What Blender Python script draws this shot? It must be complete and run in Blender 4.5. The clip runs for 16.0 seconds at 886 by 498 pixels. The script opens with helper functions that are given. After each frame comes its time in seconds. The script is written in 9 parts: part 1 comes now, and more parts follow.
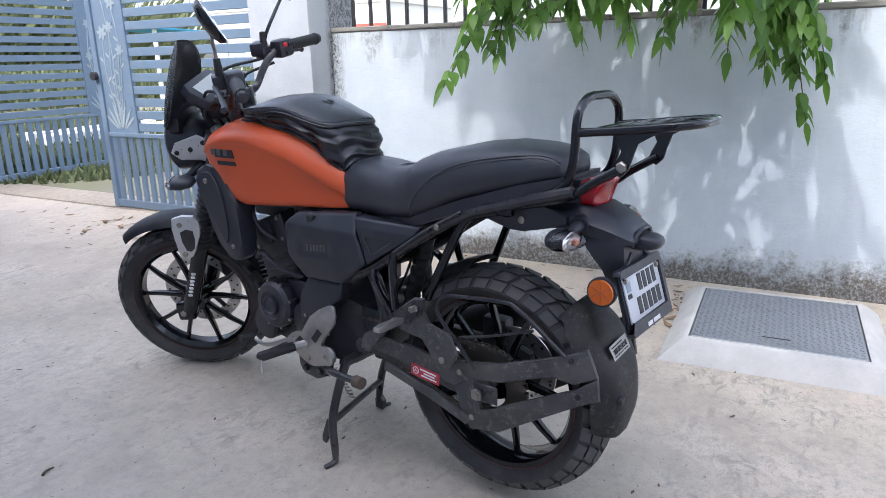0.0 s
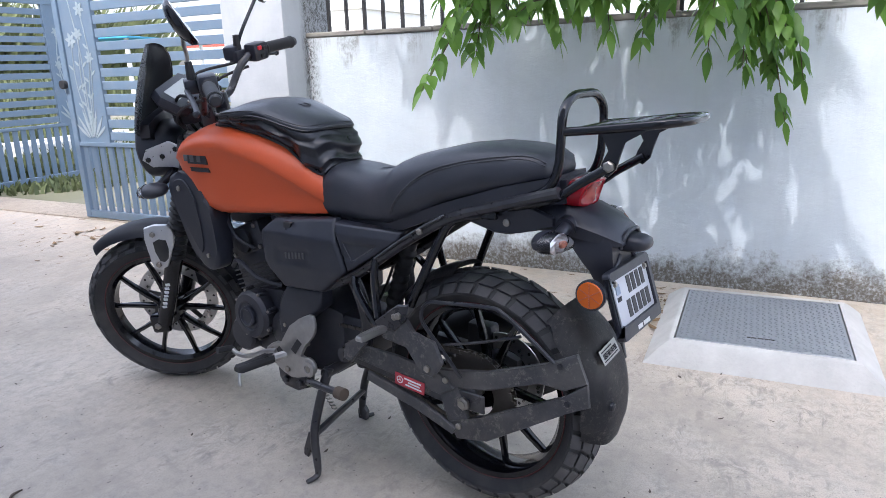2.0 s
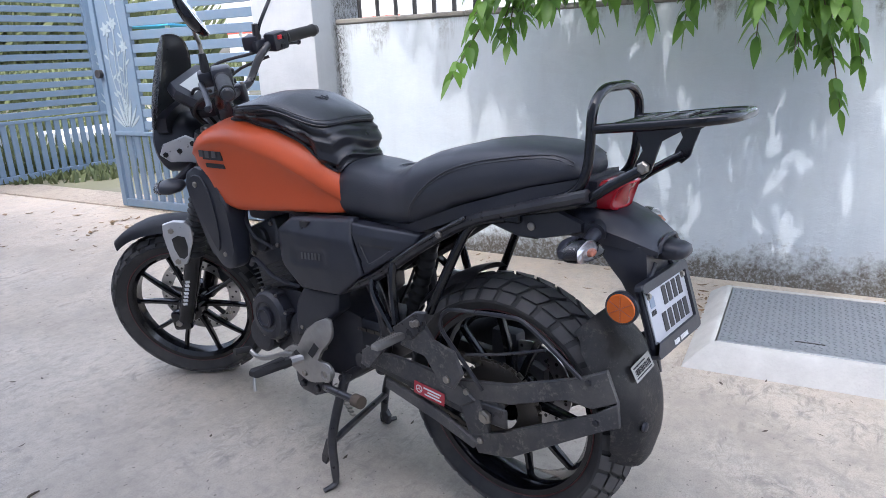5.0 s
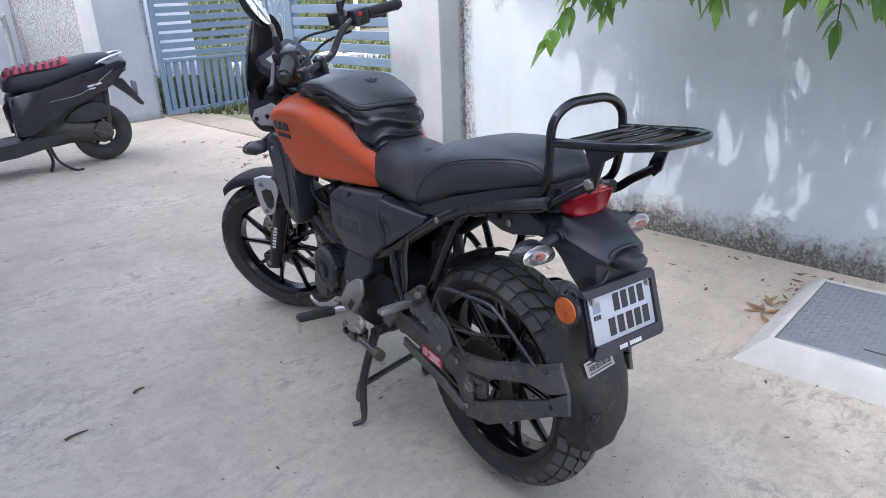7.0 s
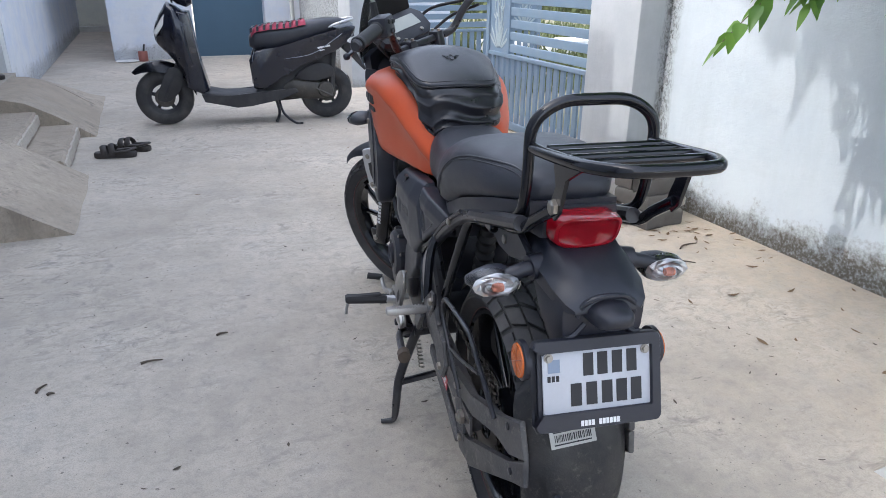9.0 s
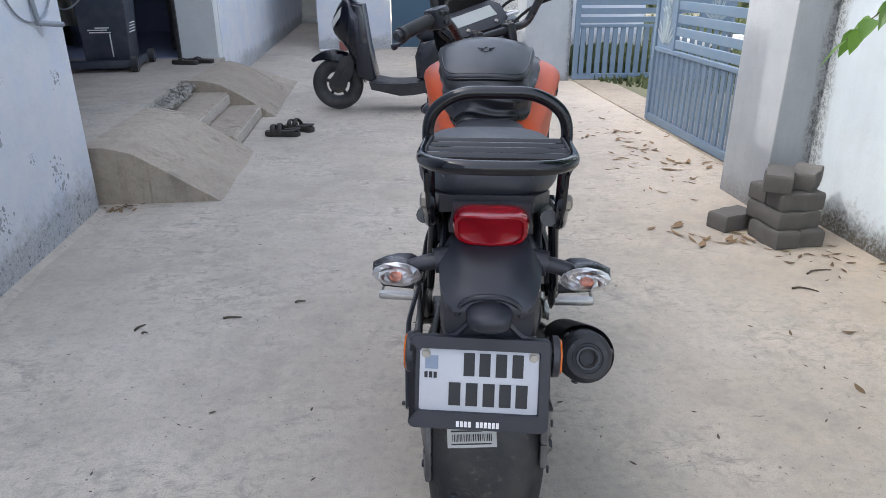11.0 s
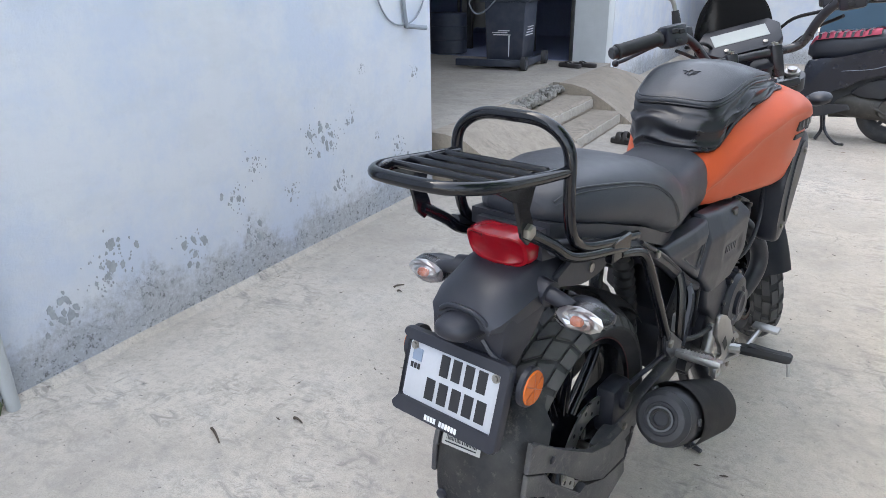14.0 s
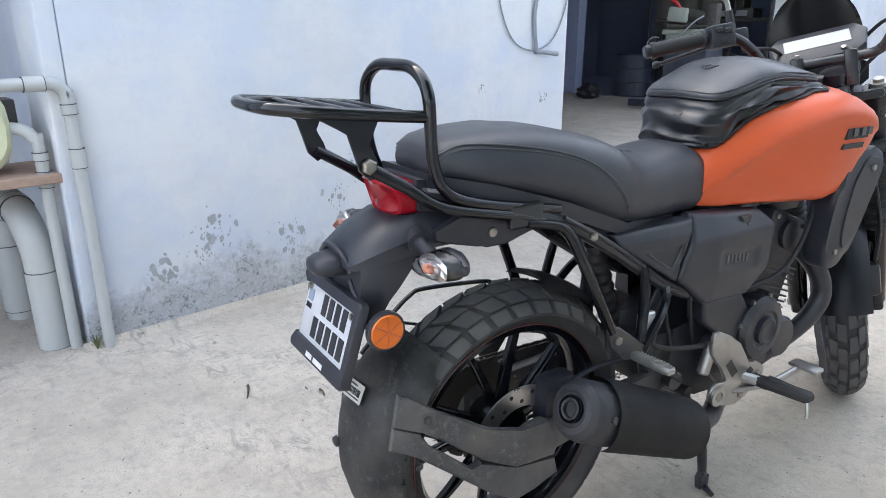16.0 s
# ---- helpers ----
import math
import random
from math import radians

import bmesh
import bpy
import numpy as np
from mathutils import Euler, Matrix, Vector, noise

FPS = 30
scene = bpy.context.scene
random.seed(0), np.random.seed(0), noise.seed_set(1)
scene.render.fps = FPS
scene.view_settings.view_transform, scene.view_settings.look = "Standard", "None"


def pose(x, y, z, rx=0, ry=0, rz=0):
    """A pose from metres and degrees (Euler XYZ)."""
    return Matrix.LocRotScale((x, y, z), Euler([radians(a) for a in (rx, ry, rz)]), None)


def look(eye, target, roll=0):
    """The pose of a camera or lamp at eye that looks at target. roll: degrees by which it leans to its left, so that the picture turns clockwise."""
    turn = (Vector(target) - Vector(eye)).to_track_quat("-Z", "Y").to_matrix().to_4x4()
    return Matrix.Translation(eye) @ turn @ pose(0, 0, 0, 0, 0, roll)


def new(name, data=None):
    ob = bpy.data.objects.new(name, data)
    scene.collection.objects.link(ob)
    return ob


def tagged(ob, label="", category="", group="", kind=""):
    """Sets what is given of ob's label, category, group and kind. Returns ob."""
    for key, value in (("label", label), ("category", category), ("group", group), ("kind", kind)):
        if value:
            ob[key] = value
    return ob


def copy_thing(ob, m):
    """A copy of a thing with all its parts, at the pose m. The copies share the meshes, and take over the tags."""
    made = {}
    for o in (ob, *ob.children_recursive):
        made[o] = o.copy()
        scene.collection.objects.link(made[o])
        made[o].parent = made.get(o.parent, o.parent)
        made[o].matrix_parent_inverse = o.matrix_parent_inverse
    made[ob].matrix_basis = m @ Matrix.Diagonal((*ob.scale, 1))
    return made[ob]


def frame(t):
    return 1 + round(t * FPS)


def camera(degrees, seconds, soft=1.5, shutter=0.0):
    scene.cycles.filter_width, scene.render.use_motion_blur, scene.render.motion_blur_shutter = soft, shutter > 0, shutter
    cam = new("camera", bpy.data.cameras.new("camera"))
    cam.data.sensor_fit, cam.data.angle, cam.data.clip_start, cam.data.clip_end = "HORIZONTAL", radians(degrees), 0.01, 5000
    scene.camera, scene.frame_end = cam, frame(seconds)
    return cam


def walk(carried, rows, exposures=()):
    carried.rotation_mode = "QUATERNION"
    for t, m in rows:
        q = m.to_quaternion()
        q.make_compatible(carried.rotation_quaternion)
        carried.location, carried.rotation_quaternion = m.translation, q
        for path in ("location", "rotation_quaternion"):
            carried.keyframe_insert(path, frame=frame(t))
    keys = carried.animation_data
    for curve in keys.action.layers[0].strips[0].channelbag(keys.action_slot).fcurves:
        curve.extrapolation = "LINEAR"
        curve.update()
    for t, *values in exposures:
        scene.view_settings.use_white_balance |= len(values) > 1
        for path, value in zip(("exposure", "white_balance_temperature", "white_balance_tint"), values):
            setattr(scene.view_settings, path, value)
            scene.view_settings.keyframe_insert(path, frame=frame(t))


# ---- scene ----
cam = camera(66.1, 16.0, 0.6)
PATH = [
    (0, (-1.326, -0.271, 1.045), (0.365, 0.651, 0.506), -1.4),
    (0.5, (-1.314, -0.267, 1.044), (0.393, 0.635, 0.522), -1.4),
    (1, (-1.312, -0.267, 1.042), (0.409, 0.607, 0.517), -1.7),
    (1.5, (-1.306, -0.259, 1.036), (0.414, 0.611, 0.503), -1.8),
    (2, (-1.294, -0.244, 1.03), (0.43, 0.626, 0.508), -1.9),
    (2.5, (-1.266, -0.214, 1.016), (0.435, 0.677, 0.458), -1.8),
    (3, (-1.244, -0.19, 1.015), (0.434, 0.749, 0.467), -2.2),
    (3.5, (-1.208, -0.172, 1.011), (0.46, 0.779, 0.453), -2.4),
    (4, (-1.189, -0.177, 1.021), (0.465, 0.789, 0.448), -2.2),
    (4.2, (-1.19, -0.185, 1.028), (0.472, 0.77, 0.459), -2.4),
    (6.3, (-1.118, -0.467, 1.092), (0.499, 0.57, 0.536), -2.1),
    (6.5, (-1.084, -0.529, 1.154), (0.429, 0.597, 0.487), -2.5),
    (7, (-1.049, -0.59, 1.171), (0.263, 0.737, 0.451), -2.2),
    (7.5, (-0.914, -0.586, 1.139), (0.405, 0.75, 0.45), 0.9),
    (8, (-0.796, -0.63, 1.147), (0.375, 0.829, 0.441), 0.4),
    (8.5, (-0.655, -0.689, 1.129), (0.299, 0.878, 0.333), 2.3),
    (9, (-0.542, -0.695, 1.128), (0.187, 1.01, 0.38), 0.6),
    (9.2, (-0.503, -0.685, 1.124), (0.197, 1.034, 0.381), 1.6),
    (11.3, (-0.085, -0.825, 1.125), (0.059, 1.017, 0.359), -0.2),
    (11.5, (-0.059, -0.829, 1.128), (0.073, 1.013, 0.36), 0.1),
    (12, (0.014, -0.834, 1.128), (-0.159, 1.002, 0.353), -1.5),
    (12.5, (0.186, -0.844, 1.128), (-0.296, 0.94, 0.363), -0.1),
    (13, (0.309, -0.846, 1.141), (-0.273, 0.896, 0.349), -0.7),
    (13.5, (0.345, -0.809, 1.135), (-0.396, 0.889, 0.383), -1.3),
    (14, (0.411, -0.757, 1.147), (-0.5, 0.86, 0.402), -0.6),
    (14.5, (0.491, -0.706, 1.146), (-0.552, 0.831, 0.406), -0.0),
    (15, (0.601, -0.654, 1.112), (-0.63, 0.774, 0.444), 1.2),
    (15.5, (0.712, -0.615, 1.056), (-0.659, 0.693, 0.414), -0.2),
    (16, (0.823, -0.529, 1.014), (-0.572, 0.768, 0.404), -0.1),
]
walk(cam, [(t, look(eye, target, roll)) for t, eye, target, roll in PATH],
     [(0.0, 2.23, 6130, 13), (4.0, 2.35, 6200, 14), (6.5, 2.24, 6130, 14), (8.0, 2.25, 6150, 12), (9.0, 2.24, 6300, 10), (11.5, 2.08, 6400, 10), (12.5, 2.24, 6400, 10), (14.0, 2.57, 6550, 8), (16.0, 2.74, 6600, 8)])

# ---- light ----
SUN_EL, SUN_AZ = 50.0, 273.0          # degrees; azimuth clockwise from +y, where the sun stands
world = bpy.data.worlds.new("sky")
scene.world = world
world.use_nodes = True
wn = world.node_tree.nodes
wn.clear()
w_out, w_bg, w_sky = wn.new("ShaderNodeOutputWorld"), wn.new("ShaderNodeBackground"), wn.new("ShaderNodeTexSky")
w_sky.sky_type, w_sky.sun_disc = "NISHITA", False
w_sky.sun_elevation, w_sky.sun_rotation = radians(SUN_EL), radians(SUN_AZ)
w_sky.air_density, w_sky.dust_density, w_sky.ozone_density = 1.0, 4.0, 1.0
w_bg.inputs["Strength"].default_value = 0.15
w_haze = wn.new("ShaderNodeHueSaturation")
w_haze.inputs["Saturation"].default_value = 0.57
world.node_tree.links.new(w_sky.outputs[0], w_haze.inputs["Color"])
world.node_tree.links.new(w_haze.outputs[0], w_bg.inputs[0])
world.node_tree.links.new(w_bg.outputs[0], w_out.inputs[0])
sun = new("sun", bpy.data.lights.new("sun", "SUN"))
sun.data.energy, sun.data.angle, sun.data.color = 0.46, radians(0.5), (1.0, 0.97, 0.92)
_az, _el = radians(SUN_AZ), radians(SUN_EL)
_to = Vector((math.sin(_az) * math.cos(_el), math.cos(_az) * math.cos(_el), math.sin(_el)))
sun.matrix_world = look(_to * 30, (0, 0, 0))


# ---- materials ----
def nodes_of(name):
    m = bpy.data.materials.new(name)
    m.use_nodes = True
    t = m.node_tree
    return m, t, t.nodes["Principled BSDF"]


def add(t, kind, **inputs):
    n = t.nodes.new(kind)
    for k, v in inputs.items():
        n.inputs[k.replace("_", " ")].default_value = v
    return n


def noise_tex(t, vec, scale, detail=4.0, rough=0.6, warp=0.0):
    n = add(t, "ShaderNodeTexNoise", Scale=scale, Detail=detail, Roughness=rough, Distortion=warp)
    t.links.new(vec, n.inputs["Vector"])
    return n.outputs["Fac"]


def ramp(t, fac, lo, hi, c0=(0, 0, 0, 1), c1=(1, 1, 1, 1)):
    r = t.nodes.new("ShaderNodeValToRGB")
    if lo > hi:
        lo, hi, c0, c1 = hi, lo, c1, c0
    r.color_ramp.elements[0].position, r.color_ramp.elements[1].position = lo, hi
    r.color_ramp.elements[0].color, r.color_ramp.elements[1].color = c0, c1
    t.links.new(fac, r.inputs[0])
    return r.outputs[0]


def mixc(t, fac, a, b, mode="MIX"):
    n = t.nodes.new("ShaderNodeMix")
    n.data_type, n.blend_type = "RGBA", mode
    for sock, v in ((n.inputs[0], fac), (n.inputs[6], a), (n.inputs[7], b)):
        if isinstance(v, (int, float)):
            sock.default_value = v
        elif isinstance(v, tuple):
            sock.default_value = v if len(v) == 4 else (*v, 1)
        else:
            t.links.new(v, sock)
    return n.outputs[2]


def maths(t, op, a, b=0.0):
    n = t.nodes.new("ShaderNodeMath")
    n.operation = op
    for sock, v in zip(n.inputs, (a, b)):
        if isinstance(v, (int, float)):
            sock.default_value = v
        else:
            t.links.new(v, sock)
    return n.outputs[0]


def bump(t, bsdf, height, strength, dist=0.002):
    n = add(t, "ShaderNodeBump", Strength=strength, Distance=dist)
    t.links.new(height, n.inputs["Height"])
    t.links.new(n.outputs[0], bsdf.inputs["Normal"])


def coords(t, scale=(1, 1, 1)):
    c = t.nodes.new("ShaderNodeTexCoord")
    if scale == (1, 1, 1):
        return c.outputs["Object"]
    m = t.nodes.new("ShaderNodeMapping")
    m.inputs["Scale"].default_value = scale
    t.links.new(c.outputs["Object"], m.inputs[0])
    return m.outputs[0]


def plain(name, col, rough=0.5, metal=0.0, vary=0.25, scale=30.0, grain=0.15, coat=0.0, dust=0.0, fine=220.0, dist=0.001):
    """A surface with variation at two scales, grain and a film of dust."""
    m, t, b = nodes_of(name)
    v = coords(t)
    big, small = noise_tex(t, v, scale), noise_tex(t, v, fine, 3)
    dark = tuple(c * (1 - vary) for c in col)
    lite = tuple(min(1, c * (1 + vary)) for c in col)
    c = mixc(t, big, dark, lite)
    c = mixc(t, maths(t, "MULTIPLY", small, 0.35), c, tuple(min(1, x * 1.25) for x in col))
    if dust:
        d = ramp(t, noise_tex(t, v, 9.0, 6), 0.42, 0.7)
        if dust > 0.2:
            d = maths(t, "MAXIMUM", maths(t, "MULTIPLY", d, 0.45), maths(t, "MULTIPLY", ramp(t, noise_tex(t, v, 70.0, 6, 0.8), 0.50, 0.66), ramp(t, noise_tex(t, v, 14.0, 3), 0.36, 0.6)))
        c = mixc(t, maths(t, "MULTIPLY", d, dust), c, (0.34, 0.31, 0.27))
    t.links.new(c, b.inputs["Base Color"])
    r = maths(t, "ADD", maths(t, "MULTIPLY", big, 0.2), rough - 0.1)
    t.links.new(r, b.inputs["Roughness"])
    b.inputs["Metallic"].default_value = metal
    b.inputs["Coat Weight"].default_value = coat
    bump(t, b, small, grain, dist)
    return m


BLACK_PLASTIC = plain("black plastic", (0.0155, 0.0168, 0.0255), 0.42, dust=0.03)
DARK_PANEL = plain("dark grey panel", (0.0145, 0.0168, 0.026), 0.40, dust=0.04)
DUSTY_PLASTIC = plain("dusty black plastic", (0.044, 0.0445, 0.050), 0.44, dust=0.5, grain=0.6)
GLOSS_BLACK = plain("gloss black paint", (0.004, 0.0045, 0.0075), 0.13, vary=0.2, grain=0.0, coat=0.0)
FRAME_BLACK = plain("frame black paint", (0.014, 0.0148, 0.021), 0.30, dust=0.12)
ENGINE_BLACK = plain("engine black", (0.0165, 0.0178, 0.026), 0.42, metal=0.0, dust=0.08, grain=0.4)
MUFFLER_BLACK = plain("matte muffler black", (0.017, 0.0178, 0.023), 0.55, vary=0.2, dust=0.08, scale=14, grain=0.25)
RUBBER = plain("tyre rubber", (0.027, 0.027, 0.030), 0.66, dust=0.12, grain=0.5)
TREAD = plain("scuffed tread rubber", (0.063, 0.062, 0.065), 0.72, dust=0.18, grain=0.5)
GRIP_RUBBER = plain("grip rubber", (0.015, 0.015, 0.017), 0.6)
SEAT_SKIN = plain("seat leatherette", (0.025, 0.0275, 0.037), 0.44, vary=0.15, fine=420, grain=0.35, dust=0.02)
BAG_SKIN = plain("bag leatherette", (0.026, 0.028, 0.035), 0.36, vary=0.2, fine=380, grain=0.3)
BAG_CLOTH = plain("bag coated cloth", (0.012, 0.012, 0.016), 0.3, vary=0.25, fine=300, grain=0.2)
THREAD = plain("piping thread", (0.045, 0.046, 0.052), 0.5)
ORANGE = plain("matte orange paint", (0.53, 0.077, 0.018), 0.42, vary=0.05, scale=6, grain=0.02)
SILVER = plain("silver paint", (0.52, 0.52, 0.53), 0.30, metal=0.55, vary=0.12, dust=0.1)
ALLOY = plain("bare alloy", (0.36, 0.352, 0.34), 0.36, metal=0.85, vary=0.3, scale=45, dust=0.18, grain=0.3)
STEEL = plain("zinc steel", (0.30, 0.28, 0.25), 0.38, metal=0.95, vary=0.2)
DISC_STEEL = plain("disc steel", (0.55, 0.54, 0.53), 0.3, metal=0.95, vary=0.2, dust=0.1)
CHAIN = plain("chain steel", (0.10, 0.09, 0.08), 0.45, metal=0.7, vary=0.3)
RED_STRIPE = plain("dark red stripe", (0.085, 0.022, 0.022), 0.5)
PLATE_WHITE = plain("plate white film", (0.46, 0.47, 0.50), 0.35, vary=0.05, grain=0.02)
INK = plain("black ink", (0.015, 0.015, 0.018), 0.5)
PALE_PRINT = plain("pale print", (0.7, 0.7, 0.7), 0.5)
LABEL_WHITE = plain("paper label", (0.46, 0.455, 0.43), 0.6, dust=0.25)
STICKER_RED = plain("red sticker", (0.45, 0.03, 0.05), 0.4, dust=0.1)
BLUE_MARK = plain("blue mark", (0.19, 0.235, 0.31), 0.4)
AMBER = plain("amber reflector", (0.55, 0.115, 0.012), 0.18, vary=0.1, grain=0.3, fine=500)
AMBER_DARK = plain("dark amber seam", (0.38, 0.075, 0.01), 0.4)
SWITCH_RED = plain("red switch", (0.5, 0.02, 0.03), 0.4)
LCD = plain("lcd glass", (0.36, 0.38, 0.37), 0.12, vary=0.04, grain=0.0)
MIRROR = plain("mirror glass", (0.8, 0.8, 0.82), 0.03, metal=1.0, vary=0.02, grain=0.0)


def lens_mat(name, col, rough, trans, ripple=0.15):
    m, t, b = nodes_of(name)
    b.inputs["Base Color"].default_value = (*col, 1)
    b.inputs["Roughness"].default_value = rough
    b.inputs["Transmission Weight"].default_value = trans
    b.inputs["IOR"].default_value = 1.45
    w = add(t, "ShaderNodeTexWave", Scale=60.0)
    t.links.new(coords(t), w.inputs["Vector"])
    bump(t, b, w.outputs["Fac"], ripple, 0.001)
    return m


RED_LENS = lens_mat("red lamp lens", (0.30, 0.004, 0.012), 0.10, 0.12, 0.02)


def clear_lens():
    """A thin clear moulding: mostly see-through, with a bright gloss."""
    m, t, b = nodes_of("clear lamp lens")
    t.nodes.remove(b)
    gloss = add(t, "ShaderNodeBsdfGlossy", Roughness=0.05)
    w = add(t, "ShaderNodeTexWave", Scale=45.0)
    t.links.new(coords(t), w.inputs["Vector"])
    bump(t, gloss, w.outputs["Fac"], 0.25, 0.001)
    clear = t.nodes.new("ShaderNodeBsdfTransparent")
    clear.inputs[0].default_value = (0.94, 0.94, 0.95, 1)
    fresnel = add(t, "ShaderNodeFresnel", IOR=1.6)
    mx = t.nodes.new("ShaderNodeMixShader")
    t.links.new(fresnel.outputs[0], mx.inputs[0])
    t.links.new(clear.outputs[0], mx.inputs[1])
    t.links.new(gloss.outputs[0], mx.inputs[2])
    t.links.new(mx.outputs[0], t.nodes["Material Output"].inputs[0])
    return m


CLEAR_LENS = clear_lens()
SMOKED = lens_mat("smoked screen", (0.03, 0.031, 0.034), 0.16, 0.15, 0.0)
LAMP_BULB = plain("amber bulb", (0.60, 0.22, 0.14), 0.25)
EMBOSS = plain("embossed dark grey", (0.085, 0.085, 0.09), 0.4, metal=0.3)
CHROME = plain("chromed reflector", (0.58, 0.58, 0.59), 0.38, metal=1.0, vary=0.1)


def concrete(name="yard concrete", tone=1.0, wear=0.6, cast=0.034, soil=False):
    """Floated yard concrete: pale and dark casts, swept strokes of wear, smudges, pits and dust."""
    m, t, b = nodes_of(name)
    v = coords(t)
    base = mixc(t, ramp(t, noise_tex(t, v, 0.8, 6, 0.65), 0.38, 0.62), (0.315, 0.287, 0.249), (0.472, 0.433, 0.376))
    warm = ramp(t, noise_tex(t, v, 0.5, 3), 0.48, 0.64)
    base = mixc(t, maths(t, "MULTIPLY", warm, 0.4), base, (0.43, 0.375, 0.30))
    pale = ramp(t, noise_tex(t, v, 5.5, 6, 0.7), 0.5, 0.72)
    base = mixc(t, maths(t, "MULTIPLY", pale, 0.4), base, (0.50, 0.48, 0.445))
    blot = ramp(t, noise_tex(t, v, 2.2, 10, 0.76), 0.49, 0.64)
    base = mixc(t, maths(t, "MULTIPLY", blot, 0.42), base, (0.235, 0.215, 0.193))
    worn = ramp(t, noise_tex(t, v, 1.6, 5, 0.65), 0.46, 0.60)
    mp = t.nodes.new("ShaderNodeMapping")
    mp.inputs["Rotation"].default_value = (0, 0, 0.25)
    mp.inputs["Scale"].default_value = (9, 24, 1)
    t.links.new(v, mp.inputs[0])
    stroke = noise_tex(t, mp.outputs[0], 1.0, 8, 0.76, 0.9)
    mq = t.nodes.new("ShaderNodeMapping")
    mq.inputs["Rotation"].default_value = (0, 0, -0.75)
    mq.inputs["Scale"].default_value = (16, 13, 1)
    t.links.new(v, mq.inputs[0])
    cross = noise_tex(t, mq.outputs[0], 1.0, 8, 0.76, 0.9)
    marks = maths(t, "MAXIMUM", ramp(t, stroke, 0.52, 0.62), ramp(t, cross, 0.53, 0.63))
    base = mixc(t, maths(t, "MULTIPLY", maths(t, "MULTIPLY", marks, worn), wear), base, (0.150, 0.141, 0.132))
    fine = noise_tex(t, v, 38, 9, 0.78)
    base = mixc(t, maths(t, "MULTIPLY", ramp(t, fine, 0.49, 0.63), 0.42), base, (0.21, 0.2, 0.185))
    grit = noise_tex(t, v, 230, 4, 0.7)
    base = mixc(t, maths(t, "MULTIPLY", ramp(t, grit, 0.48, 0.62), 0.48), base, (0.24, 0.225, 0.205))
    mott = noise_tex(t, v, 11, 10, 0.8)
    base = mixc(t, maths(t, "MULTIPLY", ramp(t, mott, 0.51, 0.63), 0.4), base, (0.20, 0.188, 0.172))
    base = mixc(t, maths(t, "MULTIPLY", ramp(t, mott, 0.46, 0.36), 0.2), base, (0.52, 0.49, 0.44))
    pit = ramp(t, noise_tex(t, v, 62, 2), 0.685, 0.72)
    base = mixc(t, maths(t, "MULTIPLY", pit, 0.75), base, (0.10, 0.09, 0.08))
    ms = t.nodes.new("ShaderNodeMapping")
    ms.inputs["Rotation"].default_value = (0, 0, -0.45)
    ms.inputs["Scale"].default_value = (6, 17, 1)
    t.links.new(v, ms.inputs[0])
    smudge = maths(t, "MULTIPLY", ramp(t, noise_tex(t, ms.outputs[0], 1.0, 5, 0.62), 0.655, 0.73), ramp(t, noise_tex(t, v, 1.3, 3), 0.47, 0.60))
    base = mixc(t, maths(t, "MULTIPLY", smudge, 0.85), base, (0.085, 0.082, 0.082))
    if soil:
        g = t.nodes.new("ShaderNodeNewGeometry")
        sep = t.nodes.new("ShaderNodeSeparateXYZ")
        t.links.new(g.outputs["Position"], sep.inputs[0])
        side = maths(t, "ADD", sep.outputs["X"], maths(t, "MULTIPLY", maths(t, "SUBTRACT", noise_tex(t, v, 1.3, 7, 0.7), 0.5), 2.6))
        side = maths(t, "MULTIPLY", ramp(t, maths(t, "MULTIPLY", side, 0.5), 0.28, 0.92), ramp(t, noise_tex(t, v, 13, 7, 0.75), 0.36, 0.60))
        base = mixc(t, maths(t, "MULTIPLY", side, 0.5), base, (0.42, 0.35, 0.27))
    base = mixc(t, 1.0, base, (tone * (1 + cast), tone, tone * (1 - cast)), "MULTIPLY")
    t.links.new(base, b.inputs["Base Color"])
    b.inputs["Roughness"].default_value = 0.88
    bump(t, b, maths(t, "ADD", maths(t, "ADD", fine, maths(t, "MULTIPLY", grit, 0.4)), maths(t, "MULTIPLY", cross, 0.35)), 0.4, 0.004)
    return m


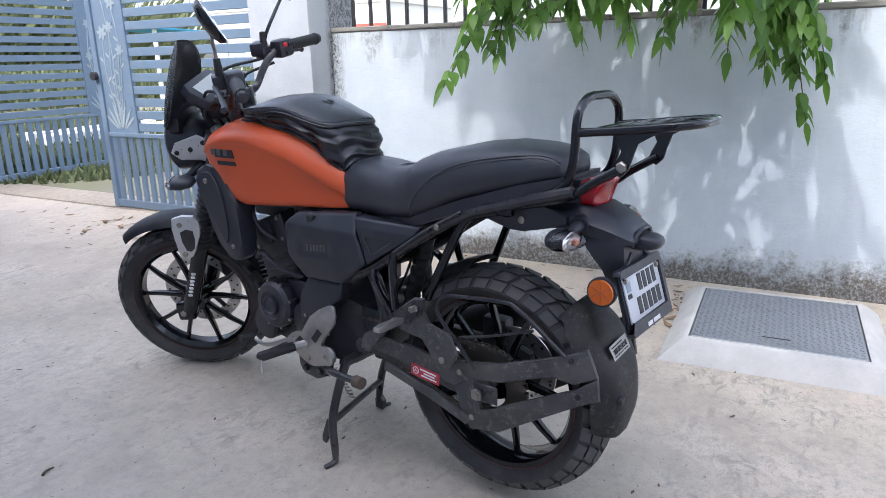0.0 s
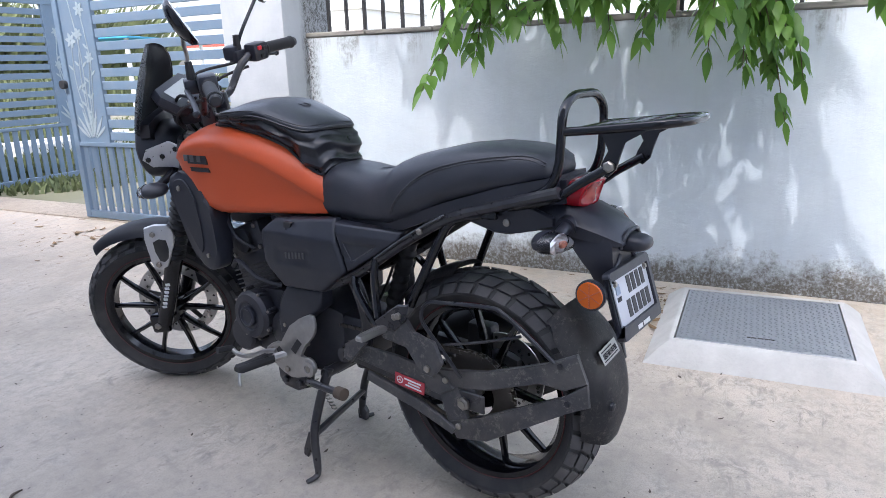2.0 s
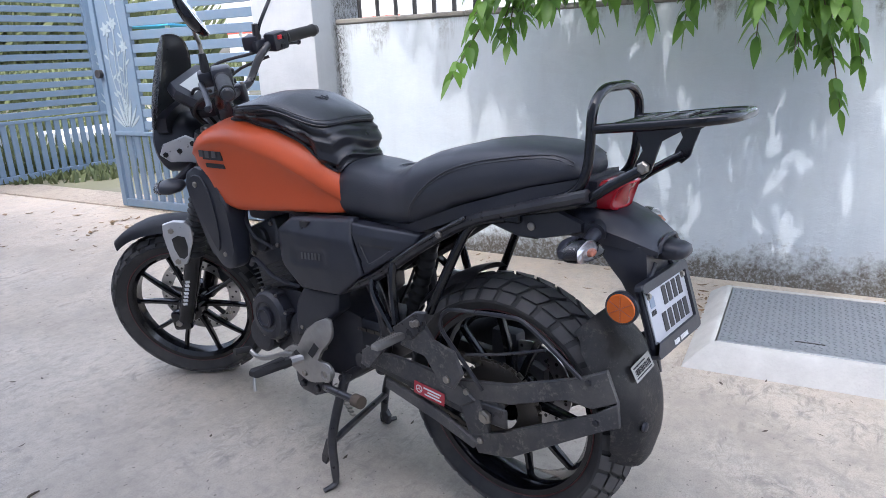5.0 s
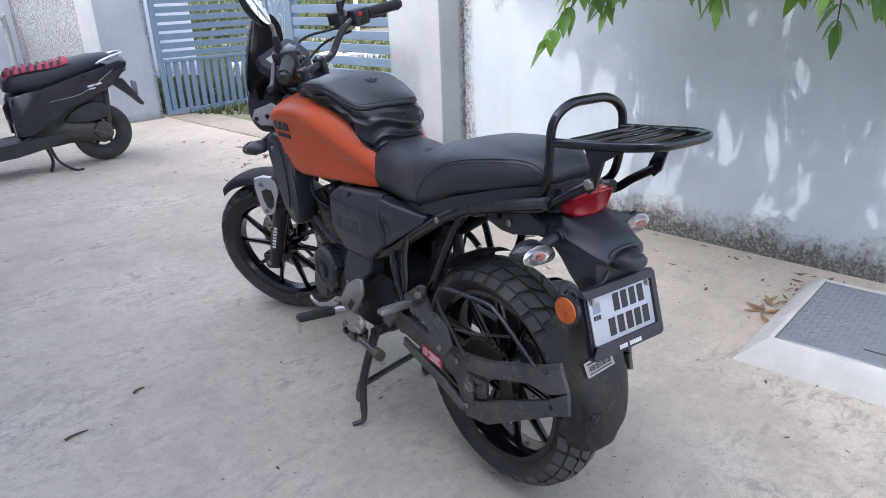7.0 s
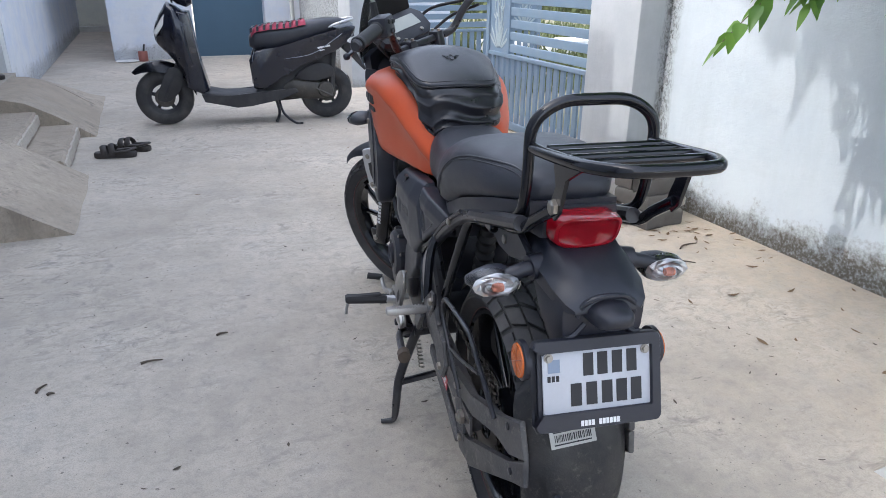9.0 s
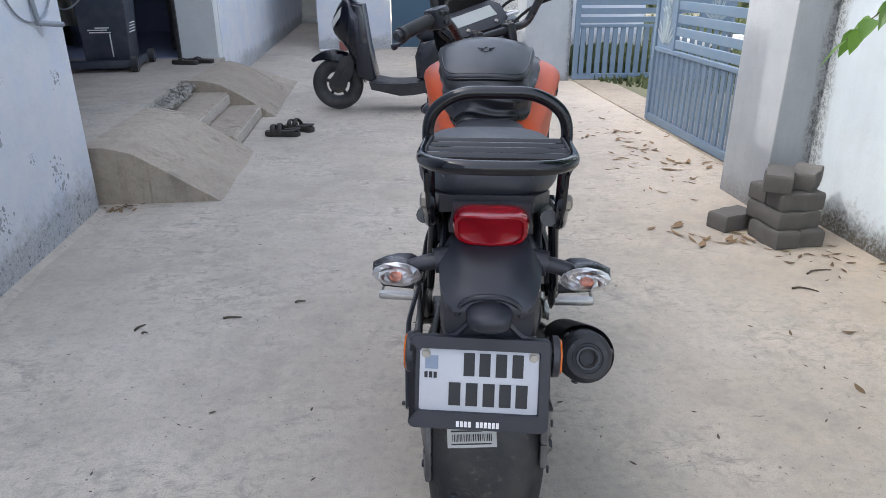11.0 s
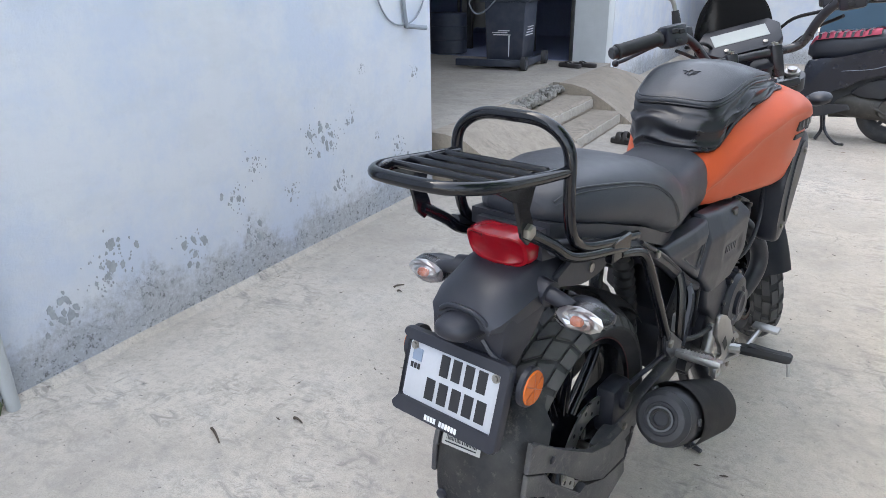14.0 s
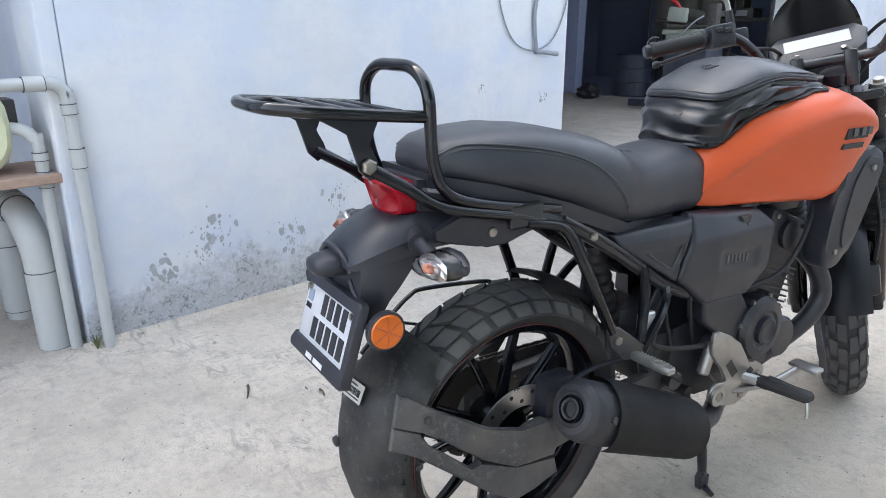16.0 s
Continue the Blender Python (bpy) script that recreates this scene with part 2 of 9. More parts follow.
def plaster(name, col, tint, mold=0.22, rust=(0.17, 0.16, 0.14), amount=0.85, stain=0.3, drip=0.0, mould=None, specks=0.0):
    """Painted plaster: uneven coats, scuffs, and damp mould that climbs from the foot of the wall."""
    m, t, b = nodes_of(name)
    v = coords(t)
    g = t.nodes.new("ShaderNodeNewGeometry")
    sep = t.nodes.new("ShaderNodeSeparateXYZ")
    t.links.new(g.outputs["Position"], sep.inputs[0])
    z = sep.outputs["Z"]
    c = mixc(t, ramp(t, noise_tex(t, v, 2.4, 9, 0.68), 0.44, 0.60), col, tint)
    c = mixc(t, maths(t, "MULTIPLY", ramp(t, noise_tex(t, coords(t, (3, 3, 8)), 1.0, 8, 0.72), 0.50, 0.62), 0.35), c, tuple(x * 0.88 for x in col))
    streak = noise_tex(t, coords(t, (9, 9, 1.2)), 1.0, 6, 0.65)
    c = mixc(t, maths(t, "MULTIPLY", ramp(t, streak, 0.5, 0.8), stain), c, tuple(x * 0.72 for x in col))
    scuff = noise_tex(t, v, 22, 7, 0.75)
    c = mixc(t, maths(t, "MULTIPLY", ramp(t, scuff, 0.57, 0.74), 0.2), c, tuple(x * 0.7 for x in col))
    n1, n2 = noise_tex(t, v, 4.2, 8, 0.7), noise_tex(t, v, 30, 6, 0.8)
    edge = maths(t, "ADD", maths(t, "MULTIPLY", maths(t, "SUBTRACT", n1, 0.5), 0.9), maths(t, "MULTIPLY", maths(t, "SUBTRACT", n2, 0.5), 0.8))
    wet = ramp(t, maths(t, "SUBTRACT", maths(t, "ADD", maths(t, "MULTIPLY", edge, mold * 1.5), mold * 0.72), z), -0.06, 0.12)
    speck = ramp(t, noise_tex(t, v, 75, 5, 0.8), 0.22, 0.52)
    c = mixc(t, maths(t, "MULTIPLY", maths(t, "MULTIPLY", wet, speck), amount), c, rust)
    if drip:
        runs = noise_tex(t, coords(t, (7, 7, 0.7)), 1.0, 8, 0.7)
        reach = maths(t, "ADD", maths(t, "MULTIPLY", maths(t, "SUBTRACT", runs, 0.44), 1.1), maths(t, "SUBTRACT", z, drip))
        c = mixc(t, maths(t, "MULTIPLY", maths(t, "MULTIPLY", ramp(t, reach, 0.0, 0.12), ramp(t, scuff, 0.38, 0.62)), 0.75), c, (0.16, 0.155, 0.14))
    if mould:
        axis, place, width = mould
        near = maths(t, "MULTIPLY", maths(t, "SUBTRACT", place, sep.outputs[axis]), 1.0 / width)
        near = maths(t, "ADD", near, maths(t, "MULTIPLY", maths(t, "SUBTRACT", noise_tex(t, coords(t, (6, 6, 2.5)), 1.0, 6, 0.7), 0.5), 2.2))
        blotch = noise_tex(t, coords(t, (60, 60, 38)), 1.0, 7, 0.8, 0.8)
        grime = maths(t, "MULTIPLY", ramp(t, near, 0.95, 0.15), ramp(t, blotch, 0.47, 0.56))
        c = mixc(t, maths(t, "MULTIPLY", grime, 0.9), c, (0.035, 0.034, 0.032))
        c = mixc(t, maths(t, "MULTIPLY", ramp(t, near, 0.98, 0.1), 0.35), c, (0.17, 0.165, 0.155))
    if specks:
        low = ramp(t, maths(t, "SUBTRACT", maths(t, "ADD", maths(t, "MULTIPLY", maths(t, "SUBTRACT", n1, 0.5), 0.7), 0.20), z), 0.0, 0.14)
        dots = ramp(t, noise_tex(t, v, 48, 7, 0.8), 0.53, 0.60)
        c = mixc(t, maths(t, "MULTIPLY", maths(t, "MULTIPLY", low, dots), specks), c, (0.085, 0.083, 0.08))
    t.links.new(c, b.inputs["Base Color"])
    b.inputs["Roughness"].default_value = 0.85
    bump(t, b, maths(t, "ADD", maths(t, "ADD", scuff, maths(t, "MULTIPLY", n2, 0.8)), maths(t, "ADD", wet, maths(t, "MULTIPLY", n1, 1.5))), 0.45, 0.006)
    return m


CONCRETE = concrete(wear=0.7, tone=1.18, soil=True)
WALL_BLUE = plaster("pale blue wall paint", (0.64, 0.658, 0.692), (0.555, 0.60, 0.69), 0.31, (0.27, 0.27, 0.265), 0.62, 0.15, specks=0.8)
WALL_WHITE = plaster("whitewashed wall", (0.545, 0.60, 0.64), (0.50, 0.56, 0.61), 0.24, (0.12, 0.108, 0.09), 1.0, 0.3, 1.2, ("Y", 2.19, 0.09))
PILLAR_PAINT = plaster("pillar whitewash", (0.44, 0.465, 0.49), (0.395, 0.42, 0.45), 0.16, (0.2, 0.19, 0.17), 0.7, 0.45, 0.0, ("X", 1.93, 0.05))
CREAM_WALL = plaster("cream wall paint", (0.66, 0.64, 0.56), (0.60, 0.59, 0.53), 0.2, (0.25, 0.23, 0.19), 0.8, 0.3)
ROOM_WALL = plaster("porch wall paint", (0.60, 0.615, 0.62), (0.56, 0.575, 0.58), 0.1, stain=0.3)
COPING = plain("mossy coping", (0.20, 0.19, 0.17), 0.9, vary=0.45, scale=12, grain=0.6, dist=0.004)
CEMENT = concrete("stained ramp cement", 0.88, 0.9, 0.09)
PORCH_CEMENT = concrete("smooth porch cement", 1.0, 0.35, 0.03)
CEMENT_PALE = plain("pale new cement", (0.47, 0.463, 0.442), 0.9, vary=0.36, scale=9, grain=0.5, fine=90, dist=0.004)
RUBBLE_GREY = plain("broken concrete", (0.24, 0.225, 0.2), 0.95, vary=0.4, scale=25, grain=0.7)
PEEL_GREY = plain("bare grey render", (0.31, 0.325, 0.34), 0.95, vary=0.5, scale=30, grain=0.5)
GATE_PAINT = plain("grey blue gate paint", (0.130, 0.190, 0.262), 0.5, vary=0.1, scale=5, dust=0.12)
# Pale colour painted for the bright view behind the panel's cut-outs.
GATE_CUTOUT = plain("light through gate cut-outs", (0.29, 0.345, 0.375), 0.5, vary=0.15)
GRILL_BLACK = plain("black iron bars", (0.02, 0.02, 0.022), 0.55, dust=0.1)
CHEQUER = plain("galvanised chequer plate", (0.30, 0.32, 0.34), 0.5, metal=0.55, vary=0.25, scale=14, dust=0.25)
PAVER = plain("grey paver brick", (0.115, 0.107, 0.10), 0.92, vary=0.3, scale=20, grain=0.6, dist=0.003)
PVC = plain("pale pvc pipe", (0.39, 0.405, 0.405), 0.5, vary=0.14, scale=9, dust=0.35)
GRIME = plain("dark joint grime", (0.07, 0.068, 0.065), 0.9)
PVC_BLUE = plain("blue valve plastic", (0.05, 0.22, 0.5), 0.4)
PUMP_GREEN = plain("cream enamel", (0.58, 0.59, 0.40), 0.4, dust=0.1)
RUSTY = plain("rusty angle iron", (0.32, 0.22, 0.17), 0.8, vary=0.4, scale=40)
WIRE_GREY = plain("grey wire", (0.22, 0.24, 0.27), 0.6)
DARK_BIN = plain("dark bin plastic", (0.03, 0.036, 0.055), 0.45, dust=0.08)
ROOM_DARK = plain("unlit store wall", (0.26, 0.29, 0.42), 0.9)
PALE_MACHINE = plain("pale green machine enamel", (0.34, 0.36, 0.31), 0.5, vary=0.25, scale=12, dust=0.3)
DOOR_BLUE = plain("blue door paint", (0.058, 0.115, 0.175), 0.5, vary=0.1, scale=4)
SCOOTER_PAINT = plain("scooter blue black paint", (0.009, 0.011, 0.021), 0.24, vary=0.1, grain=0.02, coat=0.3, dust=0.02)
SCOOTER_PLASTIC = plain("scooter plastic", (0.018, 0.0185, 0.023), 0.55, dust=0.06)
RED_COVER = plain("red seat cover", (0.33, 0.035, 0.07), 0.7, vary=0.3)
POT_RED = plain("red brown tin", (0.25, 0.085, 0.07), 0.6, vary=0.3)
DIRTY_METAL = plain("dirty engine metal", (0.07, 0.066, 0.062), 0.6, metal=0.4, dust=0.3, vary=0.4)
SANDAL = plain("brown black sandal", (0.035, 0.03, 0.028), 0.7, vary=0.4)
LEAF_DRY = plain("dry leaf", (0.15, 0.095, 0.05), 0.85, vary=0.5, scale=60)
STALK = plain("yellowed dry leaf", (0.235, 0.15, 0.08), 0.85, vary=0.4, scale=60)
TWIG = plain("dry twig", (0.085, 0.065, 0.05), 0.9, vary=0.4)
BARK = plain("bark", (0.11, 0.085, 0.06), 0.95, vary=0.4, grain=0.8, dist=0.004)


def leaf_mat():
    m, t, b = nodes_of("green leaf")
    o = t.nodes.new("ShaderNodeNewGeometry").outputs["Random Per Island"]
    c = ramp(t, o, 0.0, 1.0, (0.055, 0.14, 0.027, 1), (0.18, 0.33, 0.065, 1))
    c = mixc(t, maths(t, "MULTIPLY", noise_tex(t, coords(t), 60), 0.4), c, (0.06, 0.14, 0.03))
    t.links.new(c, b.inputs["Base Color"])
    b.inputs["Roughness"].default_value = 0.42
    tr = t.nodes.new("ShaderNodeBsdfTranslucent")
    t.links.new(mixc(t, 0.5, c, (0.22, 0.42, 0.05)), tr.inputs[0])
    mx = t.nodes.new("ShaderNodeMixShader")
    mx.inputs[0].default_value = 0.45
    t.links.new(b.outputs[0], mx.inputs[1])
    t.links.new(tr.outputs[0], mx.inputs[2])
    t.links.new(mx.outputs[0], t.nodes["Material Output"].inputs[0])
    return m


LEAF = leaf_mat()
WEEDS = plain("dull olive weeds", (0.085, 0.105, 0.045), 0.9, vary=0.5, scale=4)
FAR_WHITE = plain("far white wall", (0.66, 0.66, 0.64), 0.9, vary=0.1, scale=1)
FAR_RED = plain("far red paint", (0.40, 0.07, 0.05), 0.8)
FAR_BLUE = plain("far blue sheet", (0.03, 0.26, 0.42), 0.6)


def field():
    m, t, b = nodes_of("patchy verge")
    v = coords(t)
    c = mixc(t, ramp(t, noise_tex(t, v, 0.55, 7, 0.7), 0.44, 0.56), (0.20, 0.185, 0.165), (0.14, 0.14, 0.085))
    c = mixc(t, maths(t, "MULTIPLY", noise_tex(t, v, 9, 6, 0.75), 0.6), c, (0.17, 0.16, 0.10))
    t.links.new(c, b.inputs["Base Color"])
    b.inputs["Roughness"].default_value = 0.95
    return m


FIELD = field()

# ---- mesh tools ----
def part(name, bm, material, parent=None, label="", angle=35.0):
    """Links a bmesh as one mesh object, under a thing or a part."""
    bmesh.ops.recalc_face_normals(bm, faces=bm.faces)
    me = bpy.data.meshes.new(name)
    bm.to_mesh(me)
    bm.free()
    me.shade_smooth()
    me.set_sharp_from_angle(angle=radians(angle))
    me.materials.append(material)
    ob = new(name, me)
    ob.parent = parent
    if label:
        ob["label"] = label
    return ob


def thing(name, label, category, at=(0, 0, 0), rz=0.0, group=""):
    ob = new(name)
    ob.empty_display_size = 0.1
    ob.matrix_world = pose(*at, 0, 0, rz)
    return tagged(ob, label, category, group)


def setting(name, bm, material, label, category, angle=35.0):
    return tagged(part(name, bm, material, None, "", angle), label, category, kind="structure")


def box(bm, lo, hi, bev=0.0, seg=2, m=None):
    r = bmesh.ops.create_cube(bm, size=1.0)
    vs = r["verts"]
    c, s = [(a + b) / 2 for a, b in zip(lo, hi)], [abs(b - a) for a, b in zip(lo, hi)]
    for v in vs:
        v.co = Vector((v.co.x * s[0] + c[0], v.co.y * s[1] + c[1], v.co.z * s[2] + c[2]))
    if bev:
        es = list({e for v in vs for e in v.link_edges})
        vs = list({v for f in bmesh.ops.bevel(bm, geom=es, offset=bev, segments=seg, profile=0.5, affect="EDGES")["faces"] for v in f.verts} | {v for v in vs if v.is_valid})
    if m is not None:
        bmesh.ops.transform(bm, matrix=m, verts=[v for v in vs if v.is_valid])
    return bm


def boxed(lo, hi, bev=0.0, seg=2, m=None):
    return box(bmesh.new(), lo, hi, bev, seg, m)


def smooth_line(pts, steps=5, closed=False):
    """Catmull-Rom through the points."""
    p = [Vector(q) for q in pts]
    n = len(p)
    if n < 3 or steps < 2:
        return p
    out = []
    for i in range(n if closed else n - 1):
        a = p[(i - 1) % n] if closed or i > 0 else p[0] * 2 - p[1]
        b, c = p[i], p[(i + 1) % n]
        d = p[(i + 2) % n] if closed or i + 2 < n else p[-1] * 2 - p[-2]
        for k in range(steps):
            t = k / steps
            out.append(0.5 * (2 * b + (c - a) * t + (2 * a - 5 * b + 4 * c - d) * t * t + (3 * b - a - 3 * c + d) * t ** 3))
    if not closed:
        out.append(p[-1])
    return out


def tube(bm, pts, r, seg=10, steps=5, closed=False, flat=1.0):
    """A round bar swept along the points; r may be a list, spread evenly from end to end."""
    line = smooth_line(pts, steps, closed)
    n = len(line)
    rs = [r] * n if isinstance(r, (int, float)) else [r[int(f)] + (r[min(int(f) + 1, len(r) - 1)] - r[int(f)]) * (f - int(f)) for f in ((len(r) - 1) * i / (n - 1) for i in range(n))]
    tang = [(line[(i + 1) % n] - line[i - 1] if closed or 0 < i < n - 1 else (line[1] - line[0] if i == 0 else line[-1] - line[-2])).normalized() for i in range(n)]
    up = Vector((0, 0, 1)) if abs(tang[0].z) < 0.9 else Vector((1, 0, 0))
    side = tang[0].cross(up).normalized()
    rings = []
    for i in range(n):
        side = (side - tang[i] * side.dot(tang[i])).normalized()
        other = tang[i].cross(side)
        rings.append([bm.verts.new(line[i] + rs[i] * (math.cos(2 * math.pi * k / seg) * side + flat * math.sin(2 * math.pi * k / seg) * other)) for k in range(seg)])
    for i in range(n if closed else n - 1):
        a, b = rings[i], rings[(i + 1) % n]
        for k in range(seg):
            bm.faces.new((a[k], a[(k + 1) % seg], b[(k + 1) % seg], b[k]))
    if not closed:
        bm.faces.new(rings[0][::-1])
        bm.faces.new(rings[-1])
    return bm


def tubed(pts, r, seg=10, steps=5, closed=False, flat=1.0):
    return tube(bmesh.new(), pts, r, seg, steps, closed, flat)


def loft(bm, rings, caps=True, wrap=True):
    vs = [[bm.verts.new(p) for p in ring] for ring in rings]
    n = len(vs[0])
    for a, b in zip(vs, vs[1:]):
        for k in range(n if wrap else n - 1):
            bm.faces.new((a[k], a[(k + 1) % n], b[(k + 1) % n], b[k]))
    if caps:
        bm.faces.new(vs[0][::-1])
        bm.faces.new(vs[-1])
    return bm


def lathe(bm, profile, centre=(0, 0, 0), seg=40, m=None):
    """Turns (x, r) round the x axis through centre; closed where the profile closes on itself."""
    cx, cy, cz = centre
    rings = []
    for x, r in profile:
        rings.append([bm.verts.new((cx + x, cy + r * math.sin(2 * math.pi * k / seg), cz + r * math.cos(2 * math.pi * k / seg))) for k in range(seg)])
    for a, b in zip(rings, rings[1:]):
        for k in range(seg):
            bm.faces.new((a[k], a[(k + 1) % seg], b[(k + 1) % seg], b[k]))
    if profile[0] != profile[-1]:
        bm.faces.new(rings[0][::-1])
        bm.faces.new(rings[-1])
    else:
        bmesh.ops.remove_doubles(bm, verts=bm.verts, dist=1e-6)
    if m is not None:
        bm.transform(m)
    return bm


def lathed(profile, centre=(0, 0, 0), seg=40, m=None):
    return lathe(bmesh.new(), profile, centre, seg, m)


def plate(bm, outline, x0, x1, bev=0.0, seg=2):
    """An outline of (y, z), smooth if asked, as a slab between x0 and x1 with rounded edges."""
    a = [bm.verts.new((x0, y, z)) for y, z in outline]
    b = [bm.verts.new((x1, y, z)) for y, z in outline]
    n = len(outline)
    fs = [bm.faces.new(a), bm.faces.new(b[::-1])]
    for k in range(n):
        bm.faces.new((a[k], b[k], b[(k + 1) % n], a[(k + 1) % n]))
    if bev:
        es = list({e for f in fs for e in f.edges})
        bmesh.ops.bevel(bm, geom=es, offset=bev, segments=seg, profile=0.5, affect="EDGES")
    return bm


def plated(outline, x0, x1, bev=0.0, seg=2, m=None):
    bm = plate(bmesh.new(), outline, x0, x1, bev, seg)
    if m is not None:
        bm.transform(m)
    return bm


def shell(outline, lift, x_in, s, edge=0.012, depth=0.012, rows=30, cols=30):
    """A convex outline of (y, z) as a moulded cover: its outer face at s * lift(y, z), rolled over at the rim, its wall back to x_in."""
    bm = bmesh.new()
    n = len(outline)
    segs = [(Vector(outline[i]), Vector(outline[(i + 1) % n])) for i in range(n)]
    z0, z1 = min(z for _, z in outline), max(z for _, z in outline)

    def gap(q):
        best = 9.0
        for a, b in segs:
            f = max(0.0, min(1.0, (q - a).dot(b - a) / (b - a).length_squared))
            best = min(best, (a + (b - a) * f - q).length)
        return best

    grid = []
    for i in range(rows + 1):
        z = z0 + (z1 - z0) * (0.004 + 0.992 * (1 - math.cos(math.pi * i / rows)) / 2)
        cuts = sorted(a.x + (z - a.y) * (b.x - a.x) / (b.y - a.y) for a, b in segs if (a.y > z) != (b.y > z))
        row = []
        for j in range(cols + 1):
            y = cuts[0] + (cuts[-1] - cuts[0]) * (1 - math.cos(math.pi * j / cols)) / 2
            e = max(0.0, 1 - gap(Vector((y, z))) / edge)
            row.append(bm.verts.new((s * (lift(y, z) - depth * (1 - math.sqrt(max(0.0, 1 - e * e)))), y, z)))
        grid.append(row)
    for a, b in zip(grid, grid[1:]):
        for j in range(cols):
            bm.faces.new((a[j], a[j + 1], b[j + 1], b[j]))
    rim = grid[0] + [r[-1] for r in grid[1:]] + grid[-1][-2::-1] + [r[0] for r in grid[-2:0:-1]]
    back = [bm.verts.new((s * x_in, v.co.y, v.co.z)) for v in rim]
    for k in range(len(rim)):
        bm.faces.new((rim[k], rim[(k + 1) % len(rim)], back[(k + 1) % len(rim)], back[k]))
    return bm


def round_outline(pts, steps=4):
    return [(p.x, p.y) for p in smooth_line([(a, b, 0) for a, b in pts], steps, True)]


def interp(rows, u):
    """Values between rows (u, a, b, ...), linear."""
    rows = sorted(rows)
    for p, q in zip(rows, rows[1:]):
        if u <= q[0]:
            f = max(0.0, (u - p[0]) / (q[0] - p[0]))
            f = f * f * (3 - 2 * f) * 0.5 + f * 0.5
            return [a + (b - a) * f for a, b in zip(p[1:], q[1:])]
    return list(rows[-1][1:])


def bolt(bm, at, r=0.007, h=0.006, side=1, seg=6):
    lathe(bm, [(0, r), (side * h * 0.7, r), (side * h, r * 0.7), (side * h, 0.0005)], at, seg)
    return bm

# ---- the yard ----
def ground_sheet():
    bm = bmesh.new()
    xs = [-60, -12, -4, -2, -1, 0, 1, 2.05]
    bm.verts.ensure_lookup_table()
    for i in range(len(xs) - 1):
        for y0, y1 in ((-60, -6), (-6, 0), (0, 6), (6, 16), (16, 90)):
            bm.faces.new([bm.verts.new((x, y, 0)) for x, y in ((xs[i], y0), (xs[i + 1], y0), (xs[i + 1], y1), (xs[i], y1))])
    bmesh.ops.remove_doubles(bm, verts=bm.verts, dist=1e-5)
    return bm


setting("ground", ground_sheet(), CONCRETE, "grey brushed concrete yard with dark stains", "ground")


def outside_ground():
    bm = bmesh.new()
    bm.faces.new([bm.verts.new(p) for p in ((2.05, -60, -0.004), (400, -60, -0.004), (400, 400, -0.004), (2.05, 400, -0.004))])
    return bm


setting("ground_outside", outside_ground(), FIELD, "dusty earth verge beyond the gate", "ground")

WALL_X = 1.93


def wall_right():
    bm = boxed((WALL_X, -9.0, -0.05), (WALL_X + 0.20, 2.25, 1.195))
    return bm


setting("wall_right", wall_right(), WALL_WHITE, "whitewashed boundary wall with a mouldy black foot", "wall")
bm = bmesh.new()
for k in range(28):
    y = -9.0 + 0.40 * k
    box(bm, (WALL_X - 0.006 - 0.002 * (k % 3), y, 1.197), (WALL_X + 0.207, y + 0.399, 1.222 + 0.003 * (k % 2)), 0.006, 1)
setting("wall_coping", bm, COPING, "stained mossy cement coping on the wall", "wall coping")


def pillar(name, x0, y0, x1, y1, h):
    bm = boxed((x0, y0, -0.03), (x1, y1, h), 0.012, 2)
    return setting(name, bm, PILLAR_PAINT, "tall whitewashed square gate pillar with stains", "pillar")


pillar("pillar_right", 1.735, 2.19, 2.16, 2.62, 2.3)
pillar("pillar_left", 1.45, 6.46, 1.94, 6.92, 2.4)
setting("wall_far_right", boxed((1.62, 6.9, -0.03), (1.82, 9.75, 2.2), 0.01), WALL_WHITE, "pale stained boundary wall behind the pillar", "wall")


def railing():
    root = thing("railing", "black iron bar railing along the wall top", "railing", (WALL_X + 0.1, 0, 1.22))
    for z in (0.62,):
        part("rail", boxed((-0.012, -9, z), (0.012, 2.19, z + 0.025), 0.003, 1), GRILL_BLACK, root)
    post = boxed((-0.009, -0.009, 0.0), (0.009, 0.009, 0.72), 0.002, 1)
    first = part("bar", post, GRILL_BLACK, root)
    for k in range(90):
        y = 2.1 - 0.118 * k
        o = first if k == 0 else new("bar", first.data)
        o.parent = root
        o.location = (0, y, 0)


railing()

# left house: the side wall, the porch and the store
HX = -1.512
setting("wall_left", boxed((HX - 0.22, 0.082, -0.03), (HX, 2.545, 4.2), 0.006), WALL_BLUE, "pale blue plastered house wall, peeling low down", "wall")
setting("wall_left_corner", boxed((HX - 0.26, 0.022, -0.03), (HX + 0.003, 0.081, 4.2), 0.010), WALL_BLUE, "pale blue corner pilaster of the house", "wall")
# Its unseen upper part is raised to shade the ground by the manhole.
setting("wall_recess", boxed((HX - 1.4, -6.0, -0.03), (HX - 1.2, 0.1, 5.5)), WALL_BLUE, "pale blue wall of the pump recess, raised to shade the yard", "wall")
setting("wall_house_south", boxed((HX - 1.3, 0.12, -0.03), (HX - 0.22, 0.34, 4.2)), WALL_BLUE, "pale blue return wall of the house", "wall")
# Added wall, never in view: it only keeps light off the pump recess.
setting("wall_yard_south", boxed((HX - 1.2, -0.95, -0.03), (HX - 0.28, -0.75, 4.2)), WALL_BLUE, "unseen pale blue wall added to shade the pump recess", "wall")
setting("wall_porch_south", boxed((-6.0, 2.33, 0.3), (HX - 0.22, 2.545, 4.2)), WALL_BLUE, "pale blue inner porch wall", "wall")
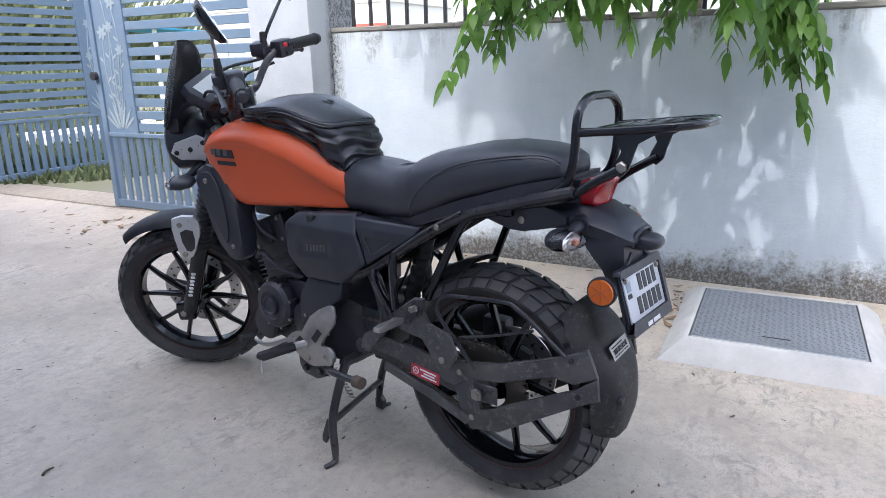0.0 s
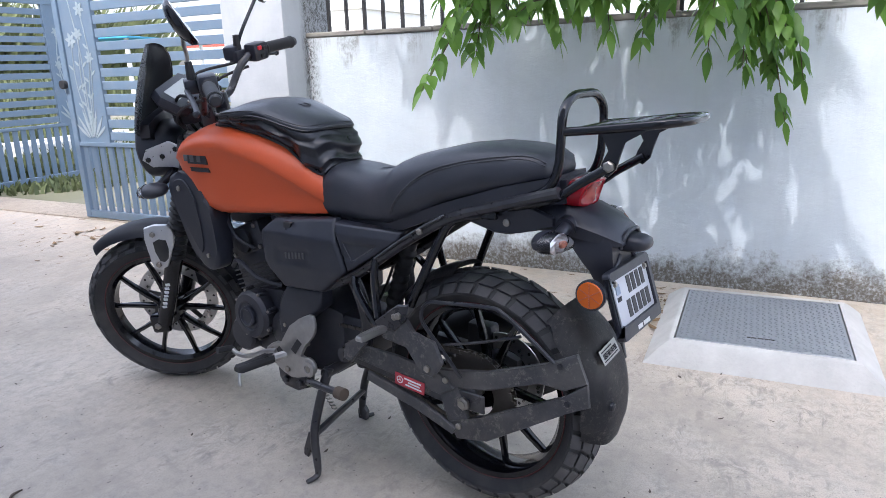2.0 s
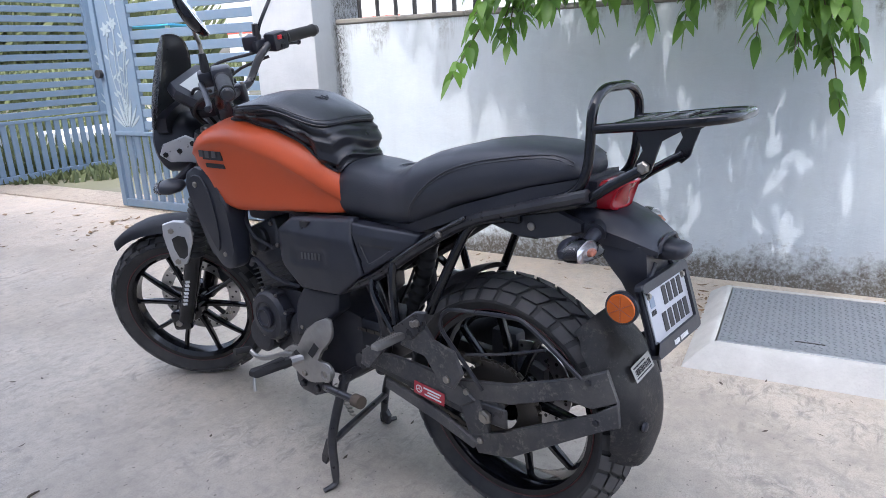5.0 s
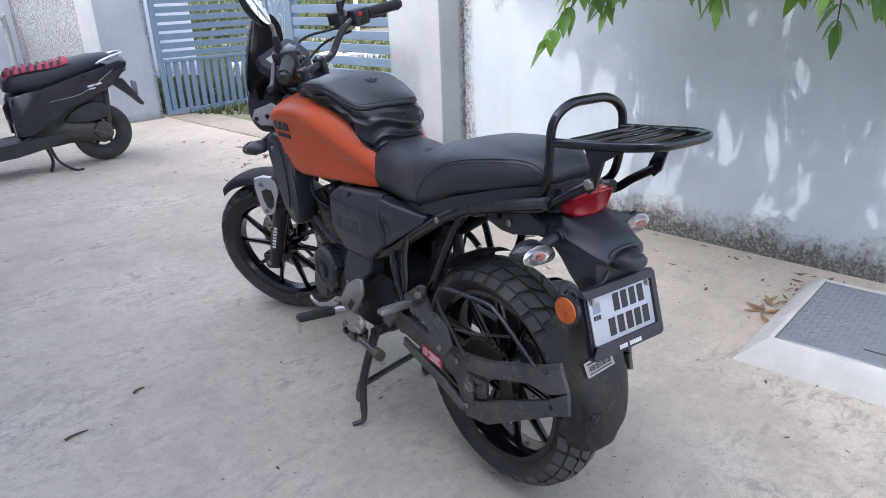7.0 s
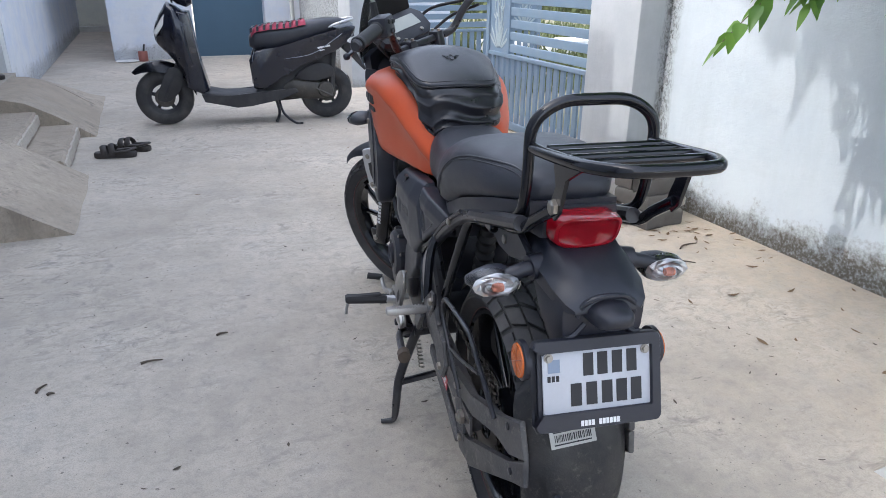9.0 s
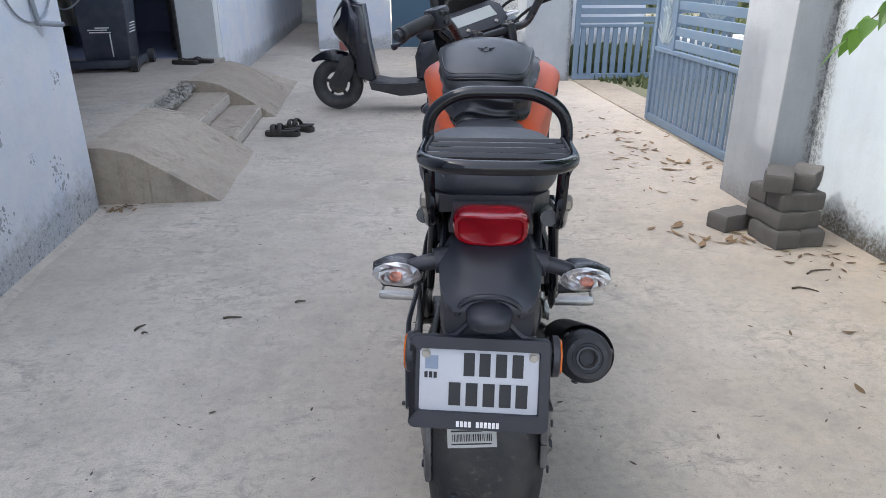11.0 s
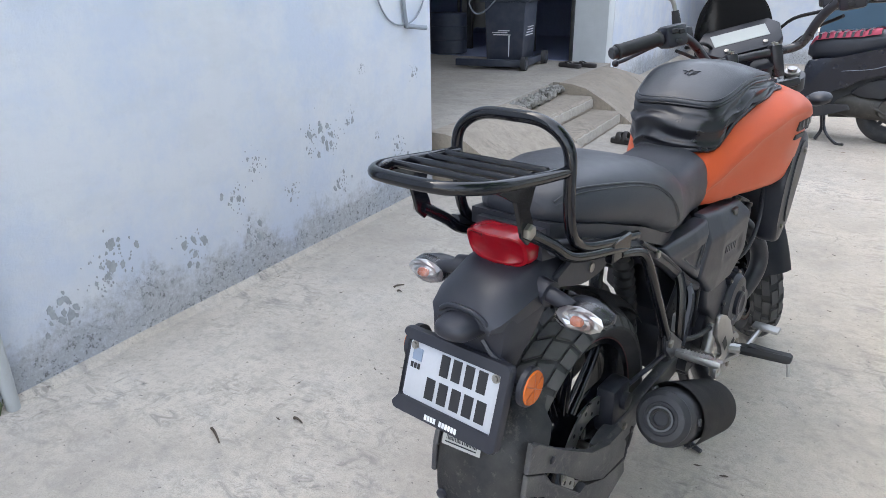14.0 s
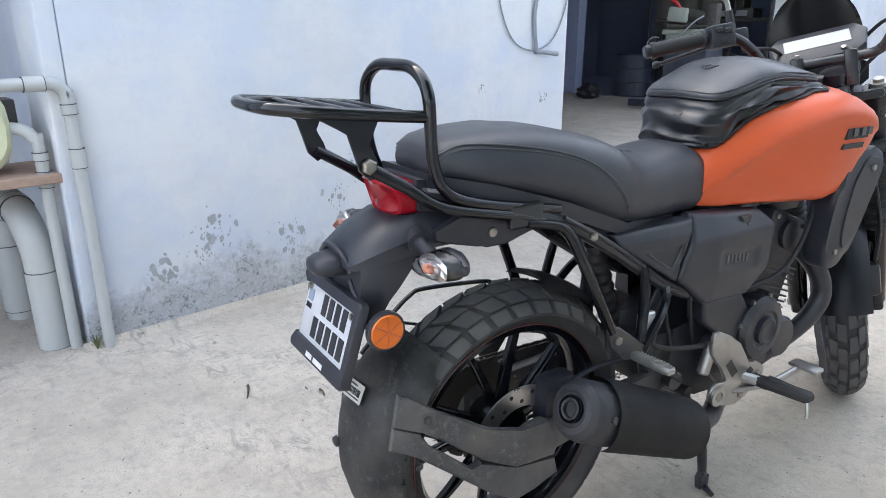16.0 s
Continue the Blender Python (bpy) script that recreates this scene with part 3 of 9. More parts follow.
setting("wall_porch_jamb", boxed((-2.02, 6.36, -0.03), (-1.66, 6.56, 2.5)), ROOM_WALL, "pale grey jamb beside the store opening", "wall")
setting("wall_passage_left", boxed((-1.90, 6.561, -0.03), (-1.655, 15.3, 4.2)), WALL_BLUE, "pale blue passage wall", "wall")
setting("porch_roof", boxed((-6.0, 2.55, 2.5), (-1.66, 9.5, 2.65)), ROOM_WALL, "plain concrete porch slab overhead", "ceiling")
# Out of view; added and sized to keep sun off the ground by the gate.
setting("wall_upper_storey", boxed((-1.9, 2.55, 2.651), (-1.66, 6.55, 4.9)), WALL_BLUE, "unseen pale blue upper wall, added to shade the ground by the gate", "wall")
edge_line = [(-6.0, 2.56), (-1.735, 2.56), (-1.735, 2.66), (-1.60, 2.66), (-1.60, 3.74), (-1.66, 4.86), (-1.60, 4.87), (-1.60, 6.359), (-6.0, 6.359)]
setting("porch_floor", loft(bmesh.new(), [[(x, y, z) for x, y in edge_line] for z in (-0.02, 0.297)]), PORCH_CEMENT, "smooth grey cement porch floor", "floor")
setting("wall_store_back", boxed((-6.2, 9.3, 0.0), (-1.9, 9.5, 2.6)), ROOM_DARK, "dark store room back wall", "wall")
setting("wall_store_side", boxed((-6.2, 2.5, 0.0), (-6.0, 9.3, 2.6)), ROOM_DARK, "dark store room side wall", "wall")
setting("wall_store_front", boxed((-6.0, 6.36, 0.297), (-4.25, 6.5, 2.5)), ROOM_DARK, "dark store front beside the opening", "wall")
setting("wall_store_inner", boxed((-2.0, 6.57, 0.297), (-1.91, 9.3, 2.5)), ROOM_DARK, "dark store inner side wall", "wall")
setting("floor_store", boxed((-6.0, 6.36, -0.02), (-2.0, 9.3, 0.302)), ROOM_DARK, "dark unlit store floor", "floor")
setting("door_frame_store", boxed((-2.045, 6.33, 0.297), (-2.012, 6.37, 2.5), 0.004), GRILL_BLACK, "dark edge of the open store door", "door frame")

# back house with a blue door, and the end of the passage
setting("wall_back_left", boxed((-0.92, 9.75, -0.03), (0.14, 9.95, 4.0)), WALL_BLUE, "pale blue back house wall", "wall")
setting("wall_back_side", boxed((-0.92, 9.951, -0.03), (-0.72, 15.2, 4.0)), WALL_BLUE, "pale blue passage side wall", "wall")
setting("wall_back_right", boxed((1.12, 9.75, -0.03), (4.0, 9.95, 4.0)), WALL_BLUE, "pale blue back house wall by the pipe", "wall")
setting("wall_back_over", boxed((0.14, 9.75, 2.15), (1.12, 9.95, 4.0)), WALL_BLUE, "pale blue wall over the door", "wall")
setting("wall_passage_end", boxed((-2.2, 15.3, -0.03), (0.0, 15.5, 3.0)), CREAM_WALL, "cream stained wall closing the passage", "wall")
setting("passage_step", boxed((-1.95, 15.05, -0.02), (-0.72, 15.3, 0.10), 0.01), CEMENT_PALE, "low pale cement sill in the passage", "step")
door = tagged(part("door_1", boxed((0.16, 9.80, 0.02), (1.10, 9.84, 2.14), 0.004), DOOR_BLUE), "plain closed blue painted door", "door", kind="structure")
part("door_handle", lathed([(0, 0.012), (0.03, 0.012), (0.034, 0.022), (0.05, 0.02), (0.052, 0.001)], (0, 0, 0), 14, pose(1.02, 9.80, 1.0, 0, 0, -90)), STEEL, door)

# ramp with two steps cut in it
RAMP_X = -0.945


def ramp_part(y0, y1, bow=0.0):
    bm = bmesh.new()
    top = [(-1.60, 0.297), (-1.49, 0.294), (-1.36, 0.262), (-1.2, 0.17), (-1.06, 0.075), (RAMP_X, 0.0)]
    n = 14
    rows = []
    for i in range(n + 1):
        y = y0 + (y1 - y0) * i / n
        w = [noise.noise(Vector((x * 3, y * 3, 0.3))) * 0.012 for x, _ in top]
        rows.append([(x + (0.03 * noise.noise(Vector((y * 2.2, 5, x))) if k == 5 else 0), y, z + (w[k] if 1 < k < 5 else 0)) for k, (x, z) in enumerate(top)] + [(RAMP_X, y, -0.03), (-1.60, y, -0.03)])
    loft(bm, rows)
    return bm


setting("ramp_near", ramp_part(2.66, 3.72), CEMENT, "cement ramp rising to the porch", "ramp")
setting("ramp_far", ramp_part(4.84, 6.05), CEMENT, "cement ramp beyond the steps", "ramp")
bm = bmesh.new()
loft(bm, [[(x, 6.05, -0.02), (x, 6.05, max(0.0, z)), (x, 6.05 + (7.35 - 6.05) * 0.5 - (x + 1.65) * 0.15, 0.6 * z), (x, 7.35 - (x + 1.65) * 0.9, 0.0)] for x, z in ((-1.655, 0.296), (-1.49, 0.297), (-1.36, 0.262), (-1.2, 0.17), (-1.06, 0.075), (RAMP_X, 0.0))])
setting("ramp_end", bm, CEMENT, "sloping end of the cement ramp", "ramp")


def chipped_step(x0, x1, y0, y1, h, seed):
    """A cement step whose front edge is broken unevenly."""
    rows, n = [], 26
    for k in range(n + 1):
        y = y0 + (y1 - y0) * k / n
        d = 0.014 * noise.noise(Vector((y * 9, seed, 0))) + 0.008 * noise.noise(Vector((y * 31, seed, 4)))
        c = 0.012 + 0.010 * abs(noise.noise(Vector((y * 14, seed, 9))))
        rows.append([(x0, y, -0.02), (x0, y, h), (x1 + d - c, y, h), (x1 + d, y, h - c), (x1 + 0.4 * d + 0.012, y, -0.02)])
    return loft(bmesh.new(), rows)


for name, x0, x1, h, seed, label in (("step_low", -1.36, -1.065, 0.10, 3, "low cement step with a chipped pale edge"), ("step_high", -1.655, -1.30, 0.205, 8, "upper cement step with a chipped pale edge")):
    st = setting(name, chipped_step(x0, x1, 3.721, 4.839, h, seed), CEMENT, label, "step")
    rows = []
    for k in range(19):
        y = 3.74 + 1.08 * k / 18
        b, w = 0.006 * noise.noise(Vector((y * 9, seed, 0))), 0.02 * noise.noise(Vector((y * 17, seed, 2)))
        rows.append([(x1 + b + 0.004, y, max(0.0, h - 0.095) + 0.012 + w), (x1 + b + 0.016, y, max(0.0, h - 0.095) + 0.014 + w), (x1 + b + 0.012, y, h - 0.020 + 0.4 * w), (x1 + b - 0.004, y, h - 0.018 + 0.4 * w)])
    part("pale_riser", loft(bmesh.new(), rows), CONCRETE, st, "pale broken cement face")


def rubble():
    bm = bmesh.new()
    rnd = random.Random(5)
    for k in range(300):
        s = rnd.uniform(0.012, 0.036)
        r = bmesh.ops.create_icosphere(bm, subdivisions=1, radius=s)
        f = rnd.random()
        m = pose(-1.585 - 0.075 * f + rnd.uniform(-0.05, 0.11), 3.73 + 1.10 * f, 0.232 + rnd.uniform(0, 0.03) + s * 0.1, rnd.uniform(0, 90), rnd.uniform(0, 90), rnd.uniform(0, 180))
        for v in r["verts"]:
            v.co = m @ (v.co * rnd.uniform(0.7, 1.2))
    return bm


tagged(part("rubble", rubble(), RUBBLE_GREY, angle=5), "loose broken concrete pieces at the porch edge", "rubble", kind="stuff")

bm = loft(bmesh.new(), [[(HX - 0.01, y, -0.01), (HX + 0.034 + 0.010 * math.sin(y * 9) + 0.007 * math.sin(y * 23), y, -0.002), (HX + 0.016 + 0.006 * math.sin(y * 7), y, 0.010), (HX, y, 0.02)] for y in [0.0 + 0.085 * k for k in range(31)]])
setting("wall_fillet", bm, CONCRETE, "pale cement fillet along the foot of the house wall", "fillet")

# peeled plaster low on the house wall
def peel(y, z, size, seed, parent):
    """A scab of flaked paint: many small ragged chips where the grey render shows."""
    rnd = random.Random(seed)
    bm = bmesh.new()
    for k in range(int(640 * size)):
        cy, cz, s = y + rnd.gauss(0, size * 0.5), z + rnd.gauss(0, size * 0.6), size * rnd.uniform(0.02, 0.06) * (3.4 if rnd.random() < 0.2 else 1)
        n, lean = 15, rnd.uniform(-0.6, 0.6)
        ring = []
        for i in range(n):
            a, q = 2 * math.pi * i / n, s * rnd.uniform(0.62, 1.15)
            ring.append((cy + q * math.cos(a) + lean * q * math.sin(a), cz + 1.5 * q * math.sin(a)))
        plate(bm, ring, HX - 0.002, HX + 0.0010 + 0.00003 * k)
    tagged(part("peeled_patch", bm, PEEL_GREY, parent), kind="stuff")


wl = bpy.data.objects["wall_left"]
for n, (y, z, s) in enumerate(((1.52, 0.49, 0.07), (1.66, 0.47, 0.06), (1.15, 0.47, 0.055), (1.04, 0.36, 0.05), (0.49, 0.32, 0.07), (1.78, 0.53, 0.04), (0.44, 0.25, 0.05), (1.36, 0.30, 0.05), (2.0, 0.42, 0.03), (0.8, 0.22, 0.07), (1.7, 0.25, 0.06), (2.2, 0.3, 0.06), (2.35, 0.7, 0.04), (1.9, 0.75, 0.03), (0.3, 0.18, 0.07), (1.1, 0.2, 0.06))):
    peel(y, z, s, 30 + n, wl)

# manhole
def manhole():
    root = thing("manhole", "steel chequer manhole cover in a raised white cement frame", "manhole", (1.375, -0.225, 0), 2.0)
    bm = bmesh.new()
    o, i, h = (0.36, 0.345), (0.285, 0.282), 0.066
    rings = [[(sx * (o[0] + e), sy * (o[1] + e), z) for sx, sy in ((-1, -1), (1, -1), (1, 1), (-1, 1))] for e, z in ((0.035, -0.01), (0.022, 0.006), (-0.022, h * 0.72), (-0.045, h * 0.97), (-0.052, h))]
    rings += [[(sx * i[0], sy * i[1], z) for sx, sy in ((-1, -1), (1, -1), (1, 1), (-1, 1))] for z in (h, 0.03)]
    loft(bm, rings)
    part("cement_frame", bm, CEMENT_PALE, root, "whitewashed cement frame", 20)
    lid = part("cover", boxed((-0.28, -0.277, 0.035), (0.28, 0.277, 0.0665), 0.002, 1), CHEQUER, root, "galvanised chequer plate cover")
    bm = bmesh.new()
    for a in range(26):
        for b in range(26):
            x, y = -0.265 + a * 0.0212, -0.262 + b * 0.021
            d = 0.0062 if (a + b) % 2 else -0.0062
            w = 0.0017
            q = [(x - d, y - 0.0062), (x - d + w * 2, y - 0.0062), (x + d + w * 2, y + 0.0062), (x + d, y + 0.0062)]
            vs = [bm.verts.new((px, py, 0.0666)) for px, py in q] + [bm.verts.new((px, py, 0.0684)) for px, py in q]
            bm.faces.new(vs[4:])
            for k in range(4):
                bm.faces.new((vs[k], vs[(k + 1) % 4], vs[4 + (k + 1) % 4], vs[4 + k]))
    tagged(part("chequer", bm, CHEQUER, lid), kind="stuff")
    part("slot", boxed((-0.20, -0.045, 0.0666), (-0.192, 0.045, 0.0685), 0.001, 1), GRILL_BLACK, lid, "dark lifting slot")


manhole()

# gate
def slim_leaf(bm, x, z, way, length, width, y, s):
    """A thin pointed leaf lying on the gate's panel, from (x, z) along the angle way."""
    ring = []
    for u, v in ((0.06, 0), (0.25, 0.7), (0.5, 1), (0.78, 0.65), (1, 0), (0.78, -0.65), (0.5, -1), (0.25, -0.7)):
        a, b = u * length, v * width
        ring.append((x + a * math.cos(way) - b * math.sin(way), z + a * math.sin(way) + b * math.cos(way)))
    lo = [bm.verts.new((p, y - s * 0.002, q)) for p, q in ring]
    hi = [bm.verts.new((p, y + s * 0.002, q)) for p, q in ring]
    bm.faces.new(hi)
    for i in range(8):
        bm.faces.new((lo[i], lo[(i + 1) % 8], hi[(i + 1) % 8], hi[i]))


def gate_leaf(at, rz, label, length):
    """A leaf along +x of its own, hinged at the origin: lattice slats above, upright bars below, a flower panel at the free end."""
    root = thing("gate_leaf", label, "gate", at, rz, "gate leaves")
    L, zb, zm, zt = length, 0.02, 0.545, 1.78
    bars = {"hinge_stile": ((0, -0.02, zb), (0.05, 0.02, zt)), "free_stile": ((L - 0.05, -0.02, zb), (L, 0.02, zt)),
            "bottom_rail": ((0.05, -0.018, zb), (L - 0.05, 0.018, zb + 0.055)), "middle_rail": ((0.05, -0.018, zm), (L - 0.05, 0.018, zm + 0.03)),
            "top_rail": ((0.05, -0.018, zt - 0.05), (L - 0.05, 0.018, zt))}
    for n, (lo, hi) in bars.items():
        part(n, boxed(lo, hi, 0.003, 1), GATE_PAINT, root)
    pw = 0.30
    part("panel_stile", boxed((L - 0.05 - pw - 0.03, -0.018, zm + 0.03), (L - 0.05 - pw, 0.018, zt - 0.05), 0.003, 1), GATE_PAINT, root)
    n = 13
    first = None
    for k in range(n):
        z = zm + 0.075 + k * 0.0865
        o = part("slat", boxed((0.05, -0.009, -0.029), (L - 0.08 - pw, 0.009, 0.029), 0.003, 1), GATE_PAINT, root) if k == 0 else new("slat", first.data)
        first = first or o
        o.parent, o.location = root, (0, 0, z)
    first = None
    count = int((L - 0.1) / 0.082)
    for k in range(count):
        x = 0.05 + (L - 0.1) * (k + 0.5) / count
        o = part("upright", boxed((-0.027, -0.008, zb + 0.055), (0.027, 0.008, zm), 0.004, 1), GATE_PAINT, root) if k == 0 else new("upright", first.data)
        first = first or o
        o.parent, o.location = root, (x, 0, 0)
    x0, x1 = L - 0.05 - pw, L - 0.05
    panel = part("flower_panel", boxed((x0, -0.004, zm + 0.03), (x1, 0.004, zt - 0.05)), GATE_PAINT, root, "sheet panel with cut flowers")
    cx = (x0 + x1) / 2
    # Raised pale shapes stand for openings with light behind them.
    for s in (-1, 1):
        y = s * 0.0055
        stems = ((0.0, 0.055, 0.98, 0.062), (-0.09, -0.055, 0.86, 0.052), (0.09, 0.075, 0.66, 0.055), (-0.04, -0.085, 0.54, 0.045), (0.03, -0.01, 0.70, 0.042))
        for bend, end, top, fr in stems:
            bm = bmesh.new()
            line = smooth_line([(cx + end * 0.1, y, zm + 0.07), (cx + bend * 0.6, y, zm + 0.07 + top * 0.3), (cx + bend, y, zm + 0.07 + top * 0.62), (cx + end, y, zm + 0.07 + top)], 5)
            tube(bm, [tuple(p) for p in line], 0.0048, 5, 1)
            for q in range(2, len(line) - 3, 3):
                p, w = line[q], (1 if q % 2 else -1)
                slim_leaf(bm, p.x, p.z, radians(90 - 48 * w), 0.060, 0.009, y + s * 0.0005, s)
            part("stem", bm, GATE_CUTOUT, panel)
            bm = bmesh.new()
            for k in range(6):
                slim_leaf(bm, cx + end, zm + 0.07 + top, k * math.pi / 3 + 0.2, fr, fr * 0.24, y + s * 0.001, s)
            part("flower", bm, GATE_CUTOUT, panel)
        bm = bmesh.new()
        for k in range(7):
            slim_leaf(bm, cx + 0.008 * (k - 3), zm + 0.05, radians(90 - 17 * (k - 3)), 0.24 - 0.02 * abs(k - 3), 0.011, y + s * 0.0004 * k, s)
        part("leaf_blade", bm, GATE_CUTOUT, panel)
    lock = part("latch", lathed([(-0.05, 0.03), (0.05, 0.03)], (0, 0, 0), 12, pose(L - 0.01, 0, 0.98, 0, 0, 90)), GRILL_BLACK, root, "dark round lock")
    part("bolt_rod", tubed([(L - 0.03, -0.03, 0.5), (L - 0.03, -0.03, 0.12)], 0.007, 8), STEEL, root)
    return root


gate_leaf((2.0, 2.64, 0), 90, "grey-blue steel gate leaf with slats, standing closed", 1.74)
gate_leaf((1.965, 6.43, 0), 0, "grey-blue steel gate leaf with slats, swung open outwards", 1.72)
setting("gate_sill", boxed((1.98, 2.62, -0.02), (2.35, 6.46, 0.012), 0.004), CEMENT, "grey cement sill under the gate", "sill")

# far things beyond the wall and the gate
def far_house():
    root = thing("far_house", "distant white house with a red band", "house", (27.0, 21.0, 0))
    part("wall", boxed((-3, -5, -0.03), (3, 5, 3.4)), FAR_WHITE, root)
    part("parapet", boxed((-3.1, -5.1, 3.4), (3.1, 5.1, 3.7)), FAR_WHITE, root)
    part("band", boxed((-3.03, -5.03, 2.2), (-3.001, 5.03, 2.55)), FAR_RED, root, "red painted band")
    for k in range(4):
        w = part("window", boxed((-3.02, -4.2 + 2.4 * k, 1.0), (-3.001, -3.1 + 2.4 * k, 1.95), 0.01), ROOM_DARK, root)
        part("window_frame", boxed((-3.03, -4.28 + 2.4 * k, 0.9), (-3.001, -3.02 + 2.4 * k, 0.99)), FAR_WHITE, w)


far_house()


def scrub(name, cx, cy, rx, ry, h, count, seed, label):
    rnd = random.Random(seed)
    bm = bmesh.new()
    for k in range(count):
        a, q = rnd.uniform(0, 6.283), math.sqrt(rnd.random())
        x, y = cx + rx * q * math.cos(a), cy + ry * q * math.sin(a)
        hh = h * rnd.uniform(0.35, 1.0)
        lx, ly, w = rnd.gauss(0, hh * 0.4), rnd.gauss(0, hh * 0.4), rnd.uniform(0.01, 0.03) * (1 + h)
        t = rnd.uniform(0, 6.283)
        dx, dy = w * math.cos(t), w * math.sin(t)
        v = [bm.verts.new(p) for p in ((x - dx, y - dy, -0.01), (x + dx, y + dy, -0.01), (x + lx * 0.5 + dx * 0.8, y + ly * 0.5 + dy * 0.8, hh * 0.6), (x + lx, y + ly, hh))]
        bm.faces.new((v[0], v[1], v[2]))
        bm.faces.new((v[0], v[2], v[3]))
    return tagged(part(name, bm, WEEDS), label, "plants", kind="stuff")


scrub("grass", 3.6, 7.6, 1.7, 2.2, 0.10, 5000, 1, "dry green weeds outside the gate")
scrub("grass", 7.0, 9.0, 3.0, 6.0, 0.22, 6000, 2, "patchy grass beyond the gate")
scrub("bushes", 14.0, 22.0, 12, 5, 1.3, 5000, 3, "far green bushes beyond the road")
scrub("bushes", 20.0, 42.0, 16, 4, 6.0, 6000, 5, "distant trees beyond the lane")
scrub("bushes", 9.0, 2.0, 1.2, 4.0, 1.3, 3000, 4, "green shrubs behind the boundary wall")
bm = bmesh.new()
for k in range(26):
    box(bm, (0, 0, 0), (0.4, 0.2, 0.2), 0.02, 1, pose(4.2 + 0.45 * (k % 13), 8.6 + 0.45 * (k // 13) + 0.1 * math.sin(k * 3.1), 0, 0, 0, 12 * math.sin(k * 2.3)))
tagged(part("kerb_stones", bm, FAR_WHITE), "row of pale stones along the lane", "stones", kind="stuff")
sh = thing("blue_sheet_roof", "distant bright blue sheet roof", "roof", (12.5, 15.5, 1.9), 20)
part("sheet", boxed((-2.2, -0.7, 0), (2.2, 0.7, 0.05), 0.01), FAR_BLUE, sh)
for sx in (-2.0, 2.0):
    part("post", boxed((sx - 0.04, -0.6, -1.91), (sx + 0.04, -0.52, 0)), FAR_WHITE, sh)

# ---- the motorcycle: x to its right, y ahead from the rear axle, z up ----
BIKE = thing("motorcycle", "matte orange and black roadster motorcycle parked on its centre stand", "motorcycle", (0.0594, 0.3276, 0.0), -9.8)
RA, FA = (-0.004, 0.302), (1.268, 0.267)      # rear and front axle (y, z)
RAKE = radians(22.2)
STEER = radians(36.0)                       # bars locked to the left


def steer_matrix(rake):
    p, d = Vector((0, 0.97, 0.95)), Vector((0, -math.sin(rake), math.cos(rake)))
    return Matrix.Translation(p) @ Matrix.Rotation(STEER, 4, d) @ Matrix.Translation(-p)


TURN_FORK, TURN_LOW = steer_matrix(radians(25.5)), steer_matrix(radians(20.0))


def turned(bm):
    bm.transform(TURN_FORK)
    return bm


def turned_low(bm):
    bm.transform(TURN_LOW)
    return bm


def nudge(ob, dx):
    """The tail sits a little to the right of the wheel's plane."""
    for o in (ob, *ob.children):
        o.data.transform(Matrix.Translation((dx, 0, 0)))


def bike(name, bm, mat, label="", parent=None, angle=35.0):
    return part(name, bm, mat, parent or BIKE, label, angle)


# -- wheels --
def crown(R, rc, a, h=0.0):
    return ((rc + h) * math.sin(a), R - rc + (rc + h) * math.cos(a))


def tyre_mesh(cy, cz, R, rc, amax, bead_x, bead_r):
    prof = [(-bead_x, bead_r), (-rc * math.sin(amax) * 1.0, bead_r + 0.028)]
    prof += [crown(R - 0.008, rc, amax * (k / 8 - 1)) for k in range(17)]
    prof += [(rc * math.sin(amax) * 1.0, bead_r + 0.028), (bead_x, bead_r), (-bead_x, bead_r)]
    return lathed(prof, (0, cy, cz), 72)


def tread_mesh(cy, cz, R, rc, amax, count, rows, seed):
    bm = bmesh.new()
    rnd = random.Random(seed)
    step = 2 * math.pi / count
    for k in range(count):
        for a0, a1, skew, off, fill in rows:
            for side in (-1, 1):
                t0 = (k + (off if side > 0 else off + 0.5)) * step
                vs = []
                for h in (-0.010, 0.0015):
                    for f, aa in ((0, a0), (1, a1)):
                        for g in (0, fill):
                            ang = aa * amax * side
                            th = t0 + (g + skew * f) * step + rnd.uniform(-0.004, 0.004) * 0.3
                            x, r = crown(R, rc, ang, h - 0.001)
                            vs.append(bm.verts.new((x, cy + r * math.sin(th), cz + r * math.cos(th))))
                for q in ((4, 5, 7, 6), (0, 4, 6, 2), (1, 3, 7, 5), (0, 1, 5, 4), (2, 6, 7, 3)):
                    bm.faces.new([vs[i] for i in q])
    return bm


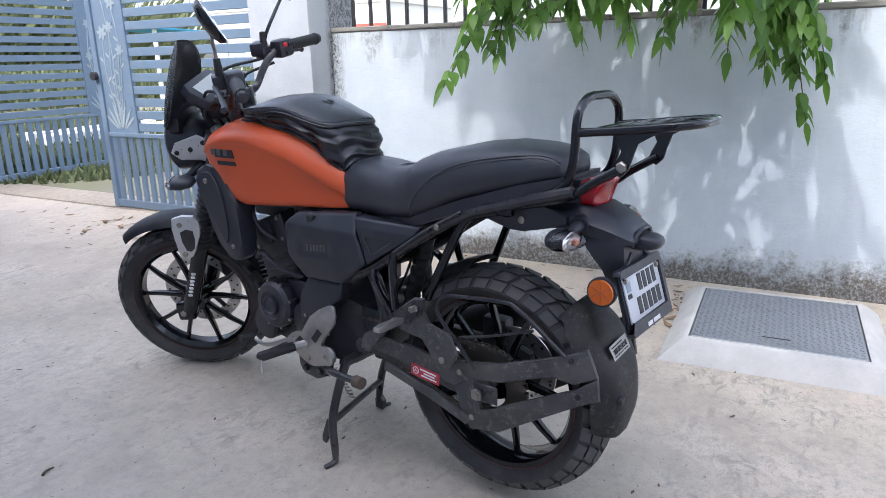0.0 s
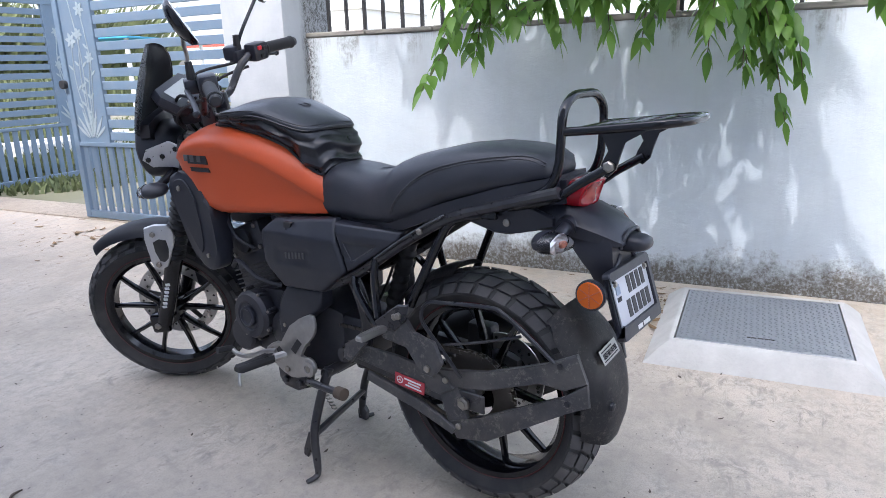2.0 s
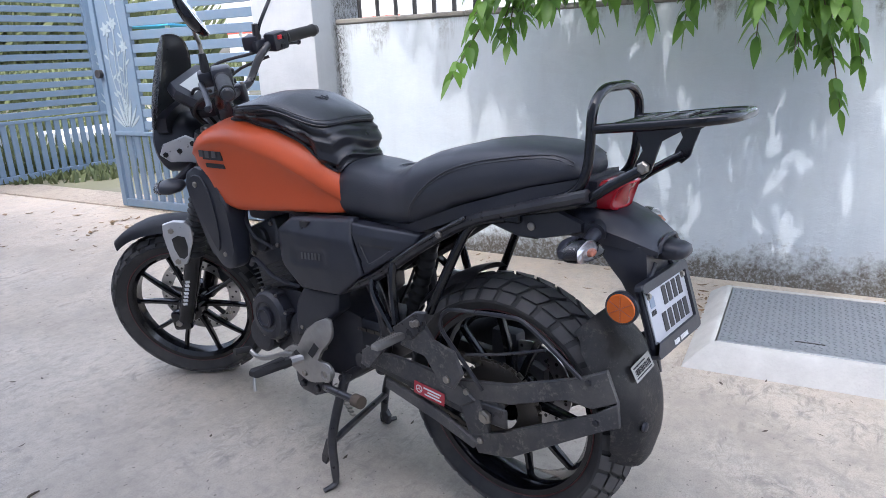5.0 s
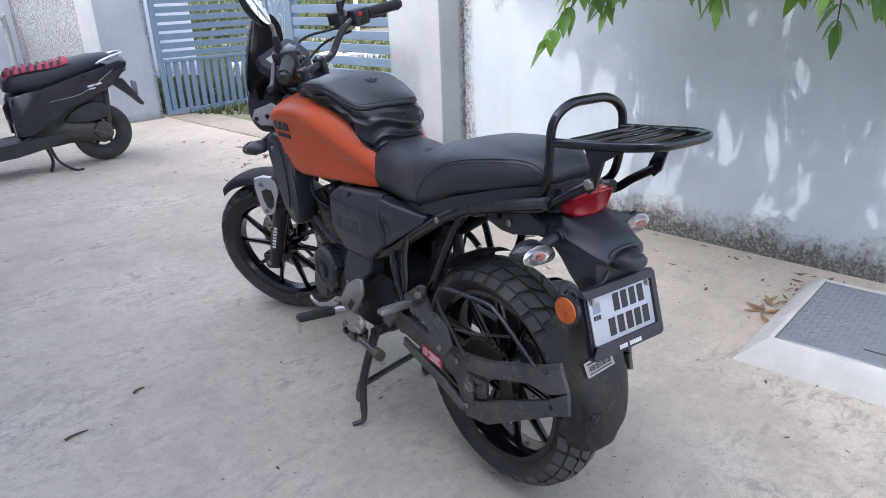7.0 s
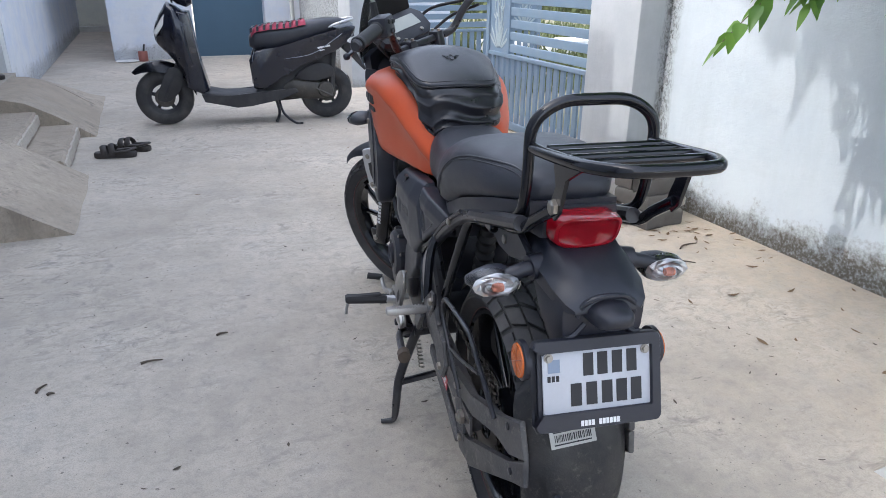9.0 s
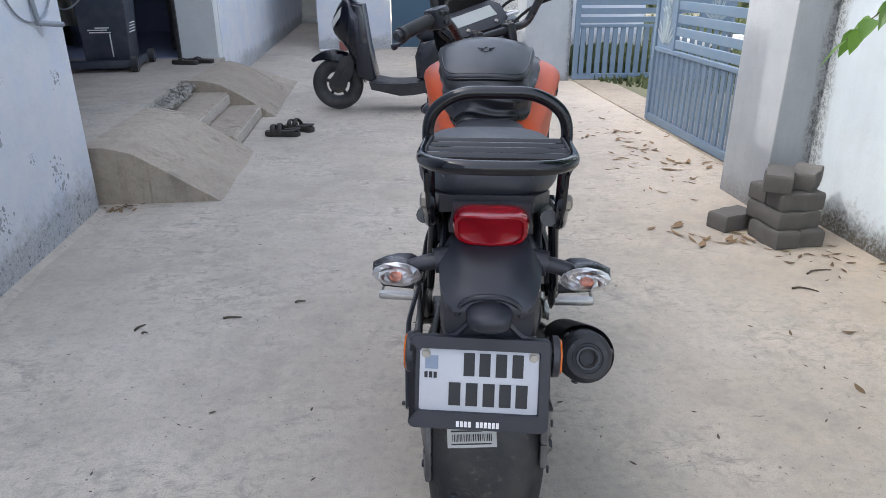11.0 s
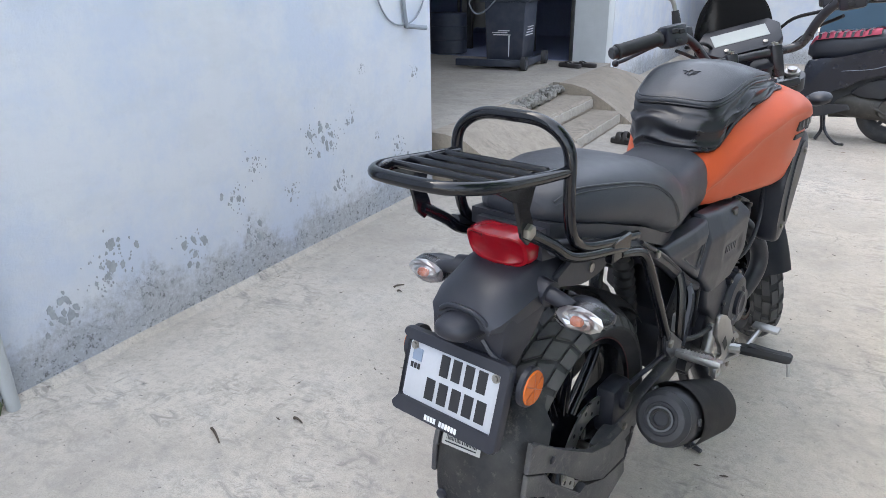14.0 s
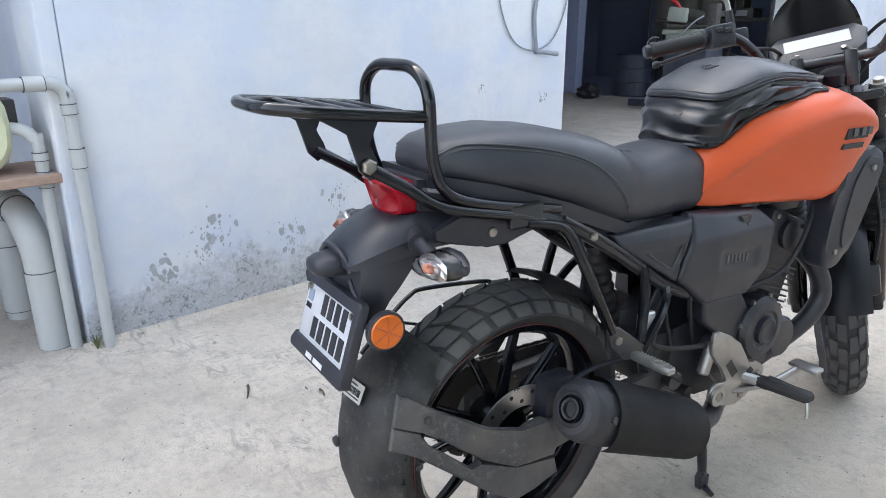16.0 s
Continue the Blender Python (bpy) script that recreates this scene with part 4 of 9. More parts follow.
def wheel(name, c, R, rc, amax, rim_r, half, count, rows, front):
    fx = turned_low if front else (lambda b: b)
    cy, cz = c
    w = half
    rim = [(-w, rim_r), (-w + 0.004, rim_r + 0.005), (-w + 0.010, rim_r - 0.003), (-w * 0.5, rim_r - 0.012), (w * 0.5, rim_r - 0.012), (w - 0.010, rim_r - 0.003), (w - 0.004, rim_r + 0.005), (w, rim_r),
           (w - 0.002, rim_r - 0.011), (w * 0.55, rim_r - 0.022), (-w * 0.55, rim_r - 0.022), (-w + 0.002, rim_r - 0.011), (-w, rim_r)]
    root = bike(name, fx(lathed(rim, (0, cy, cz), 72)), GLOSS_BLACK, "black ten-spoke alloy wheel with a thin red line")
    bike("hub", fx(lathed([(-0.045, 0.03), (-0.04, 0.042), (-0.015, 0.047), (0.015, 0.047), (0.04, 0.042), (0.045, 0.03), (0.045, 0.012), (-0.045, 0.012), (-0.045, 0.03)], (0, cy, cz), 32)), GLOSS_BLACK, "", root)
    for k in range(10):
        bm = bmesh.new()
        a = 2 * math.pi * k / 10 + 0.2
        lean = 0.10 * (1 if k % 2 else -1)
        rings = []
        for f in (0, 0.35, 0.7, 1.0):
            r = 0.038 + (rim_r - 0.020 - 0.038) * f
            hw, ht = 0.0058 + 0.003 * (1 - f), 0.014 - 0.005 * f
            b = a + lean * (1 - f)
            ex, ey = math.sin(b), math.cos(b)
            rings.append([(px, cy + r * ex + q * ey, cz + r * ey - q * ex) for px, q in ((-ht, -hw * 0.6), (-ht * 0.6, -hw), (ht * 0.6, -hw), (ht, -hw * 0.6), (ht, hw * 0.6), (ht * 0.6, hw), (-ht * 0.6, hw), (-ht, hw * 0.6))])
        bike("spoke", fx(loft(bm, rings)), GLOSS_BLACK, "", root)
    tyre = bike("tyre", fx(tyre_mesh(cy, cz, R, rc, amax, w - 0.002, rim_r + 0.003)), RUBBER, "worn dusty block-tread tyre", root)
    tagged(bike("tread", fx(tread_mesh(cy, cz, R, rc, amax, count, rows, 3)), TREAD, "", root, 25), kind="stuff")
    for s in (-1, 1):
        bike("rim_line", fx(lathed([(s * (w + 0.0005), rim_r + 0.0005), (s * (w + 0.0018), rim_r + 0.002), (s * (w + 0.0005), rim_r + 0.0038), (s * (w + 0.0005), rim_r + 0.0005)], (0, cy, cz), 72)), RED_STRIPE, "thin dark red rim line", root)
    return root


rows_r = [(0.03, 0.33, 0.45, 0.0, 0.76), (0.38, 0.69, 0.30, 0.38, 0.78), (0.75, 1.03, 0.10, 0.62, 0.74)]
rows_f = [(0.05, 0.40, 0.06, 0.0, 0.66), (0.46, 0.80, 0.06, 0.34, 0.66), (0.85, 1.03, 0.03, 0.0, 0.58)]
rear_wheel = wheel("rear_wheel", RA, 0.284, 0.074, radians(62), 0.212, 0.047, 34, rows_r, False)
front_wheel = wheel("front_wheel", FA, 0.274, 0.054, radians(62), 0.208, 0.033, 24, rows_f, True)


def disc(bm, x, c, r0, r1):
    n = 72
    prof = [(-0.002, r0), (-0.002, r1), (0.002, r1), (0.002, r0), (-0.002, r0)]
    lathe(bm, prof, (x, *c), n)
    return bm


def disc_holes(x, c, r0, r1, n):
    bm = bmesh.new()
    for k in range(n):
        for j in range(2):
            a = 2 * math.pi * (k + 0.5 * j) / n
            r = r0 + (r1 - r0) * (0.3 + 0.4 * j)
            lathe(bm, [(-0.0026, 0.0042), (0.0026, 0.0042)], (x, c[0] + r * math.sin(a), c[1] + r * math.cos(a)), 8)
    return bm


bike("brake_disc", turned_low(disc(bmesh.new(), 0.062, FA, 0.098, 0.138)), DISC_STEEL, "drilled steel front disc", front_wheel)
tagged(bike("disc_hole", turned_low(disc_holes(0.062, FA, 0.098, 0.138, 18)), GRILL_BLACK, "", front_wheel), kind="stuff")
for k in range(5):
    bike("disc_arm", turned_low(boxed((0.058, -0.009, 0.035), (0.064, 0.009, 0.104), 0.002, 1, Matrix.Translation((0, *FA)) @ Matrix.Rotation(2 * math.pi * k / 5, 4, "X"))), FRAME_BLACK, "", front_wheel)
bike("brake_disc", disc(bmesh.new(), 0.066, RA, 0.066, 0.105), DISC_STEEL, "drilled steel rear disc", rear_wheel)
tagged(bike("disc_hole", disc_holes(0.066, RA, 0.066, 0.105, 12), GRILL_BLACK, "", rear_wheel), kind="stuff")
bike("sprocket", disc(bmesh.new(), -0.066, RA, 0.05, 0.098), CHAIN, "dark chain sprocket", rear_wheel)
bm = bmesh.new()
for k in range(42):
    a = 2 * math.pi * k / 42
    box(bm, (-0.069, -0.003, 0.096), (-0.063, 0.003, 0.104), 0, 1, Matrix.Translation((0, *RA)) @ Matrix.Rotation(a, 4, "X"))
tagged(bike("sprocket_teeth", bm, CHAIN, "", rear_wheel), kind="stuff")

# chain: links round the sprocket and the gearbox
def chain_line():
    c0, r0, c1, r1 = Vector((RA[0], RA[1])), 0.1, Vector((0.415, 0.355)), 0.035
    pts = []
    d = (c1 - c0)
    L, base = d.length, math.atan2(d.y, d.x)
    off = math.acos((r0 - r1) / L)
    for k in range(19):
        a = base + off + (2 * math.pi - 2 * off) * k / 18
        pts.append((c0.x + r0 * math.cos(a), c0.y + r0 * math.sin(a)))
    for k in range(7):
        a = base - off + 2 * off * k / 6
        pts.append((c1.x + r1 * math.cos(a), c1.y + r1 * math.sin(a)))
    return pts


loop = chain_line()
bm = bmesh.new()
tot = []
for i, p in enumerate(loop):
    q = loop[(i + 1) % len(loop)]
    L = math.dist(p, q)
    n = max(1, round(L / 0.0135))
    tot += [(p[0] + (q[0] - p[0]) * j / n, p[1] + (q[1] - p[1]) * j / n, math.atan2(q[1] - p[1], q[0] - p[0])) for j in range(n)]
for k, (y, z, a) in enumerate(tot):
    x = -0.066
    w = 0.0075 if k % 2 else 0.0055
    for s in (-1, 1):
        box(bm, (x + s * w - 0.001, -0.008, -0.0045), (x + s * w + 0.001, 0.008, 0.0045), 0, 1, Matrix.Translation((0, y, z)) @ Matrix.Rotation(a, 4, "X"))
tagged(bike("drive_chain", bm, CHAIN, "oily drive chain"), kind="stuff")

# -- tank --
TANK = [  # y, bottom, top, half width
    (0.398, 0.688, 0.765, 0.088), (0.42, 0.684, 0.797, 0.102), (0.46, 0.681, 0.834, 0.120), (0.55, 0.679, 0.882, 0.146), (0.65, 0.674, 0.903, 0.171),
    (0.74, 0.668, 0.912, 0.186), (0.81, 0.680, 0.908, 0.190), (0.87, 0.715, 0.892, 0.180), (0.915, 0.752, 0.866, 0.157), (0.945, 0.785, 0.838, 0.12)]


TANK_LOW = [(0.0, 0.79), (0.06, 0.85), (0.30, 0.885), (0.60, 0.922), (0.85, 0.952), (1.0, 0.970)]
TANK_TOP = [(0.0, 1.0), (0.2, 0.978), (0.4, 0.915), (0.6, 0.80), (0.8, 0.59), (0.93, 0.34), (1.0, 0.0)]
CREASE = [(0.39, 0.20), (0.44, 0.34), (0.50, 0.48), (0.60, 0.62), (0.70, 0.69), (0.78, 0.68), (0.85, 0.60), (0.90, 0.44), (0.95, 0.35)]


def tank_x(y, f):
    """Half width of the tank at y, a share f of the way up: a flange below, a hollow for the knee under a creased shoulder, a rounded top."""
    hw = interp(TANK, y)[2]
    fc = interp(CREASE, y)[0]
    if f < fc:
        w = interp(TANK_LOW, f / fc)[0]
    elif f < fc + 0.05:
        w = 0.970 + 0.03 * (f - fc) / 0.05
    else:
        w = interp(TANK_TOP, (f - fc - 0.05) / (0.95 - fc))[0]
    knee = math.exp(-((f - 0.30) / 0.20) ** 2) * max(0.0, min(1.0, (0.72 - y) / 0.22))
    return hw * w * (1 - 0.07 * knee)


def tank_ring(y, n=36):
    zb, zt, _ = interp(TANK, y)
    fc = interp(CREASE, y)[0]
    ups = [fc * u for u in (0.0, 0.03, 0.06, 0.15, 0.3, 0.45, 0.6, 0.75, 0.88, 1.0)] + [fc + 0.025, fc + 0.05] + [fc + 0.05 + (0.95 - fc) * u for u in (0.1, 0.2, 0.3, 0.4, 0.5, 0.6, 0.7, 0.8, 0.88, 0.94, 0.985)]
    side = [(tank_x(y, f), y, zb + (zt - zb) * f) for f in ups]
    under = [(side[0][0] * 0.9, y, zb + 0.001), (side[0][0] * 0.5, y, zb + 0.004)]
    half = [under[1], under[0]] + side
    return half + [(-x, a, z) for x, a, z in reversed(half)]

ys = [0.398, 0.402, 0.41, 0.42, 0.435, 0.45, 0.47, 0.49, 0.53, 0.57, 0.61, 0.65, 0.69, 0.72, 0.75, 0.78, 0.81, 0.84, 0.865, 0.89, 0.91, 0.925, 0.937, 0.945]
tank = bike("fuel_tank", loft(bmesh.new(), [tank_ring(y) for y in ys]), ORANGE, "matte orange steel fuel tank", angle=50)
bike("tank_seam", loft(bmesh.new(), [[(s * w, y, z - d) for s, w, d in ((-1, 0.9 * interp(TANK, y)[2] * 0.7, 0), (1, 0.9 * interp(TANK, y)[2] * 0.7, 0), (1, 0.9 * interp(TANK, y)[2] * 0.7, 0.012), (-1, 0.9 * interp(TANK, y)[2] * 0.7, 0.012))] for y, z in ((y, interp(TANK, y)[0] + 0.003) for y in ys[3:-5])]), FRAME_BLACK, "", tank)


def on_tank(s, y, z, lift=0.0):
    """The x of the tank's side at (y, z)."""
    zb, zt, _ = interp(TANK, y)
    return s * (tank_x(y, max(0.0, min(0.97, (z - zb) / (zt - zb)))) + lift)

for s in (-1, 1):
    for (y0, y1), (z0, z1) in (((0.742, 0.818), (0.800, 0.822)), ((0.740, 0.812), (0.779, 0.790))):
        bm = bmesh.new()
        rings = []
        for f in (0, 0.25, 0.5, 0.75, 1):
            y = y0 + (y1 - y0) * f
            x = on_tank(s, y, (z0 + z1) / 2)
            rings.append([(x - s * 0.003, y, z0), (x + s * 0.0035, y, z0), (x + s * 0.0035, y + 0.004, z1), (x - s * 0.003, y + 0.004, z1)])
        bike("tank_badge", loft(bm, rings), INK, "dark badge plate", tank, 20)
    for k in range(3):
        bm = bmesh.new()
        y0 = 0.762 + 0.027 * k
        x = on_tank(s, y0 + 0.01, 0.814)
        box(bm, (x + s * 0.0035, y0, 0.8055), (x + s * 0.0048, y0 + 0.018, 0.8225), 0.001, 1)
        bike("badge_mark", bm, EMBOSS, "", tank)
bike("filler_cap", lathed([(-0.006, 0.034), (0.006, 0.034), (0.011, 0.028), (0.011, 0.001)], (0, 0, 0), 24, pose(0, 0.875, 0.902, 0, -90, 0)), BLACK_PLASTIC, "", tank)
bike("filler_trim", lathed([(0, 0.03), (0.006, 0.03), (0.006, 0.036), (0, 0.036), (0, 0.03)], (0, 0, 0), 24, pose(0, 0.875, 0.91, 0, -90, 0)), ALLOY, "", tank)

# -- seat --
SEAT = [  # y, bottom, top, half width
    (-0.196, 0.810, 0.838, 0.060), (-0.186, 0.801, 0.851, 0.079), (-0.162, 0.795, 0.862, 0.093), (-0.11, 0.783, 0.869, 0.106), (-0.03, 0.762, 0.871, 0.118), (0.05, 0.738, 0.863, 0.126),
    (0.10, 0.714, 0.852, 0.129), (0.14, 0.698, 0.842, 0.129), (0.175, 0.686, 0.829, 0.127), (0.21, 0.678, 0.808, 0.120), (0.25, 0.672, 0.796, 0.110), (0.30, 0.668, 0.794, 0.10), (0.35, 0.668, 0.802, 0.094), (0.40, 0.668, 0.806, 0.094), (0.425, 0.672, 0.795, 0.090), (0.435, 0.68, 0.775, 0.082)]


def seat_ring(y, n=32):
    zb, zt, hw = interp(SEAT, y)
    hw *= 1 - 0.16 * max(0.0, min(1.0, (-0.08 - y) / 0.11)) ** 1.5
    y = y if y > -0.1 else -0.1 + (y + 0.1) * 0.9
    out = []
    for k in range(n):
        a = 2 * math.pi * k / n
        s, c = math.sin(a), math.cos(a)
        x = hw * math.copysign(abs(s) ** 0.55, s)
        f = (1 + math.copysign(abs(c) ** 0.62, c)) / 2
        if f > 0.5:
            x *= 1 - 0.10 * (f - 0.5) * 2
        z = zb + (zt - zb) * f
        out.append((x, y, z))
    return out


ys = [-0.196, -0.194, -0.19, -0.184, -0.172, -0.15, -0.12, -0.08, -0.03, 0.01, 0.05, 0.08, 0.11, 0.14, 0.16, 0.175, 0.19, 0.205, 0.22, 0.24, 0.27, 0.31, 0.345, 0.37, 0.40, 0.415, 0.425, 0.435]
seat = bike("seat", loft(bmesh.new(), [seat_ring(y) for y in ys]), SEAT_SKIN, "black leatherette stepped dual seat with piping", angle=60)


def seat_x(y, z):
    """Half width of the seat's skin at the height z."""
    zb, zt, hw = interp(SEAT, y)
    hw *= 1 - 0.16 * max(0.0, min(1.0, (-0.08 - y) / 0.11)) ** 1.5
    f = max(0.02, min(0.98, (z - zb) / (zt - zb)))
    c = min(1.0, abs(2 * f - 1) ** (1 / 0.62))
    return hw * math.sqrt(max(0.0, 1 - c * c)) ** 0.55 * (1 - 0.20 * max(0.0, f - 0.5))


SEAM = [(-0.185, 0.840), (-0.15, 0.853), (-0.10, 0.853), (-0.05, 0.847), (0.0, 0.838), (0.05, 0.824), (0.085, 0.808), (0.115, 0.788), (0.145, 0.760), (0.170, 0.727), (0.186, 0.697)]
for s in (-1, 1):
    for drop, r in ((0.0, 0.0019), (0.0055, 0.0011)):
        bike("piping", tubed([(s * (seat_x(y, z - drop) + 0.0003), y if y > -0.1 else -0.1 + (y + 0.1) * 0.9, z - drop) for y, z in SEAM], r, 6, 4), THREAD, "raised piping", seat)
bm = bmesh.new()
for k in range(3):
    tube(bm, [(-0.03, 0.285 - 0.008 * k, 0.7935), (0.0, 0.292 - 0.008 * k, 0.7955), (0.03, 0.285 - 0.008 * k, 0.7935)], 0.0012, 5, 4)
bike("seat_emboss", bm, SEAT_SKIN, "", seat)
bike("seat_base", loft(bmesh.new(), [[(s * w, y, z) for s, z in ((-1, zb - 0.014), (1, zb - 0.014), (1, zb + 0.012), (-1, zb + 0.012))] for y, zb, w in ((-0.20, 0.803, 0.07), (-0.1, 0.782, 0.1), (0.05, 0.735, 0.11), (0.2, 0.676, 0.1), (0.36, 0.67, 0.07))]), BLACK_PLASTIC, "", seat)

# -- tank bag --
BAG = thing("tank_bag", "black quilted leatherette magnetic tank bag lying on the tank", "bag", (0.0594, 0.3276, 0.0), -9.8)


BAG_X = -0.014                              # the bag sits a little to the left


def lid_outline(grow=0.0):
    half = [(0.0, 0.440 - grow), (0.045, 0.442 - grow), (0.080 + grow, 0.452 - grow), (0.098 + grow, 0.485), (0.110 + grow, 0.56), (0.119 + grow, 0.66), (0.112 + grow, 0.738), (0.075, 0.763 + grow), (0.0, 0.770 + grow)]
    pts = half + [(-x, y) for x, y in half[-2:0:-1]]
    return [(p.x + BAG_X, p.y) for p in smooth_line([(a, b, 0) for a, b in pts], 4, True)]


def lid_z(x, y):
    x -= BAG_X
    return 0.892 + 0.31 * (y - 0.44) - 0.55 * max(0, y - 0.58) ** 1.25 - 0.9 * x * x


def dome(x, y, dz):
    r = min(1.0, math.hypot((x - BAG_X) / 0.118, (y - 0.602) / 0.168))
    return lid_z(x, y) + dz + 0.013 * (1 - r ** 2.4)


rings = []
for k, (g, dz) in enumerate(((-0.006, -0.007), (0.0, -0.004), (0.003, 0.001), (0.001, 0.006), (-0.006, 0.0095), (-0.016, 0.0115), (-0.032, 0.012), (-0.052, 0.012), (-0.072, 0.012), (-0.092, 0.012), (-0.104, 0.012))):
    o = [(BAG_X + (x - BAG_X) * (1 + g / 0.11), 0.6 + (y - 0.6) * (1 + g / 0.112)) for x, y in lid_outline()]
    rings.append([(x, y, dome(x, y, dz) + (0.0012 * noise.noise(Vector((x * 40, y * 40, 1))) if k > 5 else 0)) for x, y in o])
lid = part("lid", loft(bmesh.new(), rings), BAG_SKIN, BAG, "smooth black lid with an embossed emblem", 80)
part("zip_piping", tubed([(BAG_X + (x - BAG_X) * 1.015, 0.6 + (y - 0.6) * 1.012, lid_z(x, y) - 0.003) for x, y in lid_outline()[::2]], 0.0030, 6, 2, True), BAG_CLOTH, lid)
part("zip_piping", tubed([(BAG_X + (x - BAG_X) * 0.985, 0.6 + (y - 0.6) * 0.985, lid_z(x, y) + 0.0085) for x, y in lid_outline()[::2]], 0.0018, 6, 2, True), BAG_SKIN, lid)
bm = bmesh.new()
ez = lambda x, y: dome(x, y, 0.0128)
for s in (-1, 1):
    for k in range(3):
        line = [(s * 0.007, 0.524 + 0.005 * k), (s * 0.012, 0.526 + 0.005 * k), (s * (0.020 - 0.003 * (2 - k)), 0.531 + 0.004 * k)]
        tube(bm, [(BAG_X + x, y, ez(BAG_X + x, y)) for x, y in line], 0.0011, 5, 3)
line = [(0.0052 * math.cos(2 * math.pi * k / 14), 0.530 + 0.011 * math.sin(2 * math.pi * k / 14)) for k in range(14)]
tube(bm, [(BAG_X + x, y, ez(BAG_X + x, y)) for x, y in line], 0.0012, 5, 3, True)
part("emblem", bm, BAG_SKIN, lid, "embossed winged emblem")


SKIRT = [(0.40, 0.764), (0.46, 0.801), (0.505, 0.838), (0.55, 0.859), (0.60, 0.875), (0.65, 0.884), (0.70, 0.894), (0.80, 0.898), (0.86, 0.885)]


def bag_foot(x, y):
    """Where the bag's skirt meets the tank or the seat below the point (x, y) of the lid's edge."""
    back = max(0.0, min(1.0, (0.50 - y) / 0.06))
    side = max(0.0, min(1.0, (abs(x) - 0.055) / 0.045))
    side = side * side * (3 - 2 * side)
    yb = y - 0.03 * back + 0.05 * max(0.0, y - 0.70)
    s = 1 if x > 0 else -1
    zl = interp(SKIRT, yb)[0]
    top = 0.799 + 0.02 * (1 - back) if yb < 0.47 else interp(TANK, min(0.93, yb))[1] - 0.004
    wide = on_tank(s, max(0.41, yb), zl) + s * 0.006
    return (x + (wide - x) * side, yb, top + (min(zl, top) - top) * side)


def bag_body():
    """Soft bellows between the tank and the lid."""
    o = lid_outline()
    rings, steps = [], 30
    for k in range(steps + 1):
        f = k / steps
        ring = []
        for x, y in o:
            xb, yb, zb = bag_foot(x, y)
            zt = lid_z(x, y) - 0.005
            zb = min(zb, zt - 0.008)
            back = max(0.0, min(1.0, (0.52 - y) / 0.08))
            tall = min(1.0, (zt - zb) / 0.05)
            u = (f * 2.6 + 0.45 * noise.noise(Vector((x * 14, y * 14, 3.0))) + 0.2 * math.sin(y * 15 + x * 11)) % 1.0
            crease = 1 - abs(2 * u - 1) ** 0.7
            fold = (0.0095 * crease - 0.004) * tall * min(1, (1 - f) * 5) * min(1, f * 6)
            wr = 0.009 * noise.noise(Vector((x * 22, y * 22, f * 2.6 + 2))) * tall * min(1, f * 4) * min(1, (1 - f) * 4)
            bow = 0.010 * math.sin(math.pi * f) * tall
            d = Vector((x, (y - 0.6) * 0.8)).normalized()
            swell = fold + wr + bow
            ring.append((xb + (x - xb) * f + d.x * swell, yb + (y - yb) * f + d.y * swell, zb + (zt - zb) * f - 0.004 * math.sin(f * 9 + y * 40) * tall * min(1, f * 4) * min(1, (1 - f) * 4)))
        rings.append(ring)
    return loft(bmesh.new(), rings)


part("bellows", bag_body(), BAG_CLOTH, BAG, "wrinkled coated cloth bellows", 80)
part("skirt_binding", tubed([bag_foot(x, y) for x, y in lid_outline()[::2]], 0.0045, 6, 2, True), BAG_CLOTH, BAG, "bound edge of the skirt")

